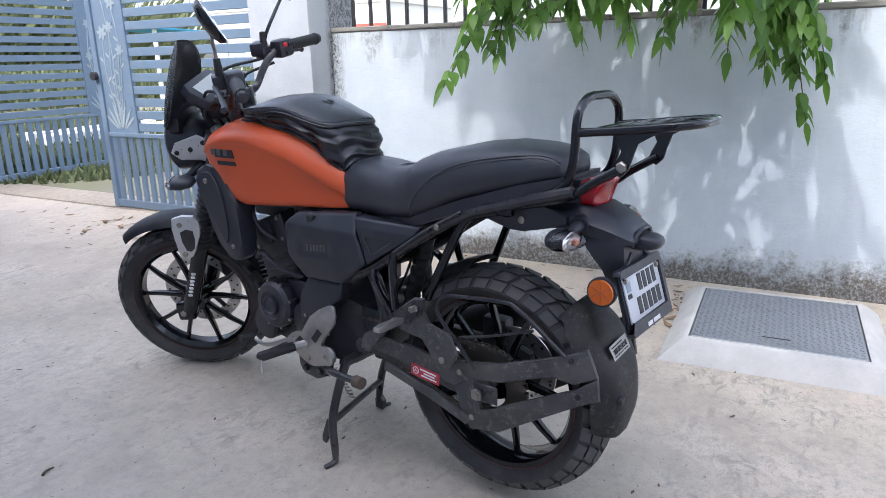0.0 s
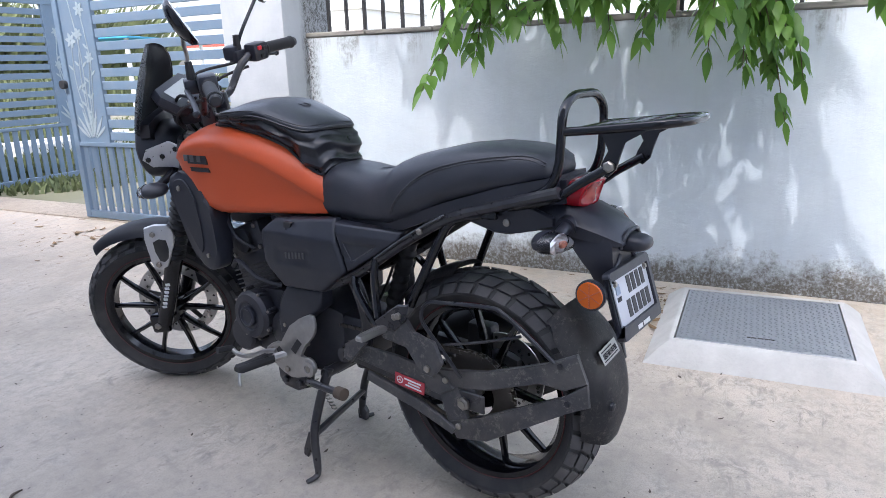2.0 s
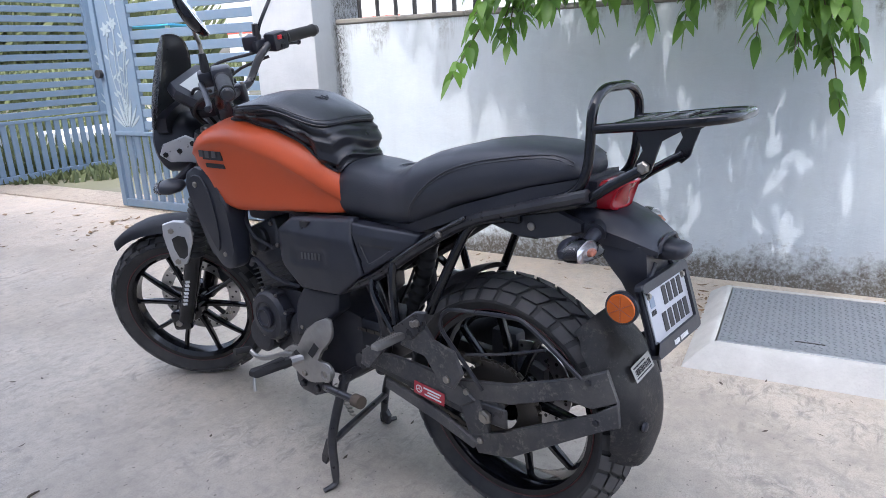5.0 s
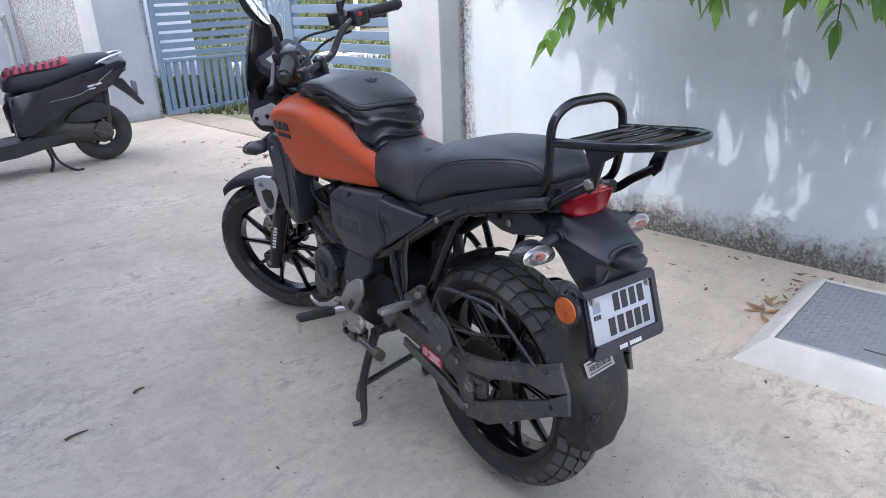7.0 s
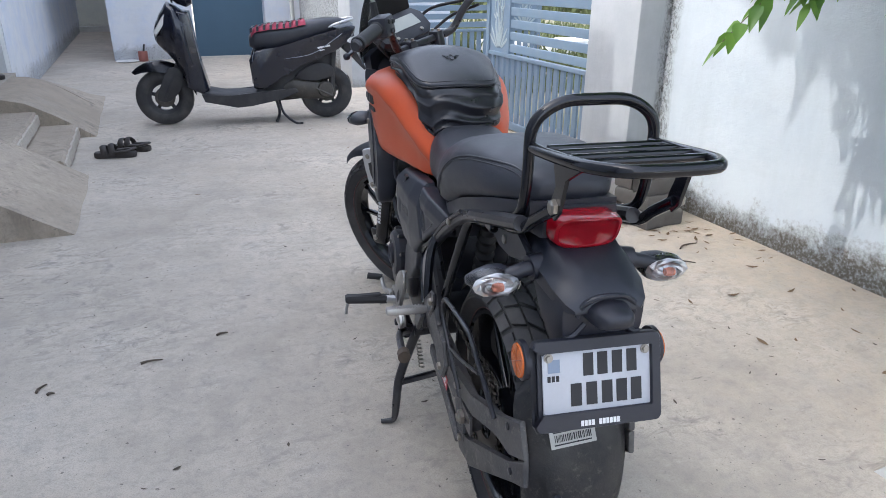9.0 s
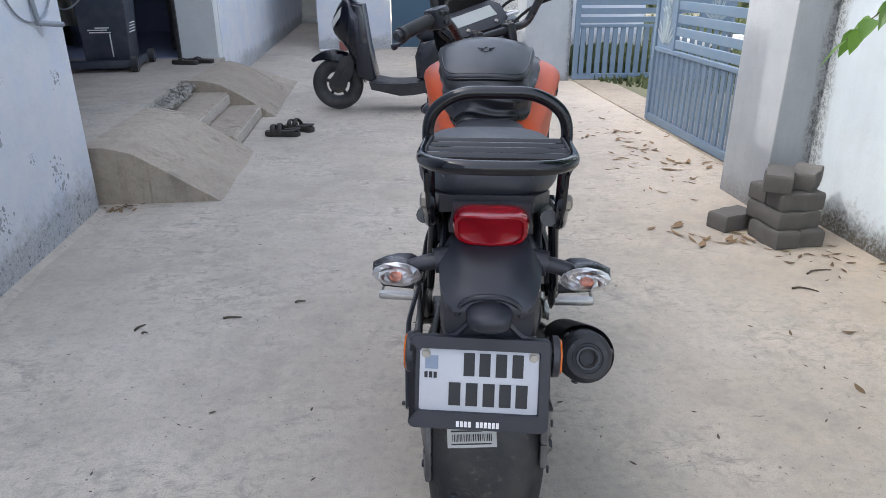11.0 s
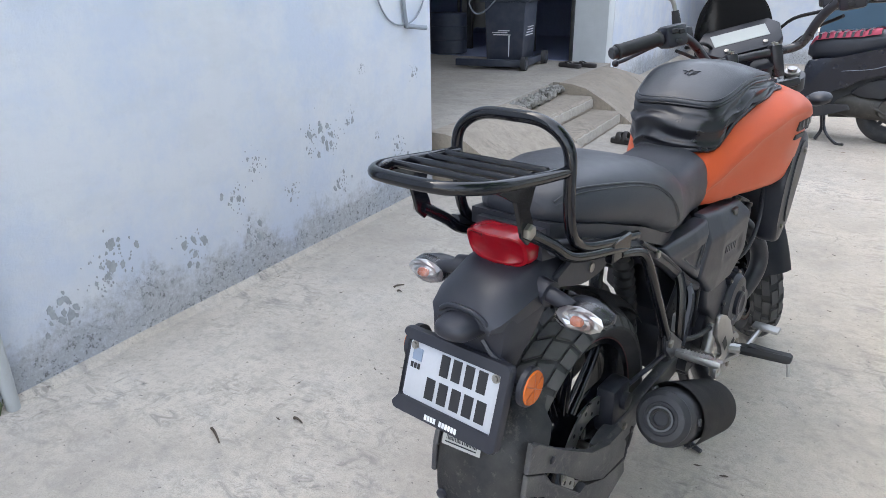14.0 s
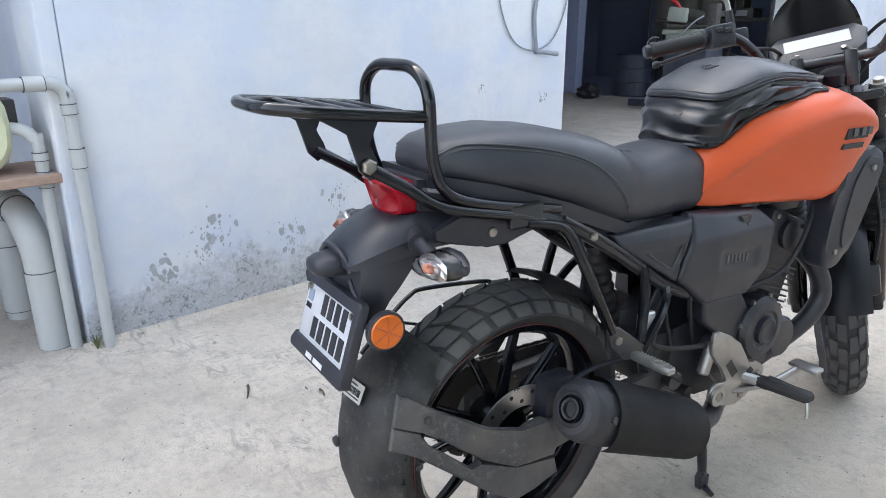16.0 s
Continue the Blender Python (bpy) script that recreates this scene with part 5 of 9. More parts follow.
# -- side panels --
for s in (-1, 1):
    def body_x(y, z):
        sunk = max(0.0, min(1.0, (0.0625 - abs(y - 0.488)) / 0.006)) * max(0.0, min(1.0, (0.021 - abs(z - 0.580 - 0.10 * (0.488 - y))) / 0.005))
        return 0.143 - 0.55 * max(0.0, z - 0.634) - 0.14 * max(0.0, 0.555 - z) - 0.10 * max(0.0, 0.42 - y) - 0.3 * max(0.0, y - 0.585) - 0.0035 * sunk

    sp = bike("side_panel", shell([(0.612, 0.630), (0.562, 0.669), (0.362, 0.684), (0.318, 0.562), (0.402, 0.496), (0.540, 0.489), (0.602, 0.548)], body_x, 0.09, s, 0.009, 0.008, 44, 44), DARK_PANEL, "dark grey airbox side panel", angle=60)

    def wing_x(y, z):
        f = max(0.0, min(1.0, min((z - 0.590) / 0.004 if y > 0.285 else 9, (0.637 - z) / 0.004, (0.326 - y) / 0.004, (y - 0.216 - (0.637 - z) * 1.55) / 0.004)))
        return 0.131 - 0.10 * max(0.0, 0.28 - y) - 0.4 * max(0.0, z - 0.655) - 0.004 * f

    bike("rear_panel", shell([(0.354, 0.678), (0.152, 0.674), (0.165, 0.652), (0.312, 0.562)], wing_x, 0.09, s, 0.006, 0.006, 44, 50), DARK_PANEL, "triangular dark side panel", angle=60)
    for k in range(6):
        y = 0.448 + 0.0125 * k
        bike("badge_mark", boxed((s * 0.1385, y, 0.573 + 0.10 * (0.488 - y)), (s * 0.1412, y + 0.0075, 0.589 + 0.10 * (0.488 - y)), 0.0005, 1), EMBOSS, "small raised badge", sp)
    bike("vent_slot", plated([(0.520, 0.664), (0.489, 0.664), (0.506, 0.638), (0.522, 0.638)], s * 0.120, s * 0.1345, 0.001, 1), GRILL_BLACK, "", sp)
    bike("bolt", bolt(bmesh.new(), (s * 0.134, 0.510, 0.645), 0.005, 0.003, s), FRAME_BLACK, "", sp)
    bike("panel_line", tubed([(s * 0.1285, 0.322, 0.634), (s * 0.1285, 0.300, 0.597), (s * 0.1280, 0.290, 0.594), (s * 0.1255, 0.232, 0.630)], 0.0014, 6, 2), EMBOSS, "grey accent line", sp)
    bm = shell([(0.548, 0.488), (0.420, 0.492), (0.424, 0.445), (0.500, 0.385), (0.586, 0.343), (0.590, 0.400), (0.578, 0.445)], lambda y, z: 0.123 - 0.08 * max(0.0, z - 0.45), 0.08, s, 0.008, 0.007, 22, 22)
    lc = bike("lower_cover", bm, DARK_PANEL, "dark sprocket cover", angle=60)
    bike("bolt", bolt(bmesh.new(), (s * 0.123, 0.565, 0.375), 0.006, 0.004, s), STEEL, "", lc)
    # front shroud beside the tank
    o = round_outline([(0.945, 0.755), (0.87, 0.775), (0.83, 0.755), (0.785, 0.70), (0.765, 0.62), (0.762, 0.535), (0.785, 0.505), (0.83, 0.508), (0.875, 0.56), (0.915, 0.64), (0.945, 0.705)], 3)
    bm = plated(o, s * 0.115, s * 0.168, 0.012, 3)
    sh = bike("shroud", bm, DARK_PANEL, "dark grey front shroud panel")
    o2 = round_outline([(0.925, 0.735), (0.875, 0.75), (0.835, 0.70), (0.815, 0.61), (0.825, 0.55), (0.865, 0.60), (0.905, 0.66)], 3)
    bike("shroud_face", plated(o2, s * 0.1675, s * 0.172, 0.002, 1), BLACK_PLASTIC, "", sh)
    bike("bolt", bolt(bmesh.new(), (s * 0.172, 0.895, 0.725), 0.008, 0.006, s), STEEL, "", sh)
    bike("bolt", bolt(bmesh.new(), (s * 0.168, 0.80, 0.545), 0.007, 0.005, s), STEEL, "", sh)

# -- frame --
fr = bike("frame", tubed([(0, 0.93, 0.88), (0, 0.86, 0.78), (0, 0.80, 0.60), (0, 0.76, 0.42), (0, 0.72, 0.27)], 0.02, 12), FRAME_BLACK, "black tubular steel frame")
for s in (-1, 1):
    bike("frame_rail", tubed([(s * 0.03, 0.9, 0.84), (s * 0.075, 0.7, 0.70), (s * 0.09, 0.5, 0.655), (s * 0.10, 0.34, 0.56), (s * 0.085, 0.30, 0.42), (s * 0.08, 0.33, 0.30)], 0.016, 10), FRAME_BLACK, "", fr)
    bike("seat_rail", tubed([(s * 0.105, 0.42, 0.50), (s * 0.108, 0.30, 0.555), (s * 0.108, 0.15, 0.652), (s * 0.104, 0.03, 0.718), (s * 0.098, -0.08, 0.752), (s * 0.09, -0.22, 0.79)], 0.0125, 10), FRAME_BLACK, "", fr)
    bike("rail_rib", tubed([(s * 0.118, 0.40, 0.513), (s * 0.120, 0.29, 0.567), (s * 0.120, 0.14, 0.665), (s * 0.116, 0.03, 0.727)], 0.004, 6), FRAME_BLACK, "", fr)
    # footrest hanger and its two struts
    bike("hanger_strut", tubed([(s * 0.112, 0.232, 0.612), (s * 0.128, 0.229, 0.565), (s * 0.140, 0.214, 0.47)], 0.0095, 8), GLOSS_BLACK, "", fr)
    bike("hanger_strut", tubed([(s * 0.110, 0.306, 0.552), (s * 0.130, 0.284, 0.52), (s * 0.142, 0.220, 0.450)], 0.0095, 8), GLOSS_BLACK, "", fr)
    bike("hanger_plate", plated([(0.118, 0.520), (0.150, 0.515), (0.222, 0.462), (0.215, 0.438), (0.165, 0.445), (0.128, 0.480)], s * 0.138, s * 0.146, 0.003, 1), FRAME_BLACK, "", fr)
    bike("bolt", bolt(bmesh.new(), (s * 0.146, 0.146, 0.490), 0.009, 0.006, s), STEEL, "", fr)
    bike("bolt", bolt(bmesh.new(), (s * 0.120, 0.095, 0.685), 0.008, 0.006, s), STEEL, "", fr)
    # pillion peg
    peg = bike("pillion_footrest", loft(bmesh.new(), [[(s * x, 0.190 + dy * r, 0.452 + dz * r + (x - 0.15) * 0.03) for dy, dz in ((-0.011, -0.007), (0.011, -0.007), (0.012, 0.0), (0.008, 0.008), (-0.008, 0.008), (-0.012, 0.0))] for x, r in ((0.145, 0.7), (0.155, 0.9), (0.222, 0.95), (0.233, 0.8), (0.235, 0.5))]), ALLOY, "folded-out silver pillion footrest")
    for k in range(9):
        bike("peg_rib", boxed((s * (0.162 + 0.007 * k) - 0.0014, 0.182, 0.4590 + 0.0002 * k), (s * (0.162 + 0.007 * k) + 0.0014, 0.198, 0.4615 + 0.0002 * k)), ALLOY, "", peg)
    # rider footrest on its cast plate
    o = round_outline([(0.430, 0.441), (0.411, 0.430), (0.414, 0.392), (0.450, 0.354), (0.476, 0.318), (0.443, 0.321), (0.423, 0.308), (0.425, 0.282), (0.463, 0.264), (0.517, 0.250), (0.545, 0.264), (0.598, 0.290), (0.604, 0.316), (0.562, 0.341), (0.543, 0.338), (0.506, 0.396)], 2)
    hp = bike("heel_plate", plated(o, s * 0.150, s * 0.160, 0.003, 2), ALLOY, "cast silver heel guard plate")
    bike("heel_slot", plated([(0.506, 0.332), (0.478, 0.366), (0.462, 0.356), (0.490, 0.322)], s * 0.1495, s * 0.1608), GRILL_BLACK, "", hp)
    bike("heel_slot", plated([(0.565, 0.318), (0.552, 0.330), (0.538, 0.322), (0.548, 0.306)], s * 0.1495, s * 0.1608), GRILL_BLACK, "", hp)
    bike("heel_boss", lathed([(s * 0.160, 0.022), (s * 0.166, 0.021), (s * 0.167, 0.012), (s * 0.164, 0.011), (s * 0.164, 0.001)], (0, 0.443, 0.292), 20), ALLOY, "", hp)
    for y, z in ((0.443, 0.292), (0.525, 0.272), (0.582, 0.305)):
        bike("bolt", bolt(bmesh.new(), (s * 0.160, y, z), 0.009, 0.006, s), STEEL, "", hp)
    rp = bike("rider_footrest", loft(bmesh.new(), [[(s * x, 0.56 + dy * r, 0.300 + dz * r + (x - 0.16) * 0.09) for dy, dz in ((-0.013, -0.008), (0.013, -0.008), (0.015, 0.002), (0.010, 0.011), (-0.010, 0.011), (-0.015, 0.002))] for x, r in ((0.160, 0.8), (0.185, 1.0), (0.285, 1.0), (0.292, 0.7))]), GRIP_RUBBER, "rubber topped rider footrest")
    bike("peg_rubber", boxed((min(s * 0.195, s * 0.283), 0.551, 0.312), (max(s * 0.195, s * 0.283), 0.569, 0.3215), 0.003, 1), GRIP_RUBBER, "black rubber pad", rp)
    bike("peg_feeler", tubed([(s * 0.284, 0.56, 0.305), (s * 0.290, 0.556, 0.285), (s * 0.292, 0.553, 0.270)], 0.004, 8), ALLOY, "", rp)
    bike("peg_bracket", tubed([(s * 0.152, 0.53, 0.31), (s * 0.175, 0.555, 0.302), (s * 0.2, 0.56, 0.298)], 0.012, 8), ALLOY, "", rp)
gl = bike("gear_lever", tubed([(-0.162, 0.560, 0.312), (-0.165, 0.600, 0.304), (-0.166, 0.650, 0.284), (-0.166, 0.695, 0.270), (-0.166, 0.731, 0.271), (-0.166, 0.750, 0.281)], [0.010, 0.009, 0.0075, 0.0065, 0.0065, 0.0065], 8), ALLOY, "gear lever with rubber toe piece")
bike("toe_piece", tubed([(-0.164, 0.751, 0.281), (-0.208, 0.758, 0.287)], 0.0095, 10), GRIP_RUBBER, "", gl)
bl = bike("brake_pedal", tubed([(0.155, 0.50, 0.285), (0.175, 0.60, 0.28), (0.185, 0.70, 0.295)], 0.007, 8), ALLOY, "brake pedal")
bike("pedal_pad", boxed((0.165, 0.69, 0.296), (0.23, 0.725, 0.306), 0.004, 2), ALLOY, "ribbed pedal pad", bl)

# -- engine --
eng = bike("engine", loft(bmesh.new(), [[(s * w, y, z) for s, w, z in ((-1, wb, z0), (1, wb, z0), (1, wt, z1), (-1, wt, z1))] for y, z0, z1, wb, wt in ((0.40, 0.29, 0.42, 0.07, 0.07), (0.46, 0.26, 0.45, 0.095, 0.095), (0.60, 0.255, 0.46, 0.10, 0.10), (0.72, 0.27, 0.44, 0.095, 0.09), (0.76, 0.30, 0.40, 0.08, 0.08))]), ENGINE_BLACK, "black air-cooled single engine")
for s, yc, zc, r in ((-1, 0.693, 0.380, 0.069), (1, 0.620, 0.390, 0.074)):
    cv = bike("crankcase_cover", lathed([(s * 0.095, r), (s * 0.128, r), (s * 0.139, r * 0.88), (s * 0.142, r * 0.62), (s * 0.138, r * 0.55), (s * 0.138, 0.001)], (0, yc, zc), 40), ENGINE_BLACK, "round crankcase cover", eng)
    bike("cover_cap", lathed([(s * 0.137, r * 0.42), (s * 0.147, r * 0.42), (s * 0.150, r * 0.34), (s * 0.146, r * 0.26), (s * 0.146, 0.001)], (0, yc, zc), 28), BLACK_PLASTIC, "", eng)
    for k in range(8):
        bm = bmesh.new()
        a = 2 * math.pi * k / 8 + 0.3
        lathe(bm, [(s * 0.10, 0.0075), (s * 0.127, 0.0075), (s * 0.127, 0.0005)], (0, yc + r * 1.02 * math.sin(a), zc + r * 1.02 * math.cos(a)), 10)
        boss = bike("bolt_boss", bm, ENGINE_BLACK, "", eng)
        bike("cover_bolt", bolt(bmesh.new(), (s * 0.127, yc + r * 1.02 * math.sin(a), zc + r * 1.02 * math.cos(a)), 0.0045, 0.004, s), STEEL, "", boss)
    bike("case_lobe", lathed([(s * 0.09, 0.05), (s * 0.120, 0.05), (s * 0.128, 0.043), (s * 0.128, 0.001)], (0, yc + (0.055 if s < 0 else 0.10), zc - (0.07 if s < 0 else 0.05)), 28), ENGINE_BLACK, "", eng)
    bike("case_lobe", lathed([(s * 0.085, 0.055), (s * 0.112, 0.055), (s * 0.118, 0.046), (s * 0.118, 0.001)], (0, yc - 0.115, zc - 0.03), 28), ENGINE_BLACK, "", eng)
tilt = Matrix.Translation((0, 0.690, 0.405)) @ Matrix.Rotation(radians(-20), 4, "X")
bike("cylinder", boxed((-0.079, -0.076, 0.0), (0.079, 0.076, 0.2), 0.01, 2, tilt), ENGINE_BLACK, "finned cylinder", eng)
for k in range(8):
    bike("cooling_fin", boxed((-0.088, -0.085, 0.012 + 0.0135 * k), (0.088, 0.085, 0.0165 + 0.0135 * k), 0.0015, 1, tilt), ENGINE_BLACK, "", eng)
bike("cylinder_head", boxed((-0.082, -0.078, 0.135), (0.082, 0.078, 0.225), 0.014, 2, tilt), ENGINE_BLACK, "", eng)
for s in (-1, 1):
    bm = lathed([(s * 0.08, 0.034), (s * 0.093, 0.034), (s * 0.097, 0.028), (s * 0.097, 0.001)], (0, 0.0, 0.18), 20)
    bm.transform(tilt)
    bike("head_cap", bm, ENGINE_BLACK, "", eng)
    for y, z in ((-0.06, 0.15), (0.06, 0.15), (-0.06, 0.21), (0.06, 0.21)):
        bm = bolt(bmesh.new(), (s * 0.082, y, z), 0.007, 0.006, s)
        bm.transform(tilt)
        bike("head_bolt", bm, STEEL, "", eng)
bike("airbox", boxed((-0.07, 0.46, 0.50), (0.07, 0.655, 0.672), 0.02, 2), BLACK_PLASTIC, "black airbox", eng)
bike("coil_bracket", boxed((-0.045, 0.70, 0.61), (0.045, 0.86, 0.69), 0.012, 2), BLACK_PLASTIC, "", eng)
bike("throttle_body", lathed([(-0.05, 0.03), (-0.05, 0.036), (0.05, 0.036), (0.05, 0.03)], (0, 0.565, 0.60), 20), BLACK_PLASTIC, "", eng)
bike("intake", tubed([(0, 0.66, 0.61), (0, 0.58, 0.62), (0, 0.48, 0.60)], 0.032, 12), BLACK_PLASTIC, "", eng)
bike("ht_lead", tubed([(-0.09, 0.70, 0.56), (-0.12, 0.74, 0.60), (-0.10, 0.78, 0.66), (-0.04, 0.74, 0.70)], 0.006, 8), BLACK_PLASTIC, "", eng)
bike("clutch_cable", tubed([(0.10, 0.58, 0.48), (0.13, 0.68, 0.52), (0.125, 0.76, 0.62), (0.09, 0.80, 0.74)], 0.005, 8), BLACK_PLASTIC, "", eng)
bike("breather_hose", tubed([(-0.09, 0.60, 0.47), (-0.12, 0.66, 0.49), (-0.125, 0.73, 0.53), (-0.1, 0.79, 0.50)], 0.007, 8), BLACK_PLASTIC, "", eng)
bike("belly_cover", loft(bmesh.new(), [[(-w, y, z), (w, y, z), (w * 0.8, y, z - 0.03), (-w * 0.8, y, z - 0.03)] for w, y, z in ((0.07, 0.45, 0.265), (0.09, 0.6, 0.262), (0.08, 0.76, 0.29), (0.06, 0.80, 0.33))]), DUSTY_PLASTIC, "", eng)
# regulator and small boxes between engine and rear wheel
bike("battery_box", boxed((-0.07, 0.25, 0.585), (0.07, 0.42, 0.665), 0.012, 2), BLACK_PLASTIC, "black battery box")
bike("rear_case", boxed((-0.07, 0.33, 0.30), (0.07, 0.46, 0.42), 0.015, 2), ENGINE_BLACK, "")
bike("side_sensor", boxed((0.118, 0.222, 0.475), (0.132, 0.262, 0.515), 0.003, 1), SILVER, "small silver reservoir")

bike("brake_cylinder", lathed([(-0.035, 0.008), (-0.030, 0.013), (0.030, 0.013), (0.036, 0.007), (0.036, 0.001)], (0, 0, 0), 16, pose(0.140, 0.425, 0.375, 0, -72, 90)), ALLOY, "small alloy brake cylinder")
bike("brake_rod", tubed([(0.145, 0.43, 0.34), (0.148, 0.47, 0.30), (0.152, 0.50, 0.285)], 0.0035, 8, 2), STEEL, "thin steel brake rod")
bike("fluid_hose", tubed([(0.125, 0.24, 0.475), (0.132, 0.27, 0.44), (0.138, 0.34, 0.42), (0.142, 0.41, 0.41)], 0.0055, 8, 4), GRIP_RUBBER, "black rubber fluid hose")
bike("gear_rod", tubed([(-0.158, 0.585, 0.318), (-0.150, 0.53, 0.335), (-0.142, 0.465, 0.350)], 0.004, 8, 2), STEEL, "thin gear linkage rod")
bike("rod_joint", lathed([(-0.006, 0.008), (0.006, 0.008), (0.007, 0.001)], (-0.142, 0.465, 0.350), 12), ALLOY, "small alloy linkage joint")
for k, (y, z) in enumerate(((0.30, 0.475), (0.372, 0.47))):
    bike("wiring_tube", tubed([(0.104 + 0.006 * k, y - 0.02, z + 0.14), (0.112 + 0.004 * k, y, z + 0.06), (0.108, y + 0.03, z - 0.02), (0.098, y + 0.06, z - 0.08)], 0.0038, 8, 4), GRIP_RUBBER, "black wiring sleeve beside the frame")

# -- exhaust --
ex = bike("exhaust_pipe", tubed([(0.02, 0.775, 0.575), (0.05, 0.845, 0.53), (0.098, 0.880, 0.465), (0.112, 0.890, 0.405), (0.106, 0.860, 0.352), (0.085, 0.80, 0.300), (0.060, 0.70, 0.245), (0.07, 0.60, 0.215), (0.145, 0.45, 0.235), (0.175, 0.35, 0.27)], [0.022, 0.022, 0.023, 0.023, 0.022, 0.021, 0.021, 0.021, 0.021, 0.021], 14), ENGINE_BLACK, "black exhaust header")
ax = (Vector((0.200, -0.012, 0.432)) - Vector((0.192, 0.315, 0.277)))
mq = ax.to_track_quat("X", "Z").to_matrix().to_4x4()
mm = Matrix.Translation((0.192, 0.315, 0.277)) @ mq
L = ax.length
muff = bike("muffler", lathed([(0.0, 0.025), (0.004, 0.046), (0.03, 0.050), (0.10, 0.053), (L - 0.09, 0.053), (L - 0.075, 0.053), (L - 0.07, 0.048), (L - 0.012, 0.048), (L - 0.002, 0.040), (L, 0.030), (L - 0.004, 0.026), (L - 0.004, 0.020)], (0, 0, 0), 40, mm), MUFFLER_BLACK, "short matte black muffler")
bike("end_cap", lathed([(L - 0.085, 0.0535), (L - 0.03, 0.052), (L - 0.012, 0.046), (L - 0.002, 0.034), (L - 0.002, 0.024), (L - 0.02, 0.022), (L - 0.07, 0.021), (L - 0.07, 0.0005)], (0, 0, 0), 40, mm), MUFFLER_BLACK, "", muff)
bike("outlet", lathed([(L - 0.012, 0.0225), (L + 0.004, 0.0225), (L + 0.004, 0.0185), (L - 0.03, 0.0185), (L - 0.012, 0.0225)], (0, 0, 0), 28, mm), GLOSS_BLACK, "", muff)
bm = bmesh.new()
n = 22
rings = []
for x0, r in ((0.02, 0.054), (0.025, 0.059), (L - 0.085, 0.062), (L - 0.070, 0.061)):
    ring = []
    for k in range(n):
        a = radians(-30) + radians(215) * k / (n - 1)
        ring.append((x0 + (0.02 * math.sin(math.pi * k / (n - 1)) if x0 > 0.1 else 0), r * math.sin(a), r * math.cos(a)))
    rings.append(ring)
loft(bm, rings, False, False)
bmesh.ops.solidify(bm, geom=bm.faces[:], thickness=0.003)
bm.transform(mm @ Matrix.Rotation(radians(35), 4, "X"))
bike("heat_shield", bm, MUFFLER_BLACK, "matte black heat shield", muff)
bike("outlet", lathed([(L - 0.019, 0.019), (L + 0.004, 0.018), (L + 0.006, 0.016), (L + 0.004, 0.0135), (L - 0.012, 0.013), (L - 0.06, 0.013), (L - 0.06, 0.0005)], (0, 0, 0), 28, mm), GRILL_BLACK, "black outlet pipe", muff)
for k in range(3):
    a = 2 * math.pi * k / 3 + 0.4
    b = bolt(bmesh.new(), (0, 0, 0), 0.005, 0.005, 1, 10)
    b.transform(mm @ Matrix.Translation((L - 0.006, 0.036 * math.cos(a), 0.036 * math.sin(a))))
    bike("cap_bolt", b, FRAME_BLACK, "", muff)
for x0, a, r in ((0.06, 60, 0.0610), (L - 0.15, 70, 0.0635), (L - 0.045, 40, 0.0525), (L - 0.045, 160, 0.0525), (L - 0.045, 280, 0.0525)):
    b = bolt(bmesh.new(), (0, 0, 0), 0.007, 0.005, 1, 10)
    b.transform(mm @ Matrix.Rotation(radians(a), 4, "X") @ Matrix.Translation((x0, 0, r)) @ Matrix.Rotation(radians(-90), 4, "Y"))
    bike("muffler_bolt", b, FRAME_BLACK, "", muff)

# -- swingarm, guards, rear fender --
sw = bike("swingarm", plated([(0.36, 0.36), (0.35, 0.315), (0.02, 0.275), (-0.03, 0.282), (-0.03, 0.335), (0.0, 0.345)], -0.104, -0.076, 0.006, 2), DUSTY_PLASTIC, "dusty black swingarm")
bike("swingarm_leg", plated([(0.36, 0.36), (0.35, 0.315), (0.02, 0.275), (-0.03, 0.282), (-0.03, 0.335), (0.0, 0.345)], 0.078, 0.104, 0.006, 2), DUSTY_PLASTIC, "", sw)
bike("pivot", tubed([(-0.125, 0.352, 0.338), (0.125, 0.352, 0.338)], 0.02, 16), FRAME_BLACK, "", sw)
bike("axle", tubed([(-0.125, *RA), (0.125, *RA)], 0.009, 12), STEEL, "", sw)
for s in (-1, 1):
    bike("axle_nut", bolt(bmesh.new(), (s * 0.112, *RA), 0.016, 0.010, s), STEEL, "zinc plated nut", sw)
    bike("axle_nut", bolt(bmesh.new(), (s * 0.112, 0.045, 0.345), 0.008, 0.006, s), STEEL, "zinc plated nut", sw)
    bike("axle_nut", bolt(bmesh.new(), (s * 0.112, 0.012, 0.24), 0.008, 0.006, s), STEEL, "zinc plated nut", sw)
    bike("adjuster", boxed((s * 0.104, -0.055, 0.285), (s * 0.110, 0.035, 0.330), 0.003, 1), FRAME_BLACK, "", sw)
bike("chain_guard", plated([(0.345, 0.375), (0.19, 0.372), (0.06, 0.36), (0.02, 0.33), (0.06, 0.305), (0.33, 0.335)], -0.116, -0.106, 0.003, 1), DUSTY_PLASTIC, "dusty chain guard")
bike("chain_guard_low", plated([(0.285, 0.285), (0.13, 0.25), (0.03, 0.215), (0.015, 0.235), (0.12, 0.275), (0.28, 0.31)], -0.118, -0.106, 0.003, 1), DUSTY_PLASTIC, "")
STM = Matrix.Translation((-0.1185, 0.146, 0.313)) @ Matrix.Rotation(radians(6), 4, "X")
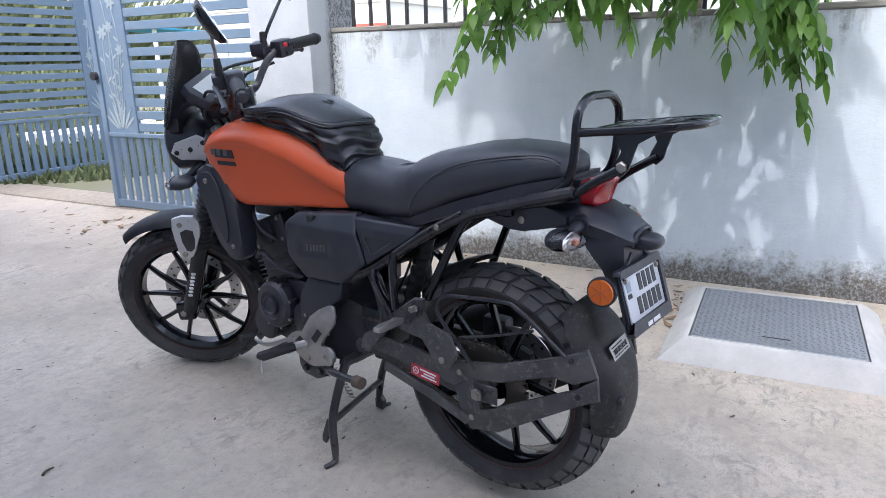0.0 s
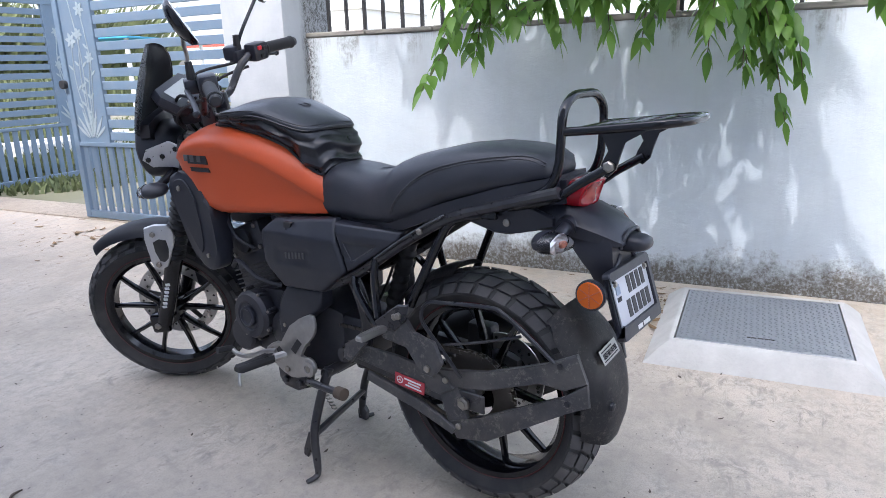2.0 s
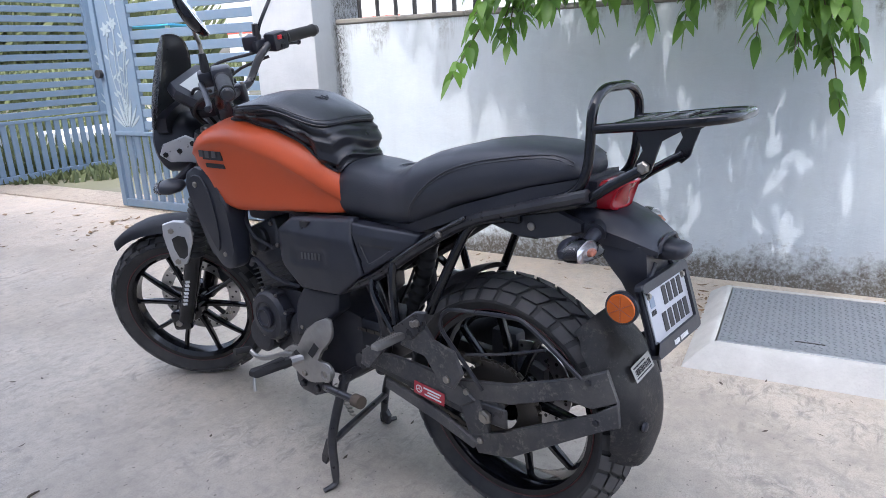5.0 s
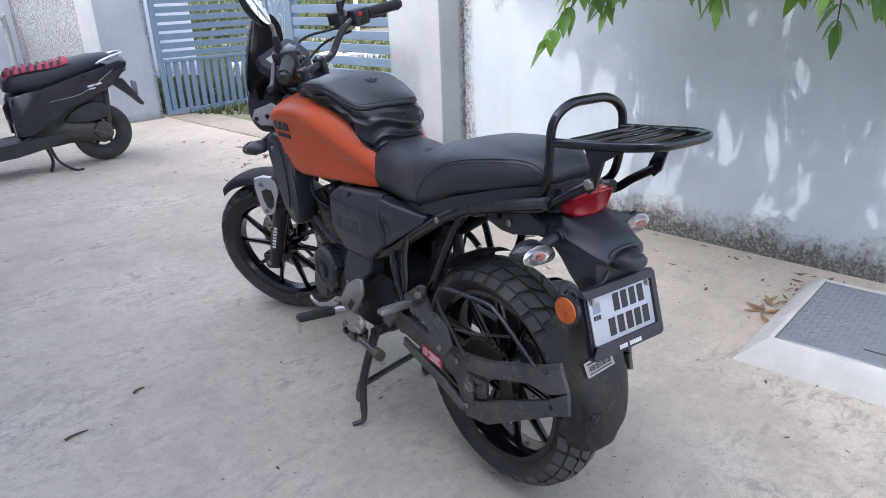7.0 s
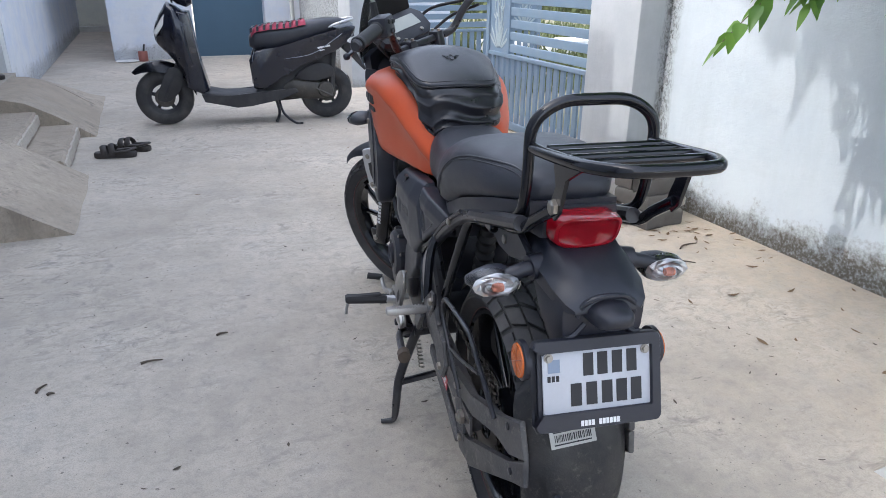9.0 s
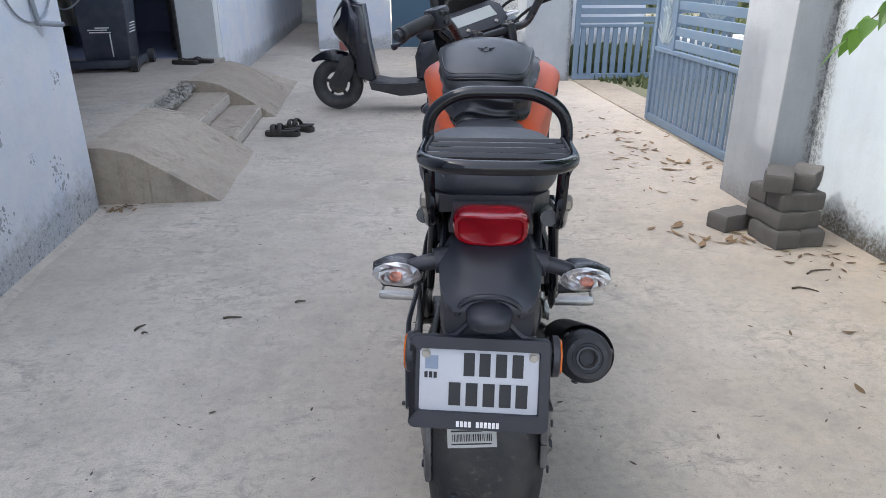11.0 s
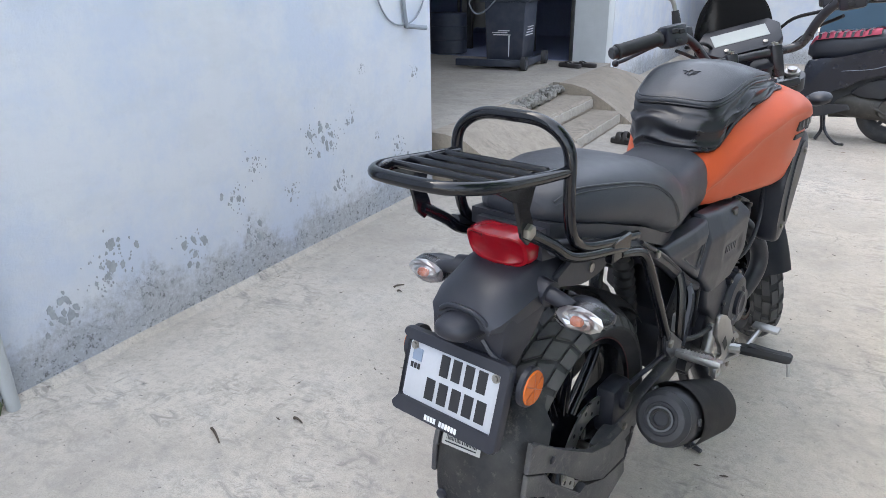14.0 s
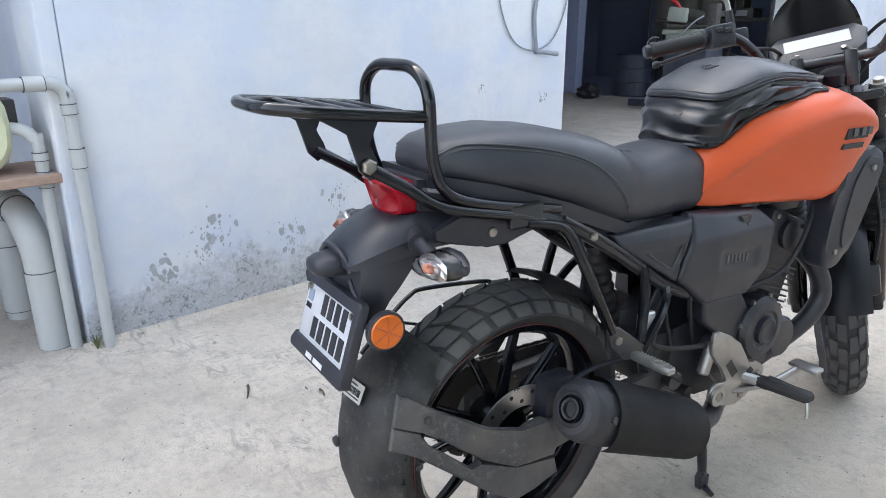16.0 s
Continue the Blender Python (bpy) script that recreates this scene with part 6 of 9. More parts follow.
stk = bike("sticker", boxed((-0.0006, -0.044, -0.0155), (0.0006, 0.044, 0.0155), 0.0003, 1, STM), STICKER_RED, "small red dealer sticker")
for k, (a, b) in enumerate(((-0.036, 0.012), (-0.030, 0.004), (-0.034, 0.016))):
    bike("print_bar", boxed((-0.0011, a, -0.0095 + 0.0075 * k), (-0.0006, b, -0.0055 + 0.0075 * k), 0, 1, STM), PALE_PRINT, "", stk)
bm = lathed([(-0.0011, 0.0095), (-0.0006, 0.0095), (-0.0006, 0.0075), (-0.0011, 0.0075), (-0.0011, 0.0095)], (0, 0.029, 0.0), 18)
for k in range(3):
    box(bm, (-0.0011, -0.0008, 0.0), (-0.0006, 0.0008, 0.0078), 0, 1, Matrix.Translation((0, 0.029, 0)) @ Matrix.Rotation(2 * math.pi * k / 3, 4, "X"))
bm.transform(STM)
bike("sticker_mark", bm, PALE_PRINT, "", stk)

# tyre hugger with its forked arms
def hugger_shell():
    rings = []
    for k in range(15):
        a = radians(180 - (-12 + 60 * k / 14))
        f = k / 14
        R = 0.313 - 0.004 * f + 0.012 * math.sin(math.pi * f)
        hw = 0.088 if 0.1 < f < 0.9 else 0.07
        hw *= (1 - 0.25 * max(0, f - 0.75) / 0.25) * (0.96 + 0.14 * min(1, f / 0.5))
        ring = []
        for j in range(13):
            t = -1 + 2 * j / 12
            r = R - 0.050 * abs(t) ** 4
            ring.append((hw * t, r * math.cos(a), 0.318 + r * math.sin(a)))
        rings.append(ring)
    bm = loft(bmesh.new(), rings, False, False)
    bmesh.ops.solidify(bm, geom=bm.faces[:], thickness=0.004)
    return bm


hug = bike("tyre_hugger", hugger_shell(), DUSTY_PLASTIC, "dusty black tyre-hugging mudguard", angle=50)
ARM_L = ([(0.085, 0.365), (-0.06, 0.385), (-0.20, 0.440), (-0.262, 0.470), (-0.285, 0.41), (-0.235, 0.385), (-0.19, 0.400), (-0.07, 0.348), (0.07, 0.325)],
         [(0.045, 0.245), (-0.05, 0.275), (-0.235, 0.372), (-0.285, 0.41), (-0.29, 0.36), (-0.24, 0.335), (-0.06, 0.222), (0.02, 0.205)])
ARM_R = ([(-0.275, 0.492), (-0.263, 0.481), (-0.208, 0.447), (-0.119, 0.387), (-0.05, 0.362), (0.004, 0.369), (0.033, 0.32), (0.027, 0.290), (-0.06, 0.296), (-0.136, 0.340), (-0.214, 0.409), (-0.24, 0.420), (-0.285, 0.44)],
         [(-0.285, 0.438), (-0.24, 0.417), (-0.230, 0.389), (-0.155, 0.325), (-0.136, 0.337), (-0.06, 0.293), (0.027, 0.288), (0.037, 0.25), (-0.016, 0.237), (-0.059, 0.229), (-0.11, 0.263), (-0.244, 0.379), (-0.292, 0.400)])
for s in (-1, 1):
    for outline in (ARM_L if s < 0 else ARM_R):
        bm = plated(outline, s * 0.106, s * 0.120, 0.004, 2)
        for v in bm.verts:
            v.co.x *= 1 - 0.20 * max(0.0, min(1.0, (-v.co.y - 0.16) / 0.11))
        bike("hugger_arm", bm, DUSTY_PLASTIC, "", hug)
    if s < 0:
        bike("hugger_end", plated([(0.085, 0.365), (0.07, 0.325), (0.045, 0.245), (0.02, 0.205), (-0.02, 0.225), (0.0, 0.30), (0.02, 0.36)], s * 0.107, s * 0.119, 0.004, 2), DUSTY_PLASTIC, "", hug)
    for y, z in ((0.045, 0.345), (-0.23, 0.44), (-0.245, 0.36)):
        bike("bolt", bolt(bmesh.new(), (s * 0.120 * (1 - 0.20 * max(0.0, min(1.0, (-y - 0.16) / 0.11))), y, z), 0.007, 0.004, s), FRAME_BLACK, "", hug)
for x in (-0.048,):
    for a in (6,):
        b = lathed([(0, 0.010), (0.006, 0.009), (0.008, 0.006), (0.008, 0.0005)], (0, 0, 0), 12)
        q = radians(180 - a)
        b.transform(Matrix.Translation((x, 0.318 * math.cos(q), 0.318 + 0.318 * math.sin(q))) @ Matrix.Rotation(radians(-90), 4, "Z") @ Matrix.Rotation(radians(a), 4, "Y"))
        bike("hugger_plug", b, BLACK_PLASTIC, "", hug)
lab_m = Matrix.Translation((-0.012, -0.2685, 0.4435)) @ Matrix.Rotation(radians(-5), 4, "Y") @ Matrix.Rotation(radians(-26), 4, "X")
lab = bike("paper_label", boxed((-0.038, -0.0335, -0.0155), (0.038, -0.0325, 0.0155), 0.0002, 1, lab_m), LABEL_WHITE, "worn barcode label on the mudguard")
rnd = random.Random(8)
x = -0.03
while x < 0.03:
    w = rnd.choice((0.0008, 0.0014, 0.002))
    bike("print_bar", boxed((x, -0.0342, -0.006), (x + w, -0.0336, 0.005), 0, 1, lab_m), INK, "", lab)
    x += w + rnd.choice((0.0012, 0.002))
bike("print_bar", boxed((-0.032, -0.0342, 0.0085), (0.016, -0.0336, 0.011), 0, 1, lab_m), INK, "", lab)
bike("print_bar", boxed((-0.032, -0.0342, -0.011), (0.03, -0.0336, -0.009), 0, 1, lab_m), INK, "", lab)

# saree guard on the left
sg = bike("saree_guard", tubed([(-0.121, -0.003, 0.366), (-0.128, 0.040, 0.424), (-0.132, 0.083, 0.474), (-0.133, 0.091, 0.500), (-0.133, 0.076, 0.527), (-0.133, 0.040, 0.537), (-0.132, -0.085, 0.549), (-0.131, -0.118, 0.542), (-0.128, -0.16, 0.513), (-0.120, -0.228, 0.456)], 0.0046, 8), FRAME_BLACK, "black tubular saree guard")
bike("guard_bar", tubed([(-0.130, 0.030, 0.441), (-0.130, -0.06, 0.466), (-0.129, -0.158, 0.500)], 0.0033, 8), FRAME_BLACK, "", sg)
bike("guard_plate", plated([(0.205, 0.422), (0.192, 0.485), (0.145, 0.507), (0.112, 0.452), (0.052, 0.446), (0.030, 0.40), (0.058, 0.358), (0.095, 0.360), (0.130, 0.420)], -0.142, -0.132, 0.004, 1), DUSTY_PLASTIC, "dusty stamped guard plate", sg)
for y, z in ((0.073, 0.378), (0.160, 0.484)):
    bike("bolt", bolt(bmesh.new(), (-0.142, y, z), 0.009, 0.006, -1), STEEL, "", sg)
bike("guard_tab", plated([(0.262, 0.432), (0.292, 0.398), (0.325, 0.382), (0.333, 0.345), (0.305, 0.338), (0.285, 0.365), (0.250, 0.400)], -0.146, -0.136, 0.003, 1), DUSTY_PLASTIC, "", sg)

# inner rear fender over the tyre
rings = []
for k in range(12):
    a = radians(38 + 40 * k / 11)
    ring = []
    for j in range(9):
        t = -1 + j / 4
        r = 0.300 - 0.02 * abs(t) ** 3
        ring.append((0.062 * t, RA[0] + r * math.cos(a), RA[1] + r * math.sin(a)))
    rings.append(ring)
bm = loft(bmesh.new(), rings, False, False)
bmesh.ops.solidify(bm, geom=bm.faces[:], thickness=0.004)
bike("inner_fender", bm, DUSTY_PLASTIC, "black inner mudguard", angle=50)
shk = bike("shock_absorber", tubed([(0, 0.30, 0.40), (0, 0.22, 0.62)], 0.018, 12), FRAME_BLACK, "black rear spring unit")
bm = lathed([(0.012 * k, 0.023 if k % 2 else 0.019) for k in range(15)], (0, 0, 0), 22)
bm.transform(Matrix.Translation((0, 0.285, 0.445)) @ Vector((0, -0.08, 0.22)).to_track_quat("X", "Y").to_matrix().to_4x4())
bike("shock_boot", bm, GRIP_RUBBER, "ribbed rubber boot", shk)

# brake caliper at the rear
cal = bike("rear_caliper", boxed((0.055, 0.028, 0.318), (0.098, 0.102, 0.420), 0.012, 2), ENGINE_BLACK, "black rear brake caliper")
bike("caliper_cap", lathed([(0.095, 0.018), (0.108, 0.018), (0.110, 0.001)], (0, 0.068, 0.385), 16), ENGINE_BLACK, "", cal)
bike("brake_hose", tubed([(0.09, 0.09, 0.40), (0.115, 0.14, 0.43), (0.12, 0.24, 0.42), (0.13, 0.36, 0.34)], 0.005, 8), BLACK_PLASTIC, "", cal)

# tail: fender, stem, lamp, indicators
TAIL = [  # y, bottom, top, half width
    (-0.05, 0.70, 0.740, 0.055), (-0.12, 0.704, 0.760, 0.064), (-0.19, 0.706, 0.764, 0.071), (-0.24, 0.700, 0.756, 0.074), (-0.285, 0.694, 0.737, 0.070), (-0.318, 0.688, 0.715, 0.060), (-0.328, 0.688, 0.700, 0.050)]
rings = []
for y, zb, zt, w in TAIL:
    rings.append([(-w, y, zb), (w, y, zb), (w * 1.02, y, zb + (zt - zb) * 0.45), (w * 0.72, y, zt - 0.004), (w * 0.3, y, zt), (-w * 0.3, y, zt), (-w * 0.72, y, zt - 0.004), (-w * 1.02, y, zb + (zt - zb) * 0.45)])
tail = bike("tail_fender", loft(bmesh.new(), rings), DARK_PANEL, "matte black tail mudguard", angle=40)
rings = []
for y, w, h in ((-0.290, 0.033, 0.019), (-0.330, 0.032, 0.018), (-0.350, 0.029, 0.016), (-0.361, 0.023, 0.012), (-0.366, 0.012, 0.006)):
    rings.append([(w * math.cos(2 * math.pi * k / 24), y, 0.688 + h * math.copysign(abs(math.sin(2 * math.pi * k / 24)) ** (0.8 if k < 12 else 0.45), math.sin(2 * math.pi * k / 24))) for k in range(24)])
bike("tail_beak", loft(bmesh.new(), rings), BLACK_PLASTIC, "rounded plate lamp housing", tail, 60)
bike("hood_lip", tubed([(-0.044, -0.322, 0.682), (-0.039, -0.325, 0.699), (-0.022, -0.328, 0.711), (0, -0.329, 0.7135), (0.022, -0.328, 0.711), (0.039, -0.325, 0.699), (0.044, -0.322, 0.682)], 0.0042, 8), DARK_PANEL, "arched lip over the plate lamp", tail)
bike("tail_stem", loft(bmesh.new(), [[(-w, y0, z), (-w * 0.96, y1 + 0.012, z), (-w * 0.86, y1, z), (w * 0.86, y1, z), (w * 0.96, y1 + 0.012, z), (w, y0, z)] for w, y0, y1, z in ((0.070, -0.205, -0.312, 0.702), (0.073, -0.236, -0.314, 0.68), (0.071, -0.255, -0.315, 0.655), (0.066, -0.270, -0.313, 0.635), (0.056, -0.285, -0.316, 0.600))]), BLACK_PLASTIC, "", tail)
for s in (-1, 1):
    bike("stem_strut", tubed([(s * 0.028, -0.314, 0.666), (s * 0.046, -0.315, 0.648), (s * 0.068, -0.314, 0.640)], 0.005, 6), BLACK_PLASTIC, "", tail)
    bike("tail_side", plated([(0.02, 0.712), (-0.05, 0.745), (-0.15, 0.752), (-0.20, 0.735), (-0.20, 0.715), (-0.12, 0.700), (-0.10, 0.69), (-0.06, 0.69)], s * 0.066, s * 0.078, 0.004, 1), BLACK_PLASTIC, "", tail)
    bike("bolt", bolt(bmesh.new(), (s * 0.078, -0.092, 0.715), 0.008, 0.004, s, 12), STEEL, "", tail)
    st = bike("indicator", tubed([(s * 0.07, -0.225, 0.722), (s * 0.10, -0.228, 0.717), (s * 0.122, -0.230, 0.710)], [0.013, 0.012, 0.0115], 12), BLACK_PLASTIC, "rear turn signal on a rubber stalk")
    bike("stalk_collar", tubed([(s * 0.060, -0.222, 0.723), (s * 0.084, -0.226, 0.720)], 0.0195, 14, 1), BLACK_PLASTIC, "", st)
    rings = []
    for x, ry, rz in ((0.104, 0.006, 0.006), (0.110, 0.020, 0.014), (0.120, 0.026, 0.019), (0.14, 0.024, 0.020), (0.16, 0.017, 0.015), (0.178, 0.006, 0.007)):
        rings.append([(s * x, -0.212 + ry * 1.1 * math.cos(2 * math.pi * k / 16), 0.703 + rz * math.sin(2 * math.pi * k / 16)) for k in range(16)])
    bike("indicator_shell", loft(bmesh.new(), rings), BLACK_PLASTIC, "", st, 60)
    rings = []
    for y, f in ((-0.222, 1.0), (-0.234, 0.96), (-0.246, 0.8), (-0.256, 0.5), (-0.260, 0.15)):
        rings.append([(s * (0.139 + 0.040 * f * math.cos(2 * math.pi * k / 20)), y + 0.008 * math.cos(2 * math.pi * k / 20), 0.703 + 0.021 * f * math.sin(2 * math.pi * k / 20)) for k in range(20)])
    lens = bike("indicator_lens", loft(bmesh.new(), rings), CLEAR_LENS, "clear faceted lens", st, 60)
    lens.visible_shadow = False
    bike("bulb", lathed([(0, 0.001), (0.003, 0.006), (0.010, 0.0075), (0.018, 0.006), (0.021, 0.001)], (s * 0.139 - 0.010, -0.2485, 0.703), 14), LAMP_BULB, "", st)
    facets = [[(s * (0.139 + f * 0.037 * math.cos(2 * math.pi * (k + 0.5 * q) / 12)), y + 0.0018 * ((k + q) % 2), 0.703 + f * 0.0195 * math.sin(2 * math.pi * (k + 0.5 * q) / 12)) for k in range(12)] for q, (y, f) in enumerate(((-0.2415, 1.0), (-0.2455, 0.72), (-0.2425, 0.45), (-0.2465, 0.18)))]
    bike("reflector_bowl", loft(bmesh.new(), facets), CHROME, "", st, 5)
    nudge(st, 0.008)
rings = []
for y, f in ((-0.185, 0.90), (-0.21, 1.0), (-0.245, 1.0), (-0.254, 0.95), (-0.256, 0.86), (-0.2525, 0.82), (-0.2515, 0.78), (-0.2525, 0.4)):
    ring = []
    for k in range(28):
        a = 2 * math.pi * k / 28
        s, c = math.sin(a), math.cos(a)
        dz = 0.0275 * f * math.copysign(abs(s) ** 0.6, s)
        ring.append((0.055 * f * math.copysign(abs(c) ** 0.5, c), y - 0.012 * (1 - abs(c)) + 0.012 - 0.35 * dz, 0.779 + dz))
    rings.append(ring)
tl = bike("tail_lamp", loft(bmesh.new(), rings), RED_LENS, "red tail lamp lens", angle=40)
bike("lamp_hood", loft(bmesh.new(), [[(-w, y, z), (w, y, z), (w * 0.9, y, z + h), (-w * 0.9, y, z + h)] for w, y, z, h in ((0.068, -0.11, 0.752, 0.045), (0.066, -0.16, 0.756, 0.048), (0.062, -0.215, 0.762, 0.046))]), BLACK_PLASTIC, "", tl)
nudge(tl, 0.007)
nudge(tail, 0.008)
nudge(hug, 0.008)

# number plate, its characters as plain bars
PM = Matrix.Translation((-0.004, -0.338, 0.584)) @ Matrix.Rotation(radians(-17), 4, "X") @ Matrix.Rotation(radians(0.6), 4, "Y")


def plate_box(lo, hi, bev=0.0):
    return boxed(lo, hi, bev, 2, PM)


npl = bike("number_plate", plate_box((-0.084, -0.0035, -0.043), (0.084, 0.0, 0.055), 0.001), PLATE_WHITE, "white number plate in a black plastic holder")
o_ring, i_ring = [], []
for sx, sz in ((-1, -1), (1, -1), (1, 1), (-1, 1)):
    for k in range(5):
        a = math.atan2(sz, sx) + radians(-45 + 22.5 * k)
        o_ring.append((sx * 0.089 + 0.010 * math.cos(a), (-0.058 if sz < 0 else 0.056) + 0.010 * math.sin(a)))
        i_ring.append((sx * 0.080 + 0.003 * math.cos(a), (-0.039 if sz < 0 else 0.044) + 0.003 * math.sin(a)))
bm = loft(bmesh.new(), [[(x, y, z) for x, z in r] for r, y in ((o_ring, 0.006), (o_ring, -0.006), ([(x * 0.98, z * 0.98) for x, z in o_ring], -0.009), ([(x * 1.02, z * 1.02) for x, z in i_ring], -0.009), (i_ring, -0.006), (i_ring, 0.0), (o_ring, 0.006))], True, False)
bm.transform(PM)
bike("plate_holder", bm, BLACK_PLASTIC, "black plastic plate holder", npl)
bike("holder_back", plate_box((-0.09, 0.001, -0.05), (0.09, 0.008, 0.06)), BLACK_PLASTIC, "", npl)


def bar(x0, x1, z0, z1, mat=INK, label=""):
    bike("plate_bar", plate_box((x0, -0.0047, z0), (x1, -0.0036, z1)), mat, label, npl)


for x0 in (-0.022, 0.000, 0.023, 0.046):
    bar(x0, x0 + 0.0155, 0.0095, 0.0425)
for x0 in (-0.042, -0.018, 0.006, 0.029, 0.052):
    bar(x0, x0 + 0.0165, -0.0335, -0.0005)
bar(-0.076, -0.058, 0.018, 0.037, BLUE_MARK, "small blue square mark")
for x0 in (-0.077, -0.0705, -0.064):
    bar(x0, x0 + 0.0045, 0.005, 0.0135)
for k in range(11):
    if k != 4:
        bike("print_bar", plate_box((-0.030 + 0.0056 * k, -0.0100, -0.0625), (-0.0258 + 0.0056 * k, -0.0091, -0.0545)), PALE_PRINT, "", npl)
for sx in (-0.075, 0.075):
    b = lathed([(0, 0.0068), (0.002, 0.0068), (0.002, 0.0045), (0.005, 0.0042), (0.005, 0.0005)], (0, 0, 0), 14)
    b.transform(PM @ Matrix.Translation((sx, -0.0035, 0.040)) @ Matrix.Rotation(radians(-90), 4, "Z"))
    bike("plate_screw", b, STEEL, "", npl)
for s in (-1, 1):
    b = lathed([(s * 0.0, 0.030), (s * 0.008, 0.030), (s * 0.010, 0.027)], (s * 0.100, -0.295, 0.605), 32)
    rf = bike("side_reflector", b, BLACK_PLASTIC, "round amber side reflector")
    bike("reflector_disc", lathed([(s * 0.0095, 0.0265), (s * 0.0125, 0.025), (s * 0.0135, 0.001)], (s * 0.100, -0.295, 0.605), 32), AMBER, "amber disc", rf)
    for k in range(3):
        a = math.pi * k / 3 + 0.5
        bike("reflector_seam", tubed([(s * 0.1128, -0.295 - 0.024 * math.cos(a), 0.605 - 0.024 * math.sin(a)), (s * 0.1134, -0.295, 0.605), (s * 0.1128, -0.295 + 0.024 * math.cos(a), 0.605 + 0.024 * math.sin(a))], 0.0009, 6, 1), AMBER_DARK, "", rf)
    bike("reflector_arm", boxed((min(s * 0.07, s * 0.104), -0.312, 0.597), (max(s * 0.07, s * 0.104), -0.300, 0.613), 0.002, 1), BLACK_PLASTIC, "", rf)

# -- luggage rack --
rk = bike("luggage_rack", tubed([(-0.101, 0.02, 0.740), (-0.102, -0.10, 0.762), (-0.102, -0.170, 0.780), (-0.102, -0.205, 0.803), (-0.102, -0.220, 0.84), (-0.102, -0.224, 0.88), (-0.101, -0.226, 0.925), (-0.085, -0.226, 0.950), (-0.05, -0.226, 0.966), (0.0, -0.226, 0.968), (0.05, -0.226, 0.966), (0.085, -0.226, 0.950), (0.101, -0.226, 0.925), (0.102, -0.224, 0.88), (0.102, -0.220, 0.84), (0.102, -0.205, 0.803), (0.102, -0.170, 0.780), (0.102, -0.10, 0.762), (0.101, 0.02, 0.740)], 0.0090, 12, 6), GLOSS_BLACK, "gloss black tubular luggage rack and grab rail", angle=60)
bike("rack_loop", tubed([(-0.100, -0.226, 0.903), (-0.0985, -0.295, 0.909), (-0.095, -0.372, 0.917), (-0.085, -0.410, 0.921), (-0.058, -0.440, 0.924), (0.0, -0.445, 0.924), (0.058, -0.440, 0.924), (0.085, -0.410, 0.921), (0.095, -0.372, 0.917), (0.0985, -0.295, 0.909), (0.100, -0.226, 0.903)], 0.0085, 12, 6), GLOSS_BLACK, "", rk, 60)
for y in (-0.265, -0.303, -0.341, -0.379):
    bike("rack_bar", tubed([(-0.090, y, 0.913 - (y + 0.3) * 0.08), (0.090, y, 0.913 - (y + 0.3) * 0.08)], 0.0052, 10, 1), GLOSS_BLACK, "", rk)
for s in (-1, 1):
    bike("rack_bracket", plated([(-0.300, 0.903), (-0.390, 0.912), (-0.344, 0.888), (-0.336, 0.860), (-0.330, 0.838), (-0.315, 0.824), (-0.298, 0.834), (-0.304, 0.852), (-0.316, 0.872)], s * 0.090, s * 0.096, 0.001, 1), GLOSS_BLACK, "", rk)
    bike("rack_stay", tubed([(s * 0.104, -0.015, 0.725), (s * 0.104, -0.07, 0.742), (s * 0.103, -0.20, 0.772), (s * 0.099, -0.26, 0.808), (s * 0.094, -0.318, 0.842)], 0.0092, 10), GLOSS_BLACK, "", rk, 60)
    bike("rack_clamp", boxed((s * 0.104 - 0.008, -0.085, 0.722), (s * 0.104 + 0.008, -0.02, 0.760), 0.003, 1), GLOSS_BLACK, "", rk)
    bike("rack_stay", tubed([(s * 0.106, -0.05, 0.728), (s * 0.112, 0.0, 0.718), (s * 0.116, 0.028, 0.704), (s * 0.122, 0.055, 0.660), (s * 0.138, 0.128, 0.508)], [0.0082, 0.009, 0.0100, 0.0105, 0.0105], 10, 3), GLOSS_BLACK, "", rk, 60)
    bike("rack_bolt", bolt(bmesh.new(), (s * 0.096, -0.318, 0.844), 0.011, 0.009, s), STEEL, "zinc plated bolt", rk)
for ob in (rk, *rk.children):
    ob.data.transform(Matrix.Translation((0.012, 0.006, 0)) @ Matrix.Diagonal((0.935, 1, 1, 1)))

# -- stands --
cs = bike("centre_stand", tubed([(-0.118, 0.415, 0.285), (-0.135, 0.424, 0.235), (-0.156, 0.431, 0.17), (-0.172, 0.432, 0.112), (-0.181, 0.420, 0.05), (-0.187, 0.413, 0.018), (-0.196, 0.413, 0.009), (-0.222, 0.419, 0.006)], [0.0125, 0.0125, 0.012, 0.012, 0.011, 0.0085, 0.0075, 0.006], 12, 3), FRAME_BLACK, "black tubular centre stand, lowered")
bike("stand_leg", tubed([(0.085, 0.435, 0.27), (0.092, 0.470, 0.20), (0.099, 0.502, 0.13), (0.100, 0.518, 0.06), (0.102, 0.522, 0.018), (0.112, 0.520, 0.009), (0.138, 0.512, 0.006)], [0.012, 0.012, 0.012, 0.011, 0.009, 0.008, 0.006], 12, 3), FRAME_BLACK, "", cs)
bike("stand_brace", tubed([(-0.170, 0.432, 0.113), (-0.05, 0.468, 0.108), (0.098, 0.508, 0.104)], 0.0095, 10, 1), FRAME_BLACK, "", cs)
bike("stand_pivot", tubed([(-0.132, 0.418, 0.272), (0.10, 0.432, 0.275)], 0.014, 12, 1), FRAME_BLACK, "", cs)
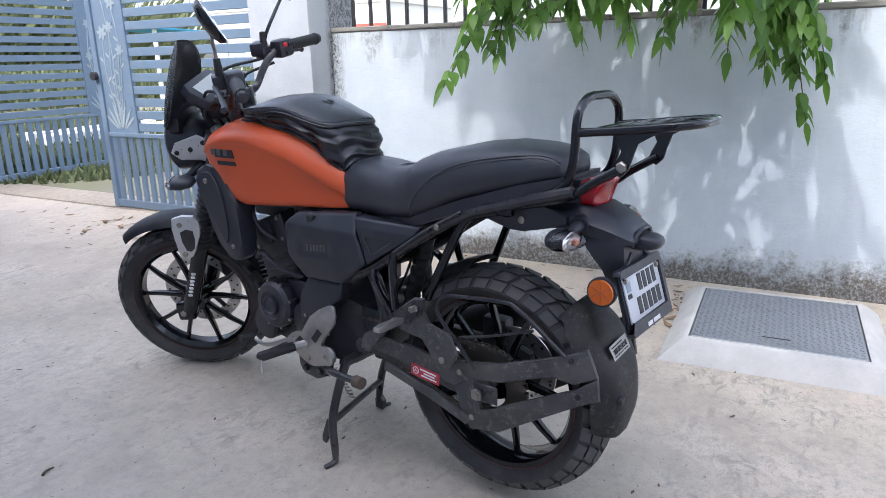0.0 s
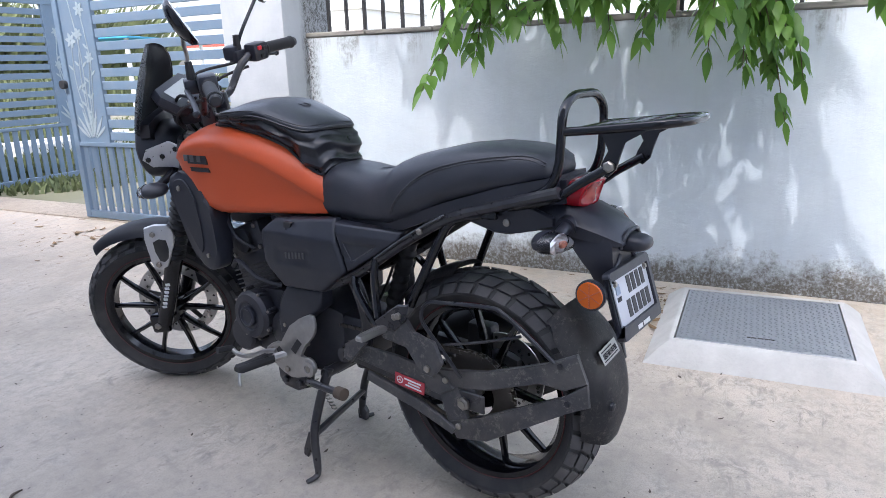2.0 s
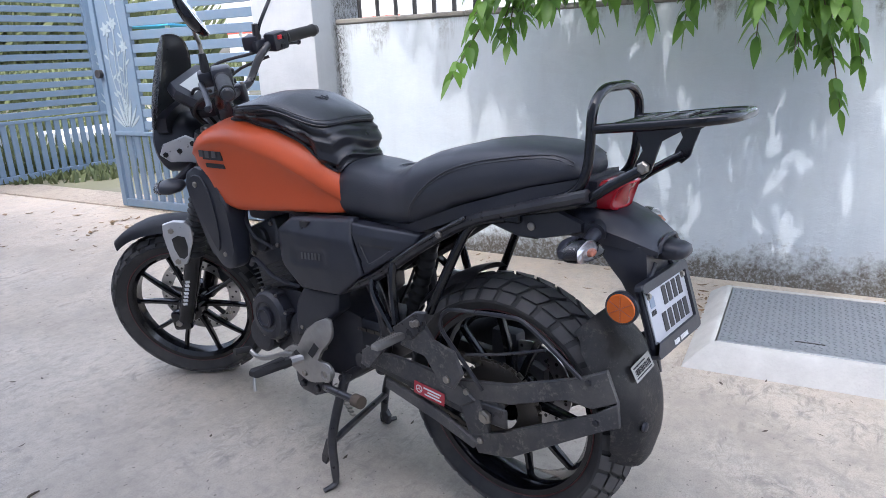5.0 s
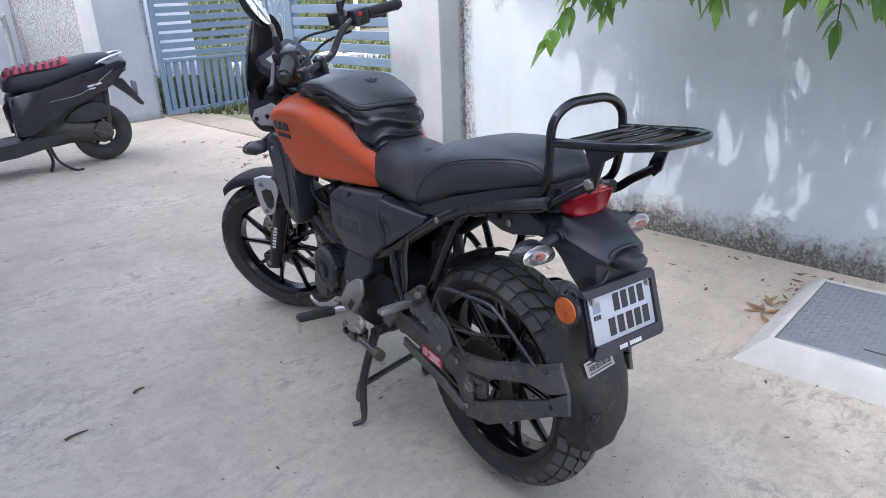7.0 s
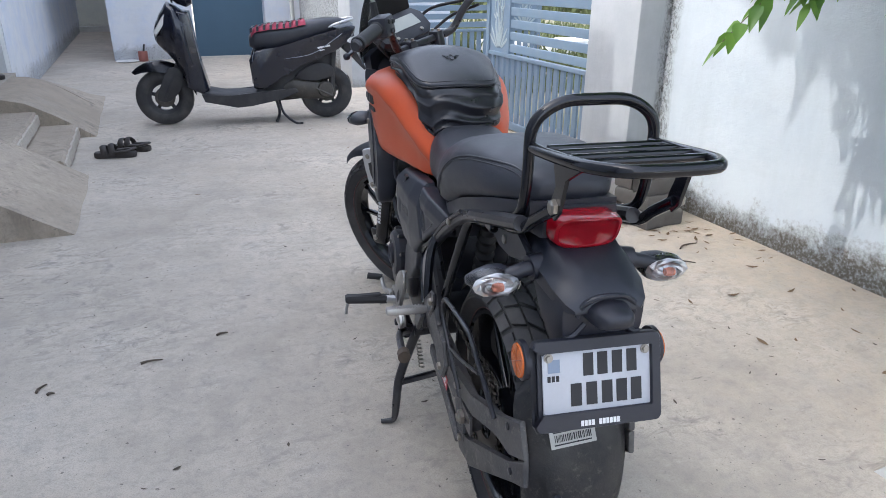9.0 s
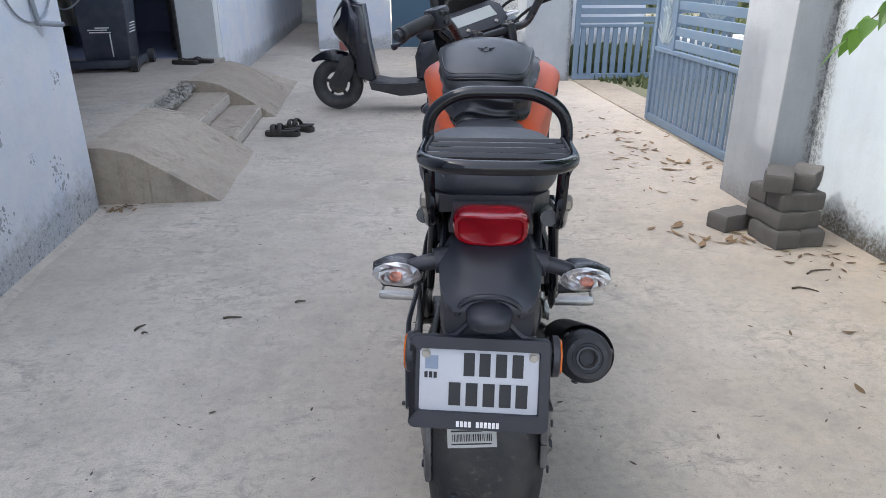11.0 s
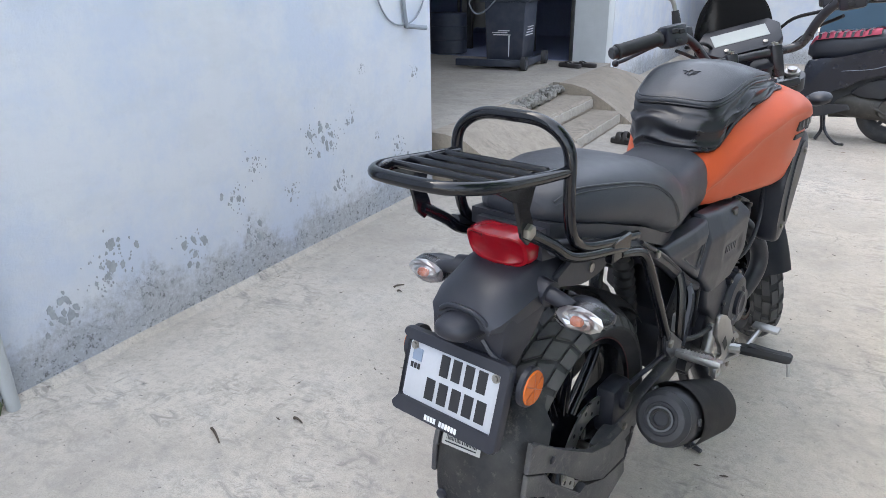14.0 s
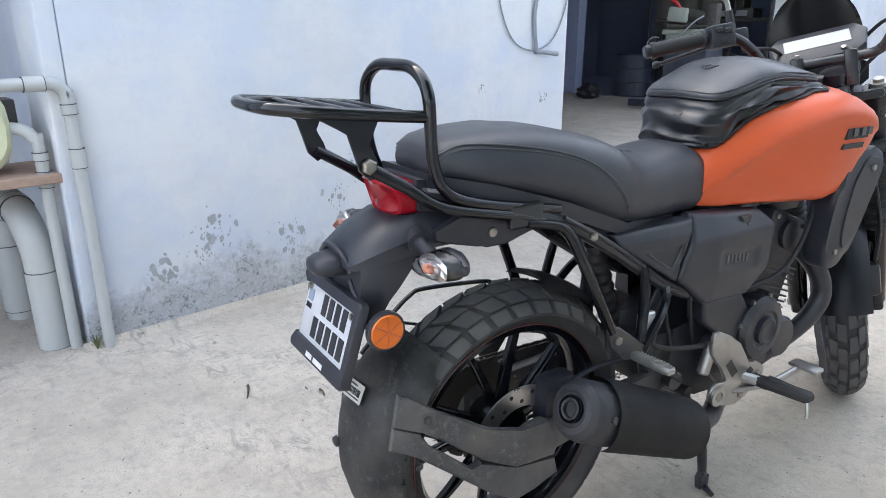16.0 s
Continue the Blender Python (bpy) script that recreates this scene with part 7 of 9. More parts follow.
bike("stand_lug", plated([(0.470, 0.048), (0.455, 0.044), (0.432, 0.085), (0.430, 0.125), (0.446, 0.120), (0.466, 0.068)], -0.181, -0.171, 0.002, 1), FRAME_BLACK, "", cs)
bike("stand_foot", plated([(0.535, 0.036), (0.512, 0.050), (0.500, 0.035), (0.505, 0.006), (0.535, 0.006)], 0.094, 0.112, 0.003, 1), FRAME_BLACK, "", cs)
bike("stand_spring", tubed([(-0.112 + 0.0065 * math.cos(k * 1.2), 0.47 - 0.06 * k / 48 + 0.0065 * math.sin(k * 1.2), 0.235 - 0.07 * k / 48) for k in range(49)], 0.0018, 5, 2), STEEL, "", cs)
ss = bike("side_stand", tubed([(-0.135, 0.478, 0.238), (-0.165, 0.437, 0.258), (-0.172, 0.387, 0.262), (-0.176, 0.330, 0.264)], [0.012, 0.010, 0.0095, 0.0095], 10, 2), FRAME_BLACK, "black side stand folded up against the engine")
bike("lever_pad", tubed([(-0.174, 0.332, 0.263), (-0.176, 0.306, 0.264)], 0.0155, 14, 1), TWIG, "brown rubber stop", ss)
bike("stand_bracket", plated([(0.578, 0.262), (0.575, 0.232), (0.556, 0.212), (0.505, 0.208), (0.470, 0.225), (0.462, 0.262)], -0.152, -0.120, 0.008, 2), FRAME_BLACK, "", ss)
for y, z in ((0.545, 0.235), (0.49, 0.236)):
    bike("bolt", bolt(bmesh.new(), (-0.152, y, z), 0.011, 0.009, -1), FRAME_BLACK, "", ss)

# -- front end, built straight and turned about the steering axis --
def fork_pt(z, off=0.0):
    """y on the fork line at height z."""
    return FA[0] - 0.018 - (z - FA[1]) * math.tan(RAKE) + off


def fbike(name, bm, mat, label="", parent=None, angle=35.0):
    return bike(name, turned(bm), mat, label, parent, angle)


def lbike(name, bm, mat, label="", parent=None, angle=35.0):
    return bike(name, turned_low(bm), mat, label, parent, angle)


fork = fbike("fork", boxed((-0.100, fork_pt(0.86) - 0.045, 0.838), (0.100, fork_pt(0.86) + 0.025, 0.862), 0.010, 2), FRAME_BLACK, "black telescopic front fork")
fbike("lower_yoke", boxed((-0.125, fork_pt(0.72) - 0.055, 0.705), (0.125, fork_pt(0.72) + 0.035, 0.738), 0.012, 2), FRAME_BLACK, "", fork)
fbike("steering_stem", tubed([(0, fork_pt(0.92) - 0.045, 0.92), (0, fork_pt(0.70) - 0.045, 0.70)], 0.03, 14, 1), FRAME_BLACK, "", fork)
for s in (-1, 1):
    x = s * 0.097
    lbike("stanchion", tubed([(x, fork_pt(0.870), 0.870), (x, fork_pt(0.56), 0.56)], 0.021, 14, 1), FRAME_BLACK, "", fork)
    lbike("yoke_lug", tubed([(x, fork_pt(0.832), 0.832), (x, fork_pt(0.868), 0.868)], 0.033, 18, 1), FRAME_BLACK, "", fork)
    lbike("fork_cap", tubed([(x, fork_pt(0.871), 0.871), (x, fork_pt(0.880), 0.880), (x, fork_pt(0.8805), 0.8805), (x, fork_pt(0.888), 0.888)], [0.020, 0.020, 0.012, 0.012], 16, 1), ALLOY, "bare alloy fork cap", fork)
    bm = bmesh.new()
    n = 13
    prof = []
    d = Vector((0, -math.sin(RAKE), math.cos(RAKE)))
    p0 = Vector((x, fork_pt(0.50), 0.50))
    for k in range(n * 2 + 1):
        prof.append((k * 0.0088, 0.033 if k % 2 else 0.026))
    b = lathed(prof, (0, 0, 0), 22)
    b.transform(Matrix.Translation(p0) @ d.to_track_quat("X", "Y").to_matrix().to_4x4())
    lbike("gaiter", b, GRIP_RUBBER, "ribbed rubber gaiter", fork)
    lbike("slider", tubed([(x, fork_pt(0.51), 0.51), (x, fork_pt(0.38), 0.38), (x, fork_pt(0.27) + 0.004, 0.27)], 0.026, 14, 2), GLOSS_BLACK, "", fork)
    lbike("axle_clamp", boxed((x - 0.02, FA[0] - 0.035, FA[1] - 0.03), (x + 0.02, FA[0] + 0.025, FA[1] + 0.035), 0.01, 2), GLOSS_BLACK, "", fork)
    bm = bmesh.new()
    bolt(bm, (x + s * 0.02, FA[0], FA[1]), 0.011, 0.008, s)
    lbike("axle_nut", bm, STEEL, "", fork)
    lbike("fender_bracket", plated(round_outline([(fork_pt(0.56) + 0.075, 0.618), (fork_pt(0.56) + 0.005, 0.622), (fork_pt(0.56) - 0.012, 0.585), (fork_pt(0.52) - 0.004, 0.53), (fork_pt(0.48) + 0.005, 0.485), (fork_pt(0.48) + 0.045, 0.482), (fork_pt(0.52) + 0.065, 0.545)], 2), s * 0.118, s * 0.134, 0.004, 2), SILVER, "silver fork brace plate", fork)
    lbike("bracket_slot", plated(round_outline([(fork_pt(0.54) + 0.050, 0.572), (fork_pt(0.54) + 0.008, 0.575), (fork_pt(0.52) + 0.008, 0.515), (fork_pt(0.52) + 0.036, 0.508)], 2), s * 0.1175, s * 0.1345), GRILL_BLACK, "", fork)
    for y, z in ((fork_pt(0.56) + 0.052, 0.598), (fork_pt(0.48) + 0.028, 0.496)):
        lbike("bolt", bolt(bmesh.new(), (s * 0.134, y, z), 0.009, 0.006, s), STEEL, "", fork)
    for k in range(7):
        z = 0.335 + 0.013 * k
        lbike("badge_mark", boxed((x + s * 0.0255, fork_pt(z) - 0.006, z), (x + s * 0.0265, fork_pt(z) + 0.008, z + 0.009)), PALE_PRINT, "", fork)
fcal = lbike("front_caliper", boxed((0.05, FA[0] - 0.135, 0.31), (0.10, FA[0] - 0.085, 0.40), 0.012, 2), ENGINE_BLACK, "black front brake caliper")
lbike("front_hose", tubed([(0.09, FA[0] - 0.11, 0.40), (0.10, FA[0] - 0.16, 0.52), (0.08, FA[0] - 0.22, 0.68), (0.05, fork_pt(0.85) + 0.05, 0.85)], 0.005, 8), BLACK_PLASTIC, "", fcal)

# mudguard
rings = []
for k in range(22):
    f = k / 21
    a = radians(54 + 117 * f)
    R = 0.318 + 0.008 * math.sin(math.pi * f)
    hw = 0.066 * (0.62 + 0.38 * min(1, f * 5)) * (1 - 0.12 * max(0, f - 0.6) / 0.4)
    ring = []
    for j in range(11):
        t = -1 + j / 5
        r = R - 0.030 * abs(t) ** 2.6
        ring.append((hw * t, FA[0] + r * math.cos(a), FA[1] + r * math.sin(a)))
    rings.append(ring)
bm = loft(bmesh.new(), rings, False, False)
bmesh.ops.solidify(bm, geom=bm.faces[:], thickness=0.004)
ff = lbike("front_mudguard", bm, DARK_PANEL, "matte black front mudguard", angle=50)

# headlamp, brackets, screen, dash
HC = (1.148, 0.826)
hl = fbike("headlamp", lathed([(-0.095, 0.03), (-0.085, 0.055), (-0.05, 0.08), (0.0, 0.088), (0.03, 0.088), (0.038, 0.082)], (0, 0, 0), 36, pose(0, *HC, 0, 0, 90)), BLACK_PLASTIC, "round black headlamp shell")
fbike("headlamp_lens", lathed([(0.034, 0.082), (0.044, 0.07), (0.052, 0.04), (0.054, 0.001)], (0, 0, 0), 36, pose(0, *HC, 0, 0, 90)), CLEAR_LENS, "", hl)
for s in (-1, 1):
    fbike("lamp_bracket", plated([(1.165, 0.825), (1.145, 0.855), (1.07, 0.875), (1.03, 0.85), (1.02, 0.79), (1.05, 0.785), (1.08, 0.80), (1.14, 0.80)], s * 0.096, s * 0.104, 0.003, 1), SILVER, "silver headlamp bracket", hl)
    for y, z in ((1.145, 0.825), (1.10, 0.832), (1.055, 0.85), (1.048, 0.802)):
        fbike("bolt", bolt(bmesh.new(), (s * 0.104, y, z), 0.008, 0.005, s), GLOSS_BLACK, "", hl)
    ind = fbike("front_indicator", tubed([(s * 0.085, 1.09, 0.775), (s * 0.13, 1.103, 0.768), (s * 0.17, 1.112, 0.765)], [0.013, 0.011], 10, 2), BLACK_PLASTIC, "front turn signal on a rubber stalk")
    rings = []
    for q, f in ((-0.045, 0.15), (-0.034, 0.7), (-0.005, 1.0), (0.015, 0.95), (0.024, 0.75)):
        rings.append([(s * (0.190 + 0.036 * f * math.cos(2 * math.pi * k / 14)), 1.115 + q, 0.764 + 0.020 * f * math.sin(2 * math.pi * k / 14)) for k in range(14)])
    fbike("indicator_shell", loft(bmesh.new(), rings), BLACK_PLASTIC, "", ind, 60)
    fbike("indicator_lens", loft(bmesh.new(), [[(s * (0.190 + 0.032 * f * math.cos(2 * math.pi * k / 14)), 1.115 + q, 0.764 + 0.018 * f * math.sin(2 * math.pi * k / 14)) for k in range(14)] for q, f in ((0.0245, 1.0), (0.036, 0.85), (0.044, 0.4))]), CLEAR_LENS, "", ind, 60)
rings = []
for k in range(29):
    f = 1 - (1 - k / 28) ** 2.2
    z = 0.885 + 0.235 * f
    y = 1.180 - 0.09 * f - 0.02 * f * f
    hw = 0.108 * math.sqrt(max(0.002, 1 - (max(0, f - 0.35) / 0.651) ** 2.2)) * (0.75 + 0.25 * math.sin(math.pi / 2 * min(1, f * 2.5)))
    rings.append([(hw * t, y - 0.055 * t * t * (hw / 0.1), z) for t in [-1 + j / 10 for j in range(21)]])
bm = loft(bmesh.new(), rings, False, False)
bmesh.ops.solidify(bm, geom=bm.faces[:], thickness=0.004)
bm.transform(Matrix.Translation((-0.022, 0.012, 0.012)))
scr = fbike("windscreen", bm, SMOKED, "smoked black fly screen", angle=60)
fbike("screen_mount", loft(bmesh.new(), [[(-w, y, z), (w, y, z), (w, y - 0.03, z), (-w, y - 0.03, z)] for w, y, z in ((0.05, 1.15, 0.86), (0.088, 1.155, 0.885), (0.092, 1.145, 0.925), (0.07, 1.13, 0.94))]), BLACK_PLASTIC, "", scr)
DM = Matrix.Translation((-0.020, 1.022, 0.982)) @ Matrix.Rotation(radians(40), 4, "X")
hexa = [(-0.098, -0.028), (-0.072, -0.050), (0.072, -0.050), (0.098, -0.028), (0.108, 0.028), (0.086, 0.056), (-0.086, 0.056), (-0.108, 0.028)]
bm = loft(bmesh.new(), [[(x * f, y * f, z) for x, y in hexa] for f, z in ((0.55, -0.045), (0.92, -0.022), (1.0, -0.012), (1.0, 0.004), (0.975, 0.010), (0.90, 0.0115))])
bm.transform(DM)
dash = fbike("instrument_panel", bm, BLACK_PLASTIC, "black instrument panel with a pale display")
fbike("display", boxed((-0.074, -0.010, 0.0118), (0.070, 0.034, 0.0128), 0.0006, 1, DM), LCD, "pale grey display", dash)
for x in (-0.05, 0.05):
    b = lathed([(0, 0.006), (0.004, 0.006), (0.005, 0.001)], (0, 0, 0), 12)
    b.transform(DM @ Matrix.Translation((x, -0.033, 0.012)) @ Matrix.Rotation(radians(-90), 4, "Y"))
    fbike("dash_button", b, STEEL, "", dash)
fbike("dash_stay", boxed((-0.06, 0.98, 0.90), (0.06, 1.06, 0.965), 0.015, 2), BLACK_PLASTIC, "", dash)

BAR_SET = Matrix.Translation((-0.024, 0.002, -0.001)) @ Matrix.Translation((0.02, 0.93, 0.95)) @ Matrix.Rotation(radians(3), 4, "Y") @ Matrix.Translation((-0.02, -0.93, -0.95))


def bbike(name, bm, mat, label="", parent=None, angle=35.0):
    bm.transform(BAR_SET @ TURN_FORK @ Matrix.Translation((0, 0, -0.028)))
    return bike(name, bm, mat, label, parent, angle)


def mbike(name, bm, mat, label="", parent=None, angle=35.0):
    bm.transform(BAR_SET @ TURN_FORK)
    return bike(name, bm, mat, label, parent, angle)


# handlebar
BY, BZ = 0.925, 0.972
bars = bbike("handlebar", tubed([(-0.30, 0.802, 1.066), (-0.235, 0.832, 1.070), (-0.185, 0.860, 1.062), (-0.15, 0.886, 1.03), (-0.115, 0.912, 0.978), (-0.07, BY, BZ - 0.003), (0, BY, BZ - 0.003), (0.07, BY, BZ - 0.003), (0.115, 0.912, 0.978), (0.15, 0.886, 1.03), (0.185, 0.860, 1.062), (0.235, 0.832, 1.070), (0.30, 0.802, 1.066)], 0.0115, 12, 5), FRAME_BLACK, "black tubular handlebar locked to the left", angle=60)
for s in (-1, 1):
    bbike("bar_clamp", boxed((s * 0.055 - 0.014, BY - 0.02, 0.905), (s * 0.055 + 0.014, BY + 0.02, BZ + 0.016), 0.006, 2), FRAME_BLACK, "", bars)
    for dy in (-0.013, 0.013):
        bbike("clamp_bolt", lathed([(0, 0.0055), (0.006, 0.0055), (0.006, 0.0005)], (0, 0, 0), 8, pose(s * 0.055, BY + dy, BZ + 0.015, 0, -90, 0)), STEEL, "", bars)
    d0, d1 = Vector((s * 0.245, 0.826, 1.070)), Vector((s * 0.366, 0.766, 1.064))
    e = (d1 - d0).normalized()
    q = Matrix.Translation(d0) @ e.to_track_quat("X", "Z").to_matrix().to_4x4()
    b = lathed([(0, 0.019), (0.003, 0.0205)] + [(0.008 + 0.0072 * k, 0.0180 if k % 2 else 0.0170) for k in range(16)] + [(0.125, 0.0195), (0.129, 0.018), (0.129, 0.008)], (0, 0, 0), 20, q)
    bbike("grip", b, GRIP_RUBBER, "ribbed black rubber grip", bars, 25)
    bbike("bar_end", lathed([(0.128, 0.0155), (0.140, 0.015), (0.144, 0.011), (0.144, 0.001)], (0, 0, 0), 18, q), FRAME_BLACK, "", bars)
    swm = Matrix.Translation((s * 0.212, 0.842, 1.070)) @ Matrix.Rotation(radians(-26 * s), 4, "Z")
    bbike("switch_housing", boxed((-0.030, -0.026, -0.028), (0.030, 0.022, 0.026), 0.009, 2, swm), BLACK_PLASTIC, "", bars)
    for k, (dx, dz) in enumerate(((-0.010, 0.012), (0.010, 0.008), (-0.002, -0.014))):
        bbike("switch_button", boxed((dx - 0.008, -0.032, dz - 0.006), (dx + 0.008, -0.025, dz + 0.006), 0.002, 1, swm), SWITCH_RED if (s > 0 and k == 0) else GRIP_RUBBER, "", bars)
    bbike("lever_perch", boxed((-0.02, -0.005, -0.018), (0.03, 0.035, 0.020), 0.007, 2, Matrix.Translation((s * 0.178, 0.880, 1.062)) @ Matrix.Rotation(radians(-25 * s), 4, "Z")), BLACK_PLASTIC, "", bars)
    bbike("lever", tubed([(s * 0.170, 0.910, 1.058), (s * 0.21, 0.900, 1.056), (s * 0.27, 0.866, 1.048), (s * 0.335, 0.832, 1.036), (s * 0.355, 0.826, 1.034)], 0.0070, 8, 4, False, 0.7), BLACK_PLASTIC, "", bars)
    bbike("lever_ball", lathed([(-0.009, 0.002), (-0.006, 0.0075), (0.0, 0.009), (0.006, 0.0075), (0.009, 0.002)], (s * 0.359, 0.824, 1.033), 12), BLACK_PLASTIC, "", bars)
    if s > 0:
        bbike("brake_reservoir", boxed((0.165, 0.885, 1.055), (0.220, 0.930, 1.095), 0.006, 2), BLACK_PLASTIC, "square brake fluid reservoir", bars)
    stem = [(-0.188, 0.890, 1.05), (-0.190, 0.886, 1.112), (-0.203, 0.880, 1.132), (-0.25, 0.860, 1.152), (-0.305, 0.832, 1.178)] if s < 0 else [(0.188, 0.890, 1.05), (0.198, 0.878, 1.09), (0.245, 0.850, 1.15), (0.312, 0.82, 1.215)]
    mir = mbike("mirror", tubed(stem, 0.0056, 8, 4), ALLOY if s < 0 else GLOSS_BLACK, "round rear-view mirror on a slim stem")
    mbike("mirror_boot", tubed([(s * 0.188, 0.890, 1.045), (s * 0.189, 0.887, 1.098)], [0.013, 0.009], 10, 1), GRIP_RUBBER, "", mir)
    tiltm = Matrix.Rotation(radians(-90 + (24 if s < 0 else 4)), 4, "Z") @ Matrix.Rotation(radians(-24 if s < 0 else -6), 4, "Y")
    mmx = Matrix.Translation((-0.338, 0.812, 1.212) if s < 0 else (0.345, 0.832, 1.222)) @ tiltm
    mbike("mirror_shell", lathed([(0.004, 0.056), (0.0, 0.058), (-0.012, 0.052), (-0.022, 0.03), (-0.025, 0.001)], (0, 0, 0), 30, mmx), GLOSS_BLACK, "", mir, 60)
    mbike("mirror_glass", lathed([(0.0042, 0.0545), (0.0050, 0.052), (0.0055, 0.001)], (0, 0, 0), 30, mmx), MIRROR, "", mir)
for k, pts in enumerate(([(-0.20, 0.87, 1.0), (-0.15, 0.95, 0.97), (-0.07, 1.01, 0.91), (-0.03, 0.96, 0.82)], [(0.20, 0.87, 1.0), (0.16, 0.97, 0.97), (0.08, 1.02, 0.90), (0.03, 0.96, 0.80)], [(0.17, 0.90, 1.02), (0.12, 1.02, 1.0), (0.06, 1.05, 0.92), (0.08, 1.0, 0.78)], [(-0.17, 0.90, 1.0), (-0.10, 0.98, 0.99), (-0.05, 1.02, 0.92), (0.0, 1.0, 0.84)])):
    mbike("control_cable", tubed(pts, 0.0045, 8, 5), GRIP_RUBBER, "", bars)
bike("ignition_lock", lathed([(0, 0.02), (0.012, 0.02), (0.014, 0.014), (0.014, 0.001)], (0, 0, 0), 18, TURN_FORK @ pose(0, 0.905, 0.866, 0, -90, 0)), BLACK_PLASTIC, "", fork)

# ---- parked scooter: x to its right, y ahead from the rear axle ----
def scooter():
    root = thing("scooter", "dusty blue-black scooter with a red seat cover", "scooter", (0.815, 4.99, 0.0), 84.0)
    add_part = lambda n, bm, m, l="", p=None, a=35.0: part(n, bm, m, p or root, l, a)
    R, F = (0.0, 0.215), (1.258, 0.215)
    for name, c in (("rear_wheel", R), ("front_wheel", F)):
        w = add_part(name, lathed([(-0.03, 0.125), (-0.034, 0.132), (-0.02, 0.11), (0.02, 0.11), (0.034, 0.132), (0.03, 0.125), (0.02, 0.1), (-0.02, 0.1), (-0.03, 0.125)], (0, *c), 40), SCOOTER_PLASTIC, "small scooter wheel")
        add_part("tyre", lathed([(-0.032, 0.128), (-0.045, 0.15), (-0.044, 0.185), (-0.03, 0.208), (0.0, 0.215), (0.03, 0.208), (0.044, 0.185), (0.045, 0.15), (0.032, 0.128), (-0.032, 0.128)], (0, *c), 44), RUBBER, "", w)
        add_part("hub", lathed([(-0.035, 0.03), (-0.03, 0.075), (0.03, 0.075), (0.035, 0.03)], (0, *c), 24), DIRTY_METAL, "", w)
        for k in range(5):
            a = 2 * math.pi * k / 5
            add_part("spoke", boxed((-0.012, -0.014, 0.05), (0.012, 0.014, 0.112), 0.004, 1, Matrix.Translation((0, *c)) @ Matrix.Rotation(a, 4, "X")), SCOOTER_PLASTIC, "", w)
    ff = []
    for k in range(11):
        a = radians(40 + 104 * k / 10)
        r = 0.285 - 0.035 * k / 10
        skirt = 0.085 * math.sin(math.pi * (k + 1.5) / 13)
        ff.append([(0.072 * t * min(1.0, 0.35 + 0.25 * k), F[0] + (r - skirt * abs(t) ** 3) * math.cos(a), F[1] + 0.012 + (r - skirt * abs(t) ** 3) * math.sin(a)) for t in (-1, -0.8, -0.4, 0, 0.4, 0.8, 1)])
    bm = loft(bmesh.new(), ff, False, False)
    bmesh.ops.solidify(bm, geom=bm.faces[:], thickness=0.004)
    add_part("front_mudguard", bm, SCOOTER_PAINT, "grey painted mudguard", None, 50)
    for s in (-1, 1):
        add_part("fork_leg", tubed([(s * 0.06, F[0], F[1]), (s * 0.06, F[0] - 0.06, 0.33), (s * 0.05, F[0] - 0.12, 0.46)], 0.02, 10), SCOOTER_PLASTIC)
        add_part("fork_cover", plated(round_outline([(1.31, 0.21), (1.22, 0.19), (1.12, 0.30), (1.11, 0.42), (1.20, 0.44), (1.27, 0.32)], 3), s * 0.05, s * 0.075, 0.006, 2), SCOOTER_PLASTIC)
    def body(rows, name, mat, label, angle=60.0):
        rings, n = [], len(rows)
        for i in range((n - 1) * 4 + 1):
            k, f = min(i // 4, n - 2), (i - 4 * min(i // 4, n - 2)) / 4
            g = f * f * (3 - 2 * f)
            y = rows[k][0] + (rows[k + 1][0] - rows[k][0]) * f
            z0, z1, w0, w1 = [a + (b - a) * (0.5 * f + 0.5 * g) for a, b in zip(rows[k][1:], rows[k + 1][1:])]
            ring = []
            for j in range(20):
                a = 2 * math.pi * (j + 0.5) / 20
                h = 0.5 - 0.5 * math.copysign(abs(math.cos(a)) ** 0.7, math.cos(a))
                w = w0 + (w1 - w0) * min(1.0, h * 2)
                ring.append((w * math.copysign(abs(math.sin(a)) ** 0.5, math.sin(a)), y, z0 + (z1 - z0) * h))
            rings.append(ring)
        return add_part(name, loft(bmesh.new(), rings), mat, label, None, angle)
    # apron, nose and handlebar cowl
    apron = body([(1.02, 0.22, 0.62, 0.12, 0.17), (1.06, 0.30, 0.86, 0.15, 0.19), (1.12, 0.42, 0.90, 0.14, 0.18), (1.16, 0.50, 0.92, 0.11, 0.14), (1.21, 0.56, 0.85, 0.08, 0.11), (1.255, 0.61, 0.77, 0.05, 0.07), (1.27, 0.64, 0.73, 0.03, 0.04), (1.276, 0.665, 0.70, 0.010, 0.014)], "front_apron", SCOOTER_PAINT, "grey painted front apron")
    add_part("leg_shield", plated([(1.10, 0.86), (1.01, 0.85), (0.965, 0.50), (0.915, 0.28), (0.96, 0.24), (1.08, 0.30)], -0.165, 0.165, 0.03, 3), SCOOTER_PAINT, "inner leg shield")
    for s in (-1, 1):
        add_part("apron_lamp", plated([(1.268, 0.715), (1.20, 0.815), (1.13, 0.885), (1.14, 0.84), (1.19, 0.765), (1.255, 0.675)], s * 0.06, s * 0.118, 0.004, 1), CHROME, "silvery lamp strip", apron)
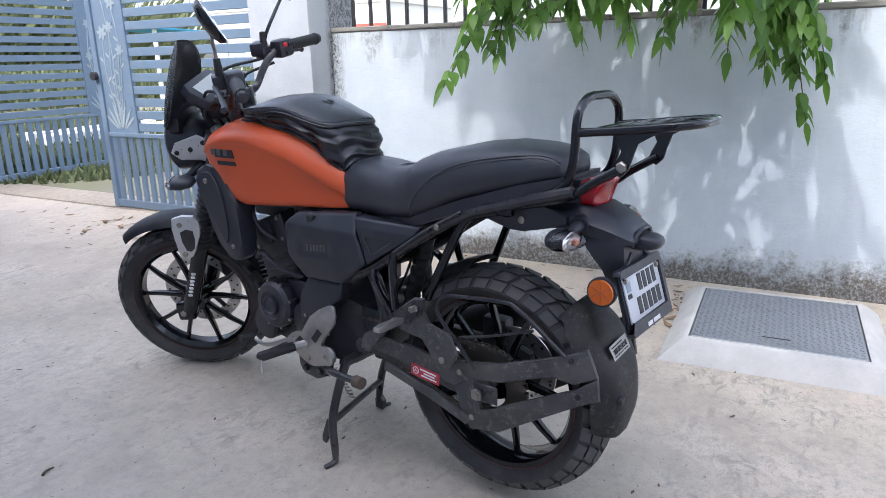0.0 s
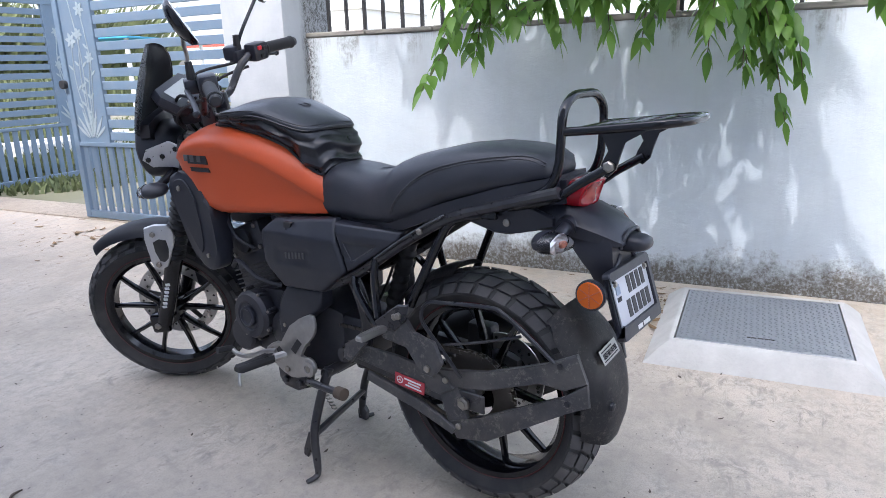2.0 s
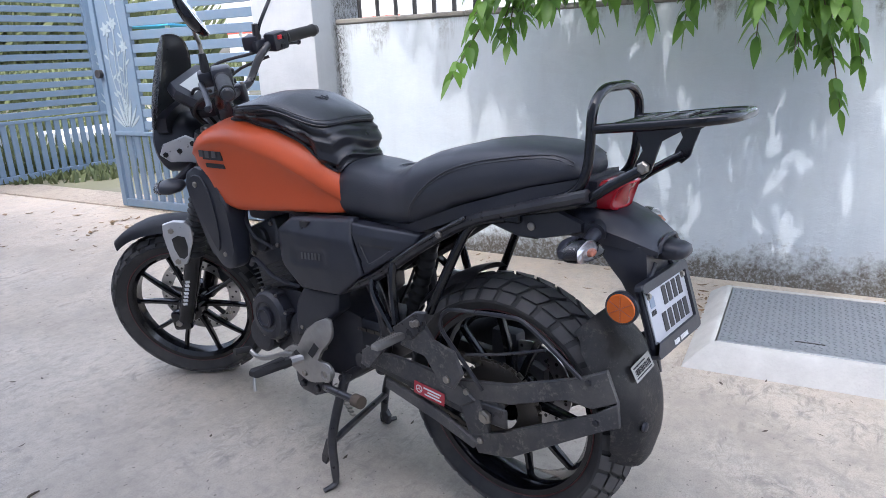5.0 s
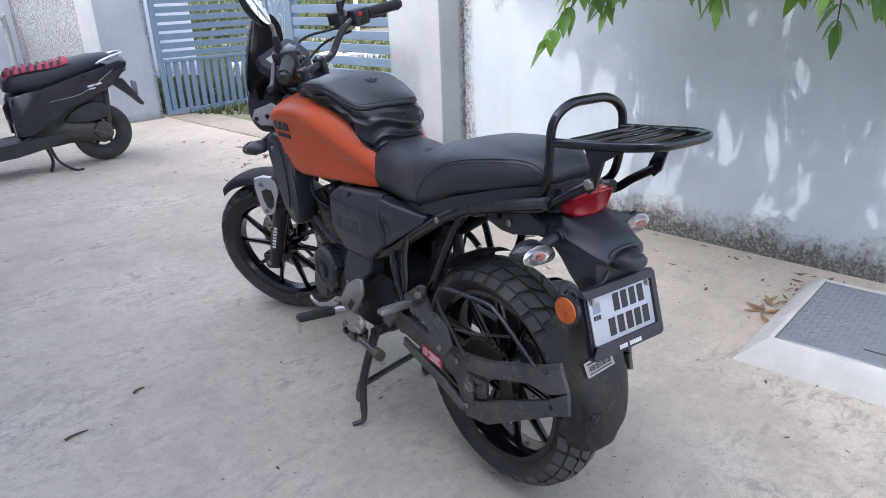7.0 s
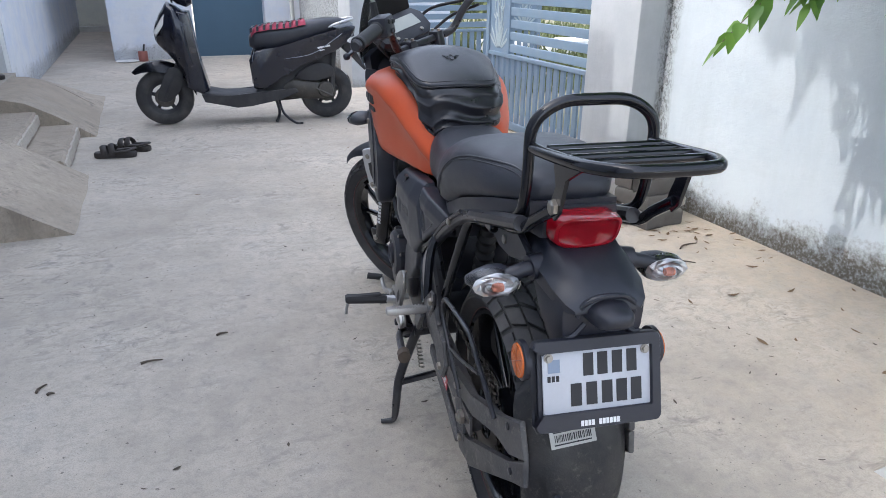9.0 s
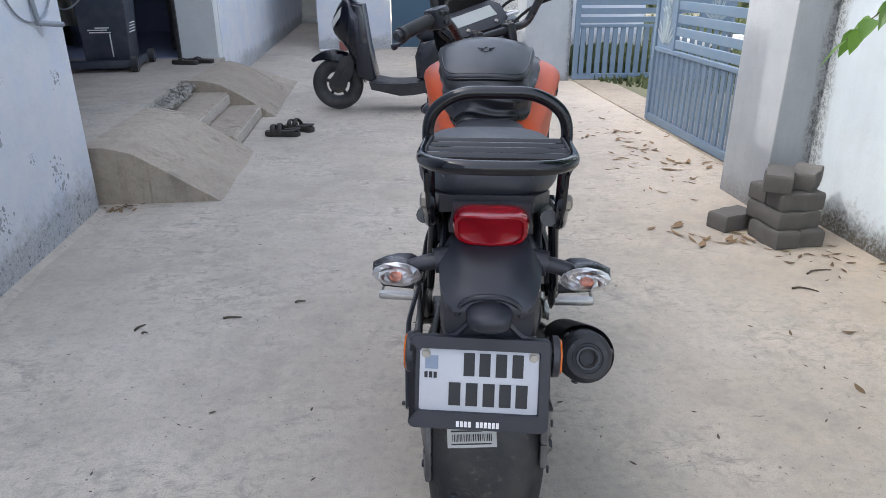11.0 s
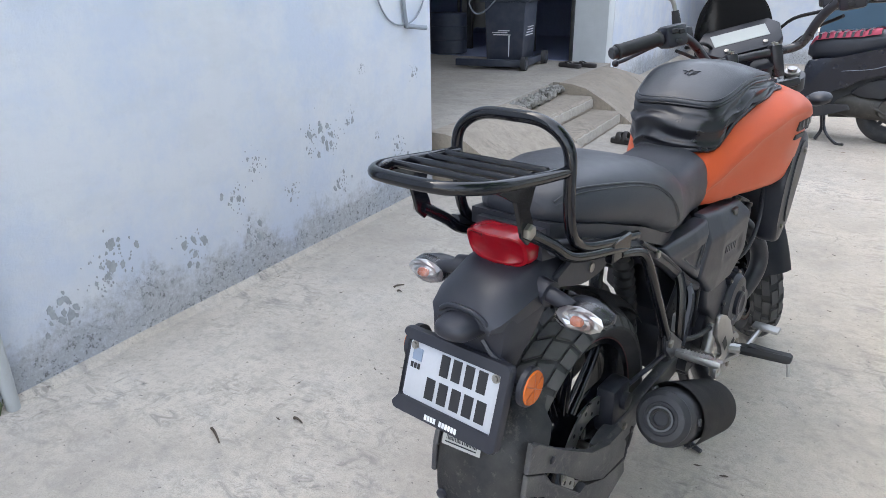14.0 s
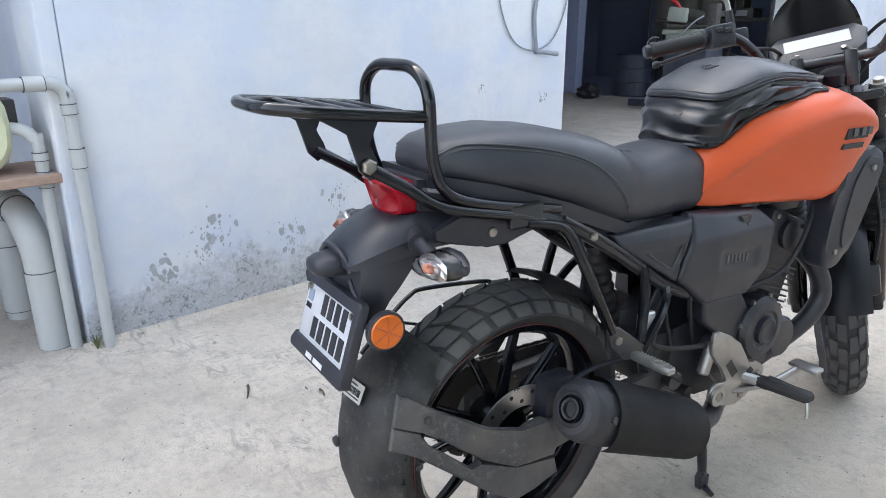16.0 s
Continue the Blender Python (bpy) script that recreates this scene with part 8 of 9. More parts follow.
    cowl = body([(0.98, 0.90, 0.98, 0.05, 0.07), (1.02, 0.88, 1.03, 0.07, 0.11), (1.08, 0.90, 1.02, 0.06, 0.10), (1.12, 0.93, 0.98, 0.03, 0.06)], "handlebar_cowl", SCOOTER_PAINT, "grey handlebar cowl")
    add_part("headlamp", lathed([(0, 0.05), (0.012, 0.045), (0.018, 0.001)], (0, 0, 0), 20, pose(0, 1.115, 0.955, 0, 0, 90)), CLEAR_LENS, "", cowl)
    for s in (-1, 1):
        add_part("grip", tubed([(s * 0.09, 1.02, 0.97), (s * 0.22, 0.98, 0.985), (s * 0.33, 0.93, 0.975)], 0.017, 10), GRIP_RUBBER, "", cowl)
        add_part("brake_lever", tubed([(s * 0.14, 1.05, 0.975), (s * 0.24, 1.03, 0.97), (s * 0.32, 0.98, 0.965)], 0.006, 8), SILVER, "", cowl)
        mr = add_part("mirror", tubed([(s * 0.13, 1.0, 0.99), (s * 0.17, 1.0, 1.10), (s * 0.22, 1.0, 1.17)], 0.006, 8), GLOSS_BLACK, "black scooter mirror")
        add_part("mirror_head", lathed([(-0.02, 0.02), (-0.012, 0.05), (0.0, 0.055), (0.004, 0.05), (0.004, 0.001)], (0, 0, 0), 20, pose(s * 0.26, 1.0, 1.19, 0, 0, -90)), GLOSS_BLACK, "", mr)
    # floorboard and rear body
    body([(0.97, 0.21, 0.285, 0.14, 0.16), (0.80, 0.19, 0.25, 0.15, 0.17), (0.60, 0.19, 0.25, 0.15, 0.17), (0.50, 0.20, 0.30, 0.13, 0.15)], "floorboard", SCOOTER_PLASTIC, "scuffed black floorboard")
    for s in (-1, 1):
        add_part("side_skirt", plated([(0.98, 0.25), (0.96, 0.19), (0.72, 0.138), (0.62, 0.145), (0.40, 0.185), (0.24, 0.24), (0.26, 0.275), (0.50, 0.255), (0.75, 0.235)], s * 0.15, s * 0.175, 0.006, 1), SCOOTER_PLASTIC, "dusty side skirt")
        add_part("side_body", plated(round_outline([(0.585, 0.28), (0.575, 0.46), (0.56, 0.56), (0.38, 0.59), (0.15, 0.655), (-0.10, 0.72), (-0.215, 0.745), (-0.228, 0.705), (-0.14, 0.61), (-0.03, 0.53), (0.14, 0.47), (0.30, 0.41), (0.42, 0.32), (0.48, 0.285)], 2), s * 0.085, s * 0.165, 0.02, 3), SCOOTER_PAINT, "grey painted side panel", None, 50)
        add_part("inner_cover", plated(round_outline([(0.57, 0.25), (0.30, 0.25), (0.06, 0.31), (-0.03, 0.44), (-0.02, 0.56), (0.2, 0.56), (0.5, 0.5)], 2), s * 0.06, s * 0.10, 0.01, 2), SCOOTER_PLASTIC, "black lower side cover")
        lg = add_part("body_mark", plated([(0.075, 0.585), (-0.025, 0.602), (-0.03, 0.590), (0.07, 0.572)], s * 0.1645, s * 0.1658), PALE_PRINT, "small white decal")
        add_part("decal_bar", plated([(0.06, 0.562), (0.02, 0.569), (0.018, 0.562), (0.058, 0.555)], s * 0.1645, s * 0.1658), PALE_PRINT, "", lg)
        add_part("side_trim", tubed([(s * 0.163, 0.34, 0.50), (s * 0.166, 0.12, 0.535), (s * 0.163, -0.06, 0.64), (s * 0.150, -0.19, 0.735)], [0.003, 0.009], 8, 5, False, 0.5), WIRE_GREY, "grey trim line")
        add_part("tail_panel", plated([(-0.05, 0.735), (-0.20, 0.775), (-0.225, 0.755), (-0.20, 0.70), (-0.10, 0.715)], s * 0.085, s * 0.125, 0.008, 2), WIRE_GREY, "grey tail panel")
    body([(0.56, 0.30, 0.56, 0.09, 0.10), (0.30, 0.36, 0.60, 0.10, 0.12), (0.0, 0.48, 0.68, 0.10, 0.12), (-0.18, 0.60, 0.73, 0.08, 0.10)], "under_seat", SCOOTER_PLASTIC, "")
    seat_rows = [(0.585, 0.585, 0.665, 0.06, 0.07), (0.54, 0.56, 0.722, 0.10, 0.11), (0.42, 0.555, 0.742, 0.12, 0.13), (0.28, 0.585, 0.752, 0.12, 0.13), (0.16, 0.62, 0.775, 0.12, 0.13), (0.0, 0.665, 0.797, 0.11, 0.12), (-0.12, 0.71, 0.80, 0.08, 0.10), (-0.17, 0.74, 0.785, 0.04, 0.06)]
    st = body(seat_rows, "seat", SEAT_SKIN, "black seat", 60)
    bm = bmesh.new()
    rings = []
    n = 30
    for k in range(n + 1):
        y = 0.572 - 0.42 * k / n
        z0, z1, w0, w1 = interp([(a, b, c, d, e) for a, b, c, d, e in seat_rows], y)
        h = 0.007 + 0.006 * math.sin(k * 1.9) + 0.003 * math.sin(k * 5.1)
        rings.append([(-w1 * 1.04, y, z1 - 0.024), (-w1 * 0.95, y, z1 - 0.008 + h), (-w1 * 0.4, y, z1 + h + 0.004), (w1 * 0.4, y, z1 + h + 0.004), (w1 * 0.95, y, z1 - 0.008 + h), (w1 * 1.04, y, z1 - 0.024)])
    loft(bm, rings, False, False)
    add_part("seat_cover", bm, RED_COVER, "crumpled red striped cloth", st, 60)
    for k in range(8):
        y = 0.548 - 0.050 * k
        rows = []
        for d in (0.0, 0.006, 0.012, 0.018):
            z0, z1, w0, w1 = interp([(a, b, c, d2, e) for a, b, c, d2, e in seat_rows], y - d)
            rows.append([(u * w1, y - d - 0.03 * u, z1 + dz) for u, dz in ((-1.055, -0.024), (-0.965, 0.010), (-0.4, 0.022), (0.4, 0.022), (0.965, 0.010), (1.055, -0.024))])
        add_part("cover_stripe", loft(bmesh.new(), rows, False, False), BAG_CLOTH, "flat black woven stripe", st)
    add_part("grab_rail", tubed([(-0.10, 0.0, 0.72), (-0.11, -0.14, 0.77), (-0.07, -0.225, 0.79), (0.07, -0.225, 0.79), (0.11, -0.14, 0.77), (0.10, 0.0, 0.72)], 0.012, 10), SILVER, "silver grab rail")
    add_part("tail_lamp", plated([(-0.19, 0.73), (-0.245, 0.735), (-0.235, 0.66), (-0.19, 0.64)], -0.10, 0.10, 0.01, 2), CLEAR_LENS, "pale tail lamp")
    add_part("rear_mudguard", plated([(-0.15, 0.62), (-0.21, 0.60), (-0.335, 0.40), (-0.32, 0.385), (-0.23, 0.48), (-0.14, 0.56)], -0.06, 0.06, 0.006, 1), SCOOTER_PLASTIC, "black rear mudguard")
    add_part("plate", boxed((-0.08, -0.30, 0.47), (0.08, -0.295, 0.57), 0.002, 1, Matrix.Rotation(radians(0), 4, "X")), PLATE_WHITE, "blank white plate")
    en = body([(0.40, 0.20, 0.30, 0.06, 0.09), (0.25, 0.17, 0.36, 0.10, 0.13), (0.08, 0.16, 0.33, 0.10, 0.13), (-0.06, 0.18, 0.28, 0.07, 0.09)], "engine", DIRTY_METAL, "dusty belt-drive engine")
    add_part("air_box", plated(round_outline([(0.26, 0.36), (0.10, 0.46), (-0.03, 0.44), (-0.05, 0.36), (0.06, 0.33), (0.2, 0.33)], 3), -0.13, -0.07, 0.012, 2), SCOOTER_PLASTIC, "", en)
    add_part("case_cap", lathed([(-0.145, 0.055), (-0.13, 0.065), (-0.11, 0.065)], (0, 0.02, 0.25), 24), DIRTY_METAL, "", en)
    add_part("shock", tubed([(-0.1, -0.03, 0.26), (-0.09, -0.06, 0.56)], 0.024, 10), SCOOTER_PLASTIC)
    add_part("kick_lever", tubed([(-0.14, 0.1, 0.26), (-0.16, -0.03, 0.20)], 0.009, 8), DIRTY_METAL, "", en)
    add_part("centre_stand", tubed([(-0.10, 0.42, 0.19), (-0.12, 0.40, 0.08), (-0.14, 0.43, 0.005)], 0.012, 8), FRAME_BLACK, "black stand")
    add_part("side_stand", tubed([(-0.13, 0.40, 0.19), (-0.17, 0.37, 0.08), (-0.23, 0.29, 0.012), (-0.25, 0.23, 0.008)], 0.010, 8), FRAME_BLACK, "lowered side stand")
    add_part("exhaust", tubed([(0.12, 0.40, 0.16), (0.14, 0.15, 0.19), (0.15, -0.22, 0.27)], [0.03, 0.055], 14), DIRTY_METAL, "")


scooter()

# ---- footwear ----
def sandal(at, rz, label, dark=SANDAL, straps=True):
    root = thing("sandal", label, "sandal", at, rz, "sandals on the yard")
    o = round_outline([(0.0, -0.125), (0.032, -0.11), (0.036, -0.03), (0.034, 0.03), (0.045, 0.09), (0.02, 0.132), (-0.025, 0.128), (-0.042, 0.09), (-0.034, 0.02), (-0.034, -0.05), (-0.032, -0.11)], 3)
    part("sole", loft(bmesh.new(), [[(x * f, y * f, z) for x, y in o] for f, z in ((0.95, 0.0), (1.0, 0.006), (1.0, 0.030), (0.95, 0.036))]), dark, root)
    if straps:
        for y, h in ((0.065, 0.075), (0.015, 0.085)):
            part("strap", tubed([(-0.04, y, 0.02), (-0.038, y, 0.055), (0.0, y + 0.01, h), (0.038, y, 0.055), (0.04, y, 0.02)], 0.019, 8, 5, False, 0.4), dark, root)
        part("heel_strap", tubed([(-0.037, 0.0, 0.040), (-0.036, -0.07, 0.046), (0.0, -0.118, 0.056), (0.036, -0.07, 0.046), (0.037, 0.0, 0.040)], 0.016, 8, 5, False, 0.5), dark, root)
    else:
        for s in (-1, 1):
            part("strap", tubed([(0, 0.07, 0.03), (s * 0.02, 0.04, 0.05), (s * 0.036, -0.01, 0.022)], 0.007, 8), dark, root)


sandal((-0.80, 4.14, 0), 78, "black strapped sandal on the concrete")
sandal((-0.70, 4.30, 0), 58, "black strapped sandal beside its pair")
sandal((-1.86, 5.86, 0.298), 70, "dark flat slipper on the porch", SANDAL, False)
sandal((-1.74, 5.95, 0.298), 75, "dark flat slipper on the porch edge", SANDAL, False)

# ---- stacked paver bricks ----
def paver():
    bm = bmesh.new()
    o = [(-0.1, -0.055), (-0.03, -0.055), (-0.02, -0.062), (0.02, -0.062), (0.03, -0.055), (0.1, -0.055), (0.1, 0.055), (0.03, 0.055), (0.02, 0.062), (-0.02, 0.062), (-0.03, 0.055), (-0.1, 0.055)]
    return loft(bm, [[(x * f, y * f, z) for x, y in o] for f, z in ((0.95, 0.0), (0.985, 0.005), (1.0, 0.012), (1.0, 0.062), (0.985, 0.070), (0.93, 0.077))])


first = part("paver_brick", paver(), PAVER)
tagged(first, "grey concrete paver brick in a small stack", "brick", "paver brick stack")
spots = [(1.595, 1.835, 0, 96), (1.725, 1.85, 0, 87), (1.655, 1.825, 0.078, 7), (1.645, 1.945, 0.078, 10), (1.670, 1.84, 0.156, 5), (1.650, 1.96, 0.156, 9), (1.605, 1.885, 0.234, 58), (1.735, 1.905, 0.234, 47), (1.505, 2.035, 0, 22)]
for n, (x, y, z, r) in enumerate(spots):
    m = pose(x, y, z, 0, 0, r)
    if n == 0:
        first.matrix_world = m
    else:
        copy_thing(first, m)

# ---- pipes at the house corner ----
def pipe(name, pts, r, label, mat=PVC, joints=(), steps=4):
    root = part(name, tubed(pts, r, 14, steps), mat)
    tagged(root, label, "pipe", "pipes at the house corner")
    for a, b in joints:
        wide = 1.2 if r < 0.03 else 1.06
        part("coupling", tubed([a, b], r * wide, 18, 1), mat, root)
        d = (Vector(b) - Vector(a)).normalized() * 0.0012
        for e in (Vector(a), Vector(b)):
            part("joint_line", tubed([e - d, e + d], r * wide + 0.0003, 18, 1), GRIME, root, "dark glue line")
    return root


X0 = HX + 0.028
pipe("water_pipe", [(X0, 0.075, 0.0), (X0, 0.075, 0.3), (X0, 0.0685, 0.80), (X0, 0.0665, 0.826), (X0, 0.060, 0.848), (X0, 0.046, 0.862), (X0, 0.022, 0.868), (X0, -0.02, 0.868), (X0, -0.25, 0.868), (X0 - 0.1, -0.6, 0.868)], 0.019, "pale grey plastic water pipe against the wall", PVC, (((X0, 0.0725, 0.61), (X0, 0.0715, 0.67)), ((X0, 0.069, 0.775), (X0, 0.0680, 0.805)), ((X0, 0.012, 0.868), (X0, -0.045, 0.868))), 3)
pipe("water_pipe", [(HX - 0.04, -0.01, 0.0), (HX - 0.04, -0.016, 0.66), (HX - 0.042, -0.019, 0.69), (HX - 0.049, -0.030, 0.714), (HX - 0.064, -0.050, 0.730), (HX - 0.09, -0.08, 0.735), (HX - 0.12, -0.11, 0.735)], 0.019, "thin pale pipe bending into the recess", PVC, (((HX - 0.04, -0.014, 0.55), (HX - 0.04, -0.014, 0.60)), ((HX - 0.04, -0.0155, 0.635), (HX - 0.04, -0.016, 0.66))), 3)
pipe("waste_pipe", [(HX - 0.105, -0.055, 0.0), (HX - 0.105, -0.058, 0.30), (HX - 0.125, -0.068, 0.40), (HX - 0.20, -0.075, 0.455), (HX - 0.44, -0.075, 0.47)], 0.050, "wide grey waste pipe with a bend", PVC, (((HX - 0.105, -0.055, 0.0), (HX - 0.105, -0.057, 0.27)), ((HX - 0.20, -0.075, 0.455), (HX - 0.25, -0.075, 0.459))), 4)
pipe("waste_pipe", [(HX - 0.47, -0.075, 0.0), (HX - 0.47, -0.075, 0.75)], 0.052, "wide grey upright waste pipe", PVC, (((HX - 0.47, -0.075, 0.03), (HX - 0.47, -0.075, 0.28)), ((HX - 0.47, -0.075, 0.38), (HX - 0.47, -0.075, 0.55))), 1)
pipe("thin_pipe", [(HX - 0.05, -0.10, 0.9), (HX - 0.05, -0.10, 2.4)], 0.016, "thin upright pipe above the recess", PVC, (), 1)
pm = thing("water_pump", "cream pump housing on a rusty iron bracket", "pump", (HX - 0.17, -0.185, 0.60))
rings = []
for x, f in ((-0.10, 0.8), (-0.08, 1.0), (0.10, 1.0), (0.12, 0.85)):
    rings.append([(x, 0.11 * f * math.cos(2 * math.pi * k / 20), 0.14 + 0.14 * f * math.copysign(abs(math.sin(2 * math.pi * k / 20)) ** 0.7, math.sin(2 * math.pi * k / 20))) for k in range(20)])
part("housing", loft(bmesh.new(), rings), PUMP_GREEN, pm, "cream enamel housing")
part("bracket_rail", boxed((-0.14, -0.2, -0.035), (0.17, 0.24, -0.005), 0.003, 1), RUSTY, pm, "rusty angle iron")
part("bracket_brace", boxed((0.13, -0.2, -0.02), (0.155, 0.02, 0.0), 0.002, 1, Matrix.Rotation(radians(-32), 4, "X")), RUSTY, pm)
part("terminal_box", boxed((-0.02, 0.085, 0.12), (0.07, 0.14, 0.22), 0.008, 2), GRILL_BLACK, pm)
vl = thing("valve", "blue plastic ball valve low in the recess", "valve", (HX - 0.49, -0.150, 0.29))
part("valve_body", lathed([(-0.06, 0.022), (-0.03, 0.03), (0.03, 0.03), (0.06, 0.022)], (0, 0, 0), 16, pose(0, 0, 0, 0, 90, 0)), PVC_BLUE, vl)
part("valve_handle", boxed((0.028, -0.050, -0.012), (0.045, 0.050, 0.012), 0.005, 1), PVC_BLUE, vl)
part("valve_stem", boxed((0.028, -0.010, -0.075), (0.042, 0.010, -0.013), 0.004, 1), PVC_BLUE, vl)
wd = thing("weed", "small green weed at the foot of the pipes", "plant", (HX + 0.03, 0.035, 0))
for k in range(9):
    a = k * 0.7
    part("blade", loft(bmesh.new(), [[(math.cos(a) * q + 0.006 * w * math.sin(a), math.sin(a) * q - 0.006 * w * math.cos(a), z), (math.cos(a) * q - 0.006 * w * math.sin(a), math.sin(a) * q + 0.006 * w * math.cos(a), z), (math.cos(a) * (q + 0.002), math.sin(a) * (q + 0.002), z + 0.001)] for q, z, w in ((0, 0, 0.4), (0.008, 0.022, 0.8), (0.018, 0.036 + 0.006 * (k % 3), 0.2))]), WEEDS, wd)

# ---- wire loop and crank on the house wall ----
wl2 = thing("wire_loop", "loop of grey wire hung on the wall", "wire", (HX + 0.004, 2.24, 1.15))
part("wire", tubed([(0.004, 0.02 + 0.26 * math.cos(a) * (1 + 0.06 * math.sin(3 * a)), 0.02 + 0.25 * math.sin(a)) for a in [2 * math.pi * k / 18 for k in range(18)]], 0.004, 6, 3, True), WIRE_GREY, wl2)
part("hook", tubed([(0.0, 0.02, 0.27), (0.02, 0.02, 0.27), (0.02, 0.02, 0.29)], 0.004, 6), STEEL, wl2)
ck = thing("shutter_crank", "bent iron crank handle hanging on the wall", "crank", (HX + 0.012, 2.265, 0.915))
part("crank_rod", tubed([(0, 0.0, 0.6), (0, 0.01, 0.30), (0, -0.005, 0.16), (0.004, 0.015, 0.008), (0.01, 0.03, 0.0)], 0.010, 10), WIRE_GREY, ck)
part("crank_grip", tubed([(0.0, 0.01, 0.0), (0.05, 0.13, -0.015)], 0.012, 10, 1), WIRE_GREY, ck)

# ---- things in and before the store ----
def bin_cart():
    root = thing("power_saw", "small metal saw on a dark wheeled steel stand", "machine", (-2.42, 5.67, 0.298), 7)
    rings = []
    for z, w, d in ((0.07, 0.175, 0.20), (0.075, 0.178, 0.203), (0.61, 0.20, 0.218), (0.615, 0.197, 0.215)):
        rings.append([(x * w, y * d, z) for x, y in ((-1, -0.97), (-0.97, -1), (0.97, -1), (1, -0.97), (1, 0.97), (0.97, 1), (-0.97, 1), (-1, 0.97))])
    part("stand_cabinet", loft(bmesh.new(), rings), DARK_BIN, root)
    part("tray", boxed((-0.25, -0.235, 0.616), (0.235, 0.235, 0.636), 0.006, 1), DARK_BIN, root)
    for k, (x0, x1, z) in enumerate(((-0.11, 0.06, 0.315), (-0.12, 0.03, 0.335), (-0.06, 0.05, 0.352), (0.045, 0.052, 0.12))):
        part("scuff", boxed((x0, -0.222 - 0.001 * k, z), (x1, -0.212, z + (0.008 if k < 3 else 0.19)), 0, 1), PALE_PRINT, root, "pale paint scuff")
    for k in range(4):
        part("scuff", boxed((0.180, -0.14 + 0.02 * k, 0.31 + 0.024 * k), (0.197 + 0.001 * k, 0.10, 0.318 + 0.024 * k), 0, 1), PALE_PRINT, root)
    part("trolley_bar", boxed((-0.47, -0.30, 0.030), (0.21, -0.235, 0.095), 0.008, 2), DARK_BIN, root)
    part("trolley_bar", boxed((0.17, -0.234, 0.030), (0.235, 0.39, 0.095), 0.008, 2), DARK_BIN, root)
    part("trolley_bar", boxed((-0.22, -0.234, 0.030), (-0.16, 0.30, 0.075), 0.008, 2), DARK_BIN, root)
    for x, y in ((0.225, -0.285), (0.255, 0.36)):
        w = part("caster", lathed([(-0.02, 0.045), (-0.024, 0.065), (0.024, 0.065), (0.02, 0.045)], (x, y, 0.066), 22), RUBBER, root)
        part("caster_hub", lathed([(0.0, 0.035), (0.026, 0.033), (0.028, 0.001)], (x, y, 0.066), 18), DARK_BIN, w)
    part("saw_base", boxed((-0.21, -0.17, 0.638), (0.20, 0.16, 0.682), 0.006, 2), PALE_MACHINE, root, "pale green cast base")
    part("vise_bed", boxed((-0.27, -0.12, 0.684), (0.17, 0.08, 0.728), 0.01, 2), PALE_MACHINE, root)
    part("vise_jaw", boxed((-0.06, -0.15, 0.729), (0.03, 0.05, 0.775), 0.008, 2), DIRTY_METAL, root)
    part("vise_screw", tubed([(-0.20, -0.14, 0.752), (0.16, -0.14, 0.752)], 0.012, 10, 1), DIRTY_METAL, root)
    part("motor", lathed([(-0.10, 0.04), (-0.09, 0.065), (0.06, 0.065), (0.075, 0.045)], (0.12, 0.02, 0.80), 20), DIRTY_METAL, root)
    part("saw_arm", boxed((-0.10, -0.05, -0.02), (0.18, 0.05, 0.07), 0.012, 2, Matrix.Translation((-0.02, 0.0, 0.83)) @ Matrix.Rotation(radians(12), 4, "Y")), DIRTY_METAL, root)
    part("saw_guard", boxed((-0.33, -0.10, 0.77), (-0.15, -0.02, 0.90), 0.02, 2, Matrix.Rotation(radians(6), 4, "Y")), PALE_MACHINE, root, "pale blade guard")
    part("column", boxed((0.10, -0.06, 0.684), (0.20, 0.06, 0.95), 0.012, 2), DIRTY_METAL, root)
    part("saw_handle", tubed([(-0.10, -0.06, 0.86), (-0.16, -0.08, 0.95), (-0.22, -0.08, 0.98)], 0.014, 10), SWITCH_RED, root)
    part("cable", tubed([(-0.24, -0.24, 0.655), (-0.30, -0.25, 0.655), (-0.345, -0.25, 0.60), (-0.28, -0.25, 0.51), (-0.18, -0.25, 0.54), (-0.06, -0.24, 0.66), (0.05, -0.18, 0.79), (0.10, -0.1, 0.84)], 0.007, 8, 4), WIRE_GREY, root, "grey power cable")


bin_cart()


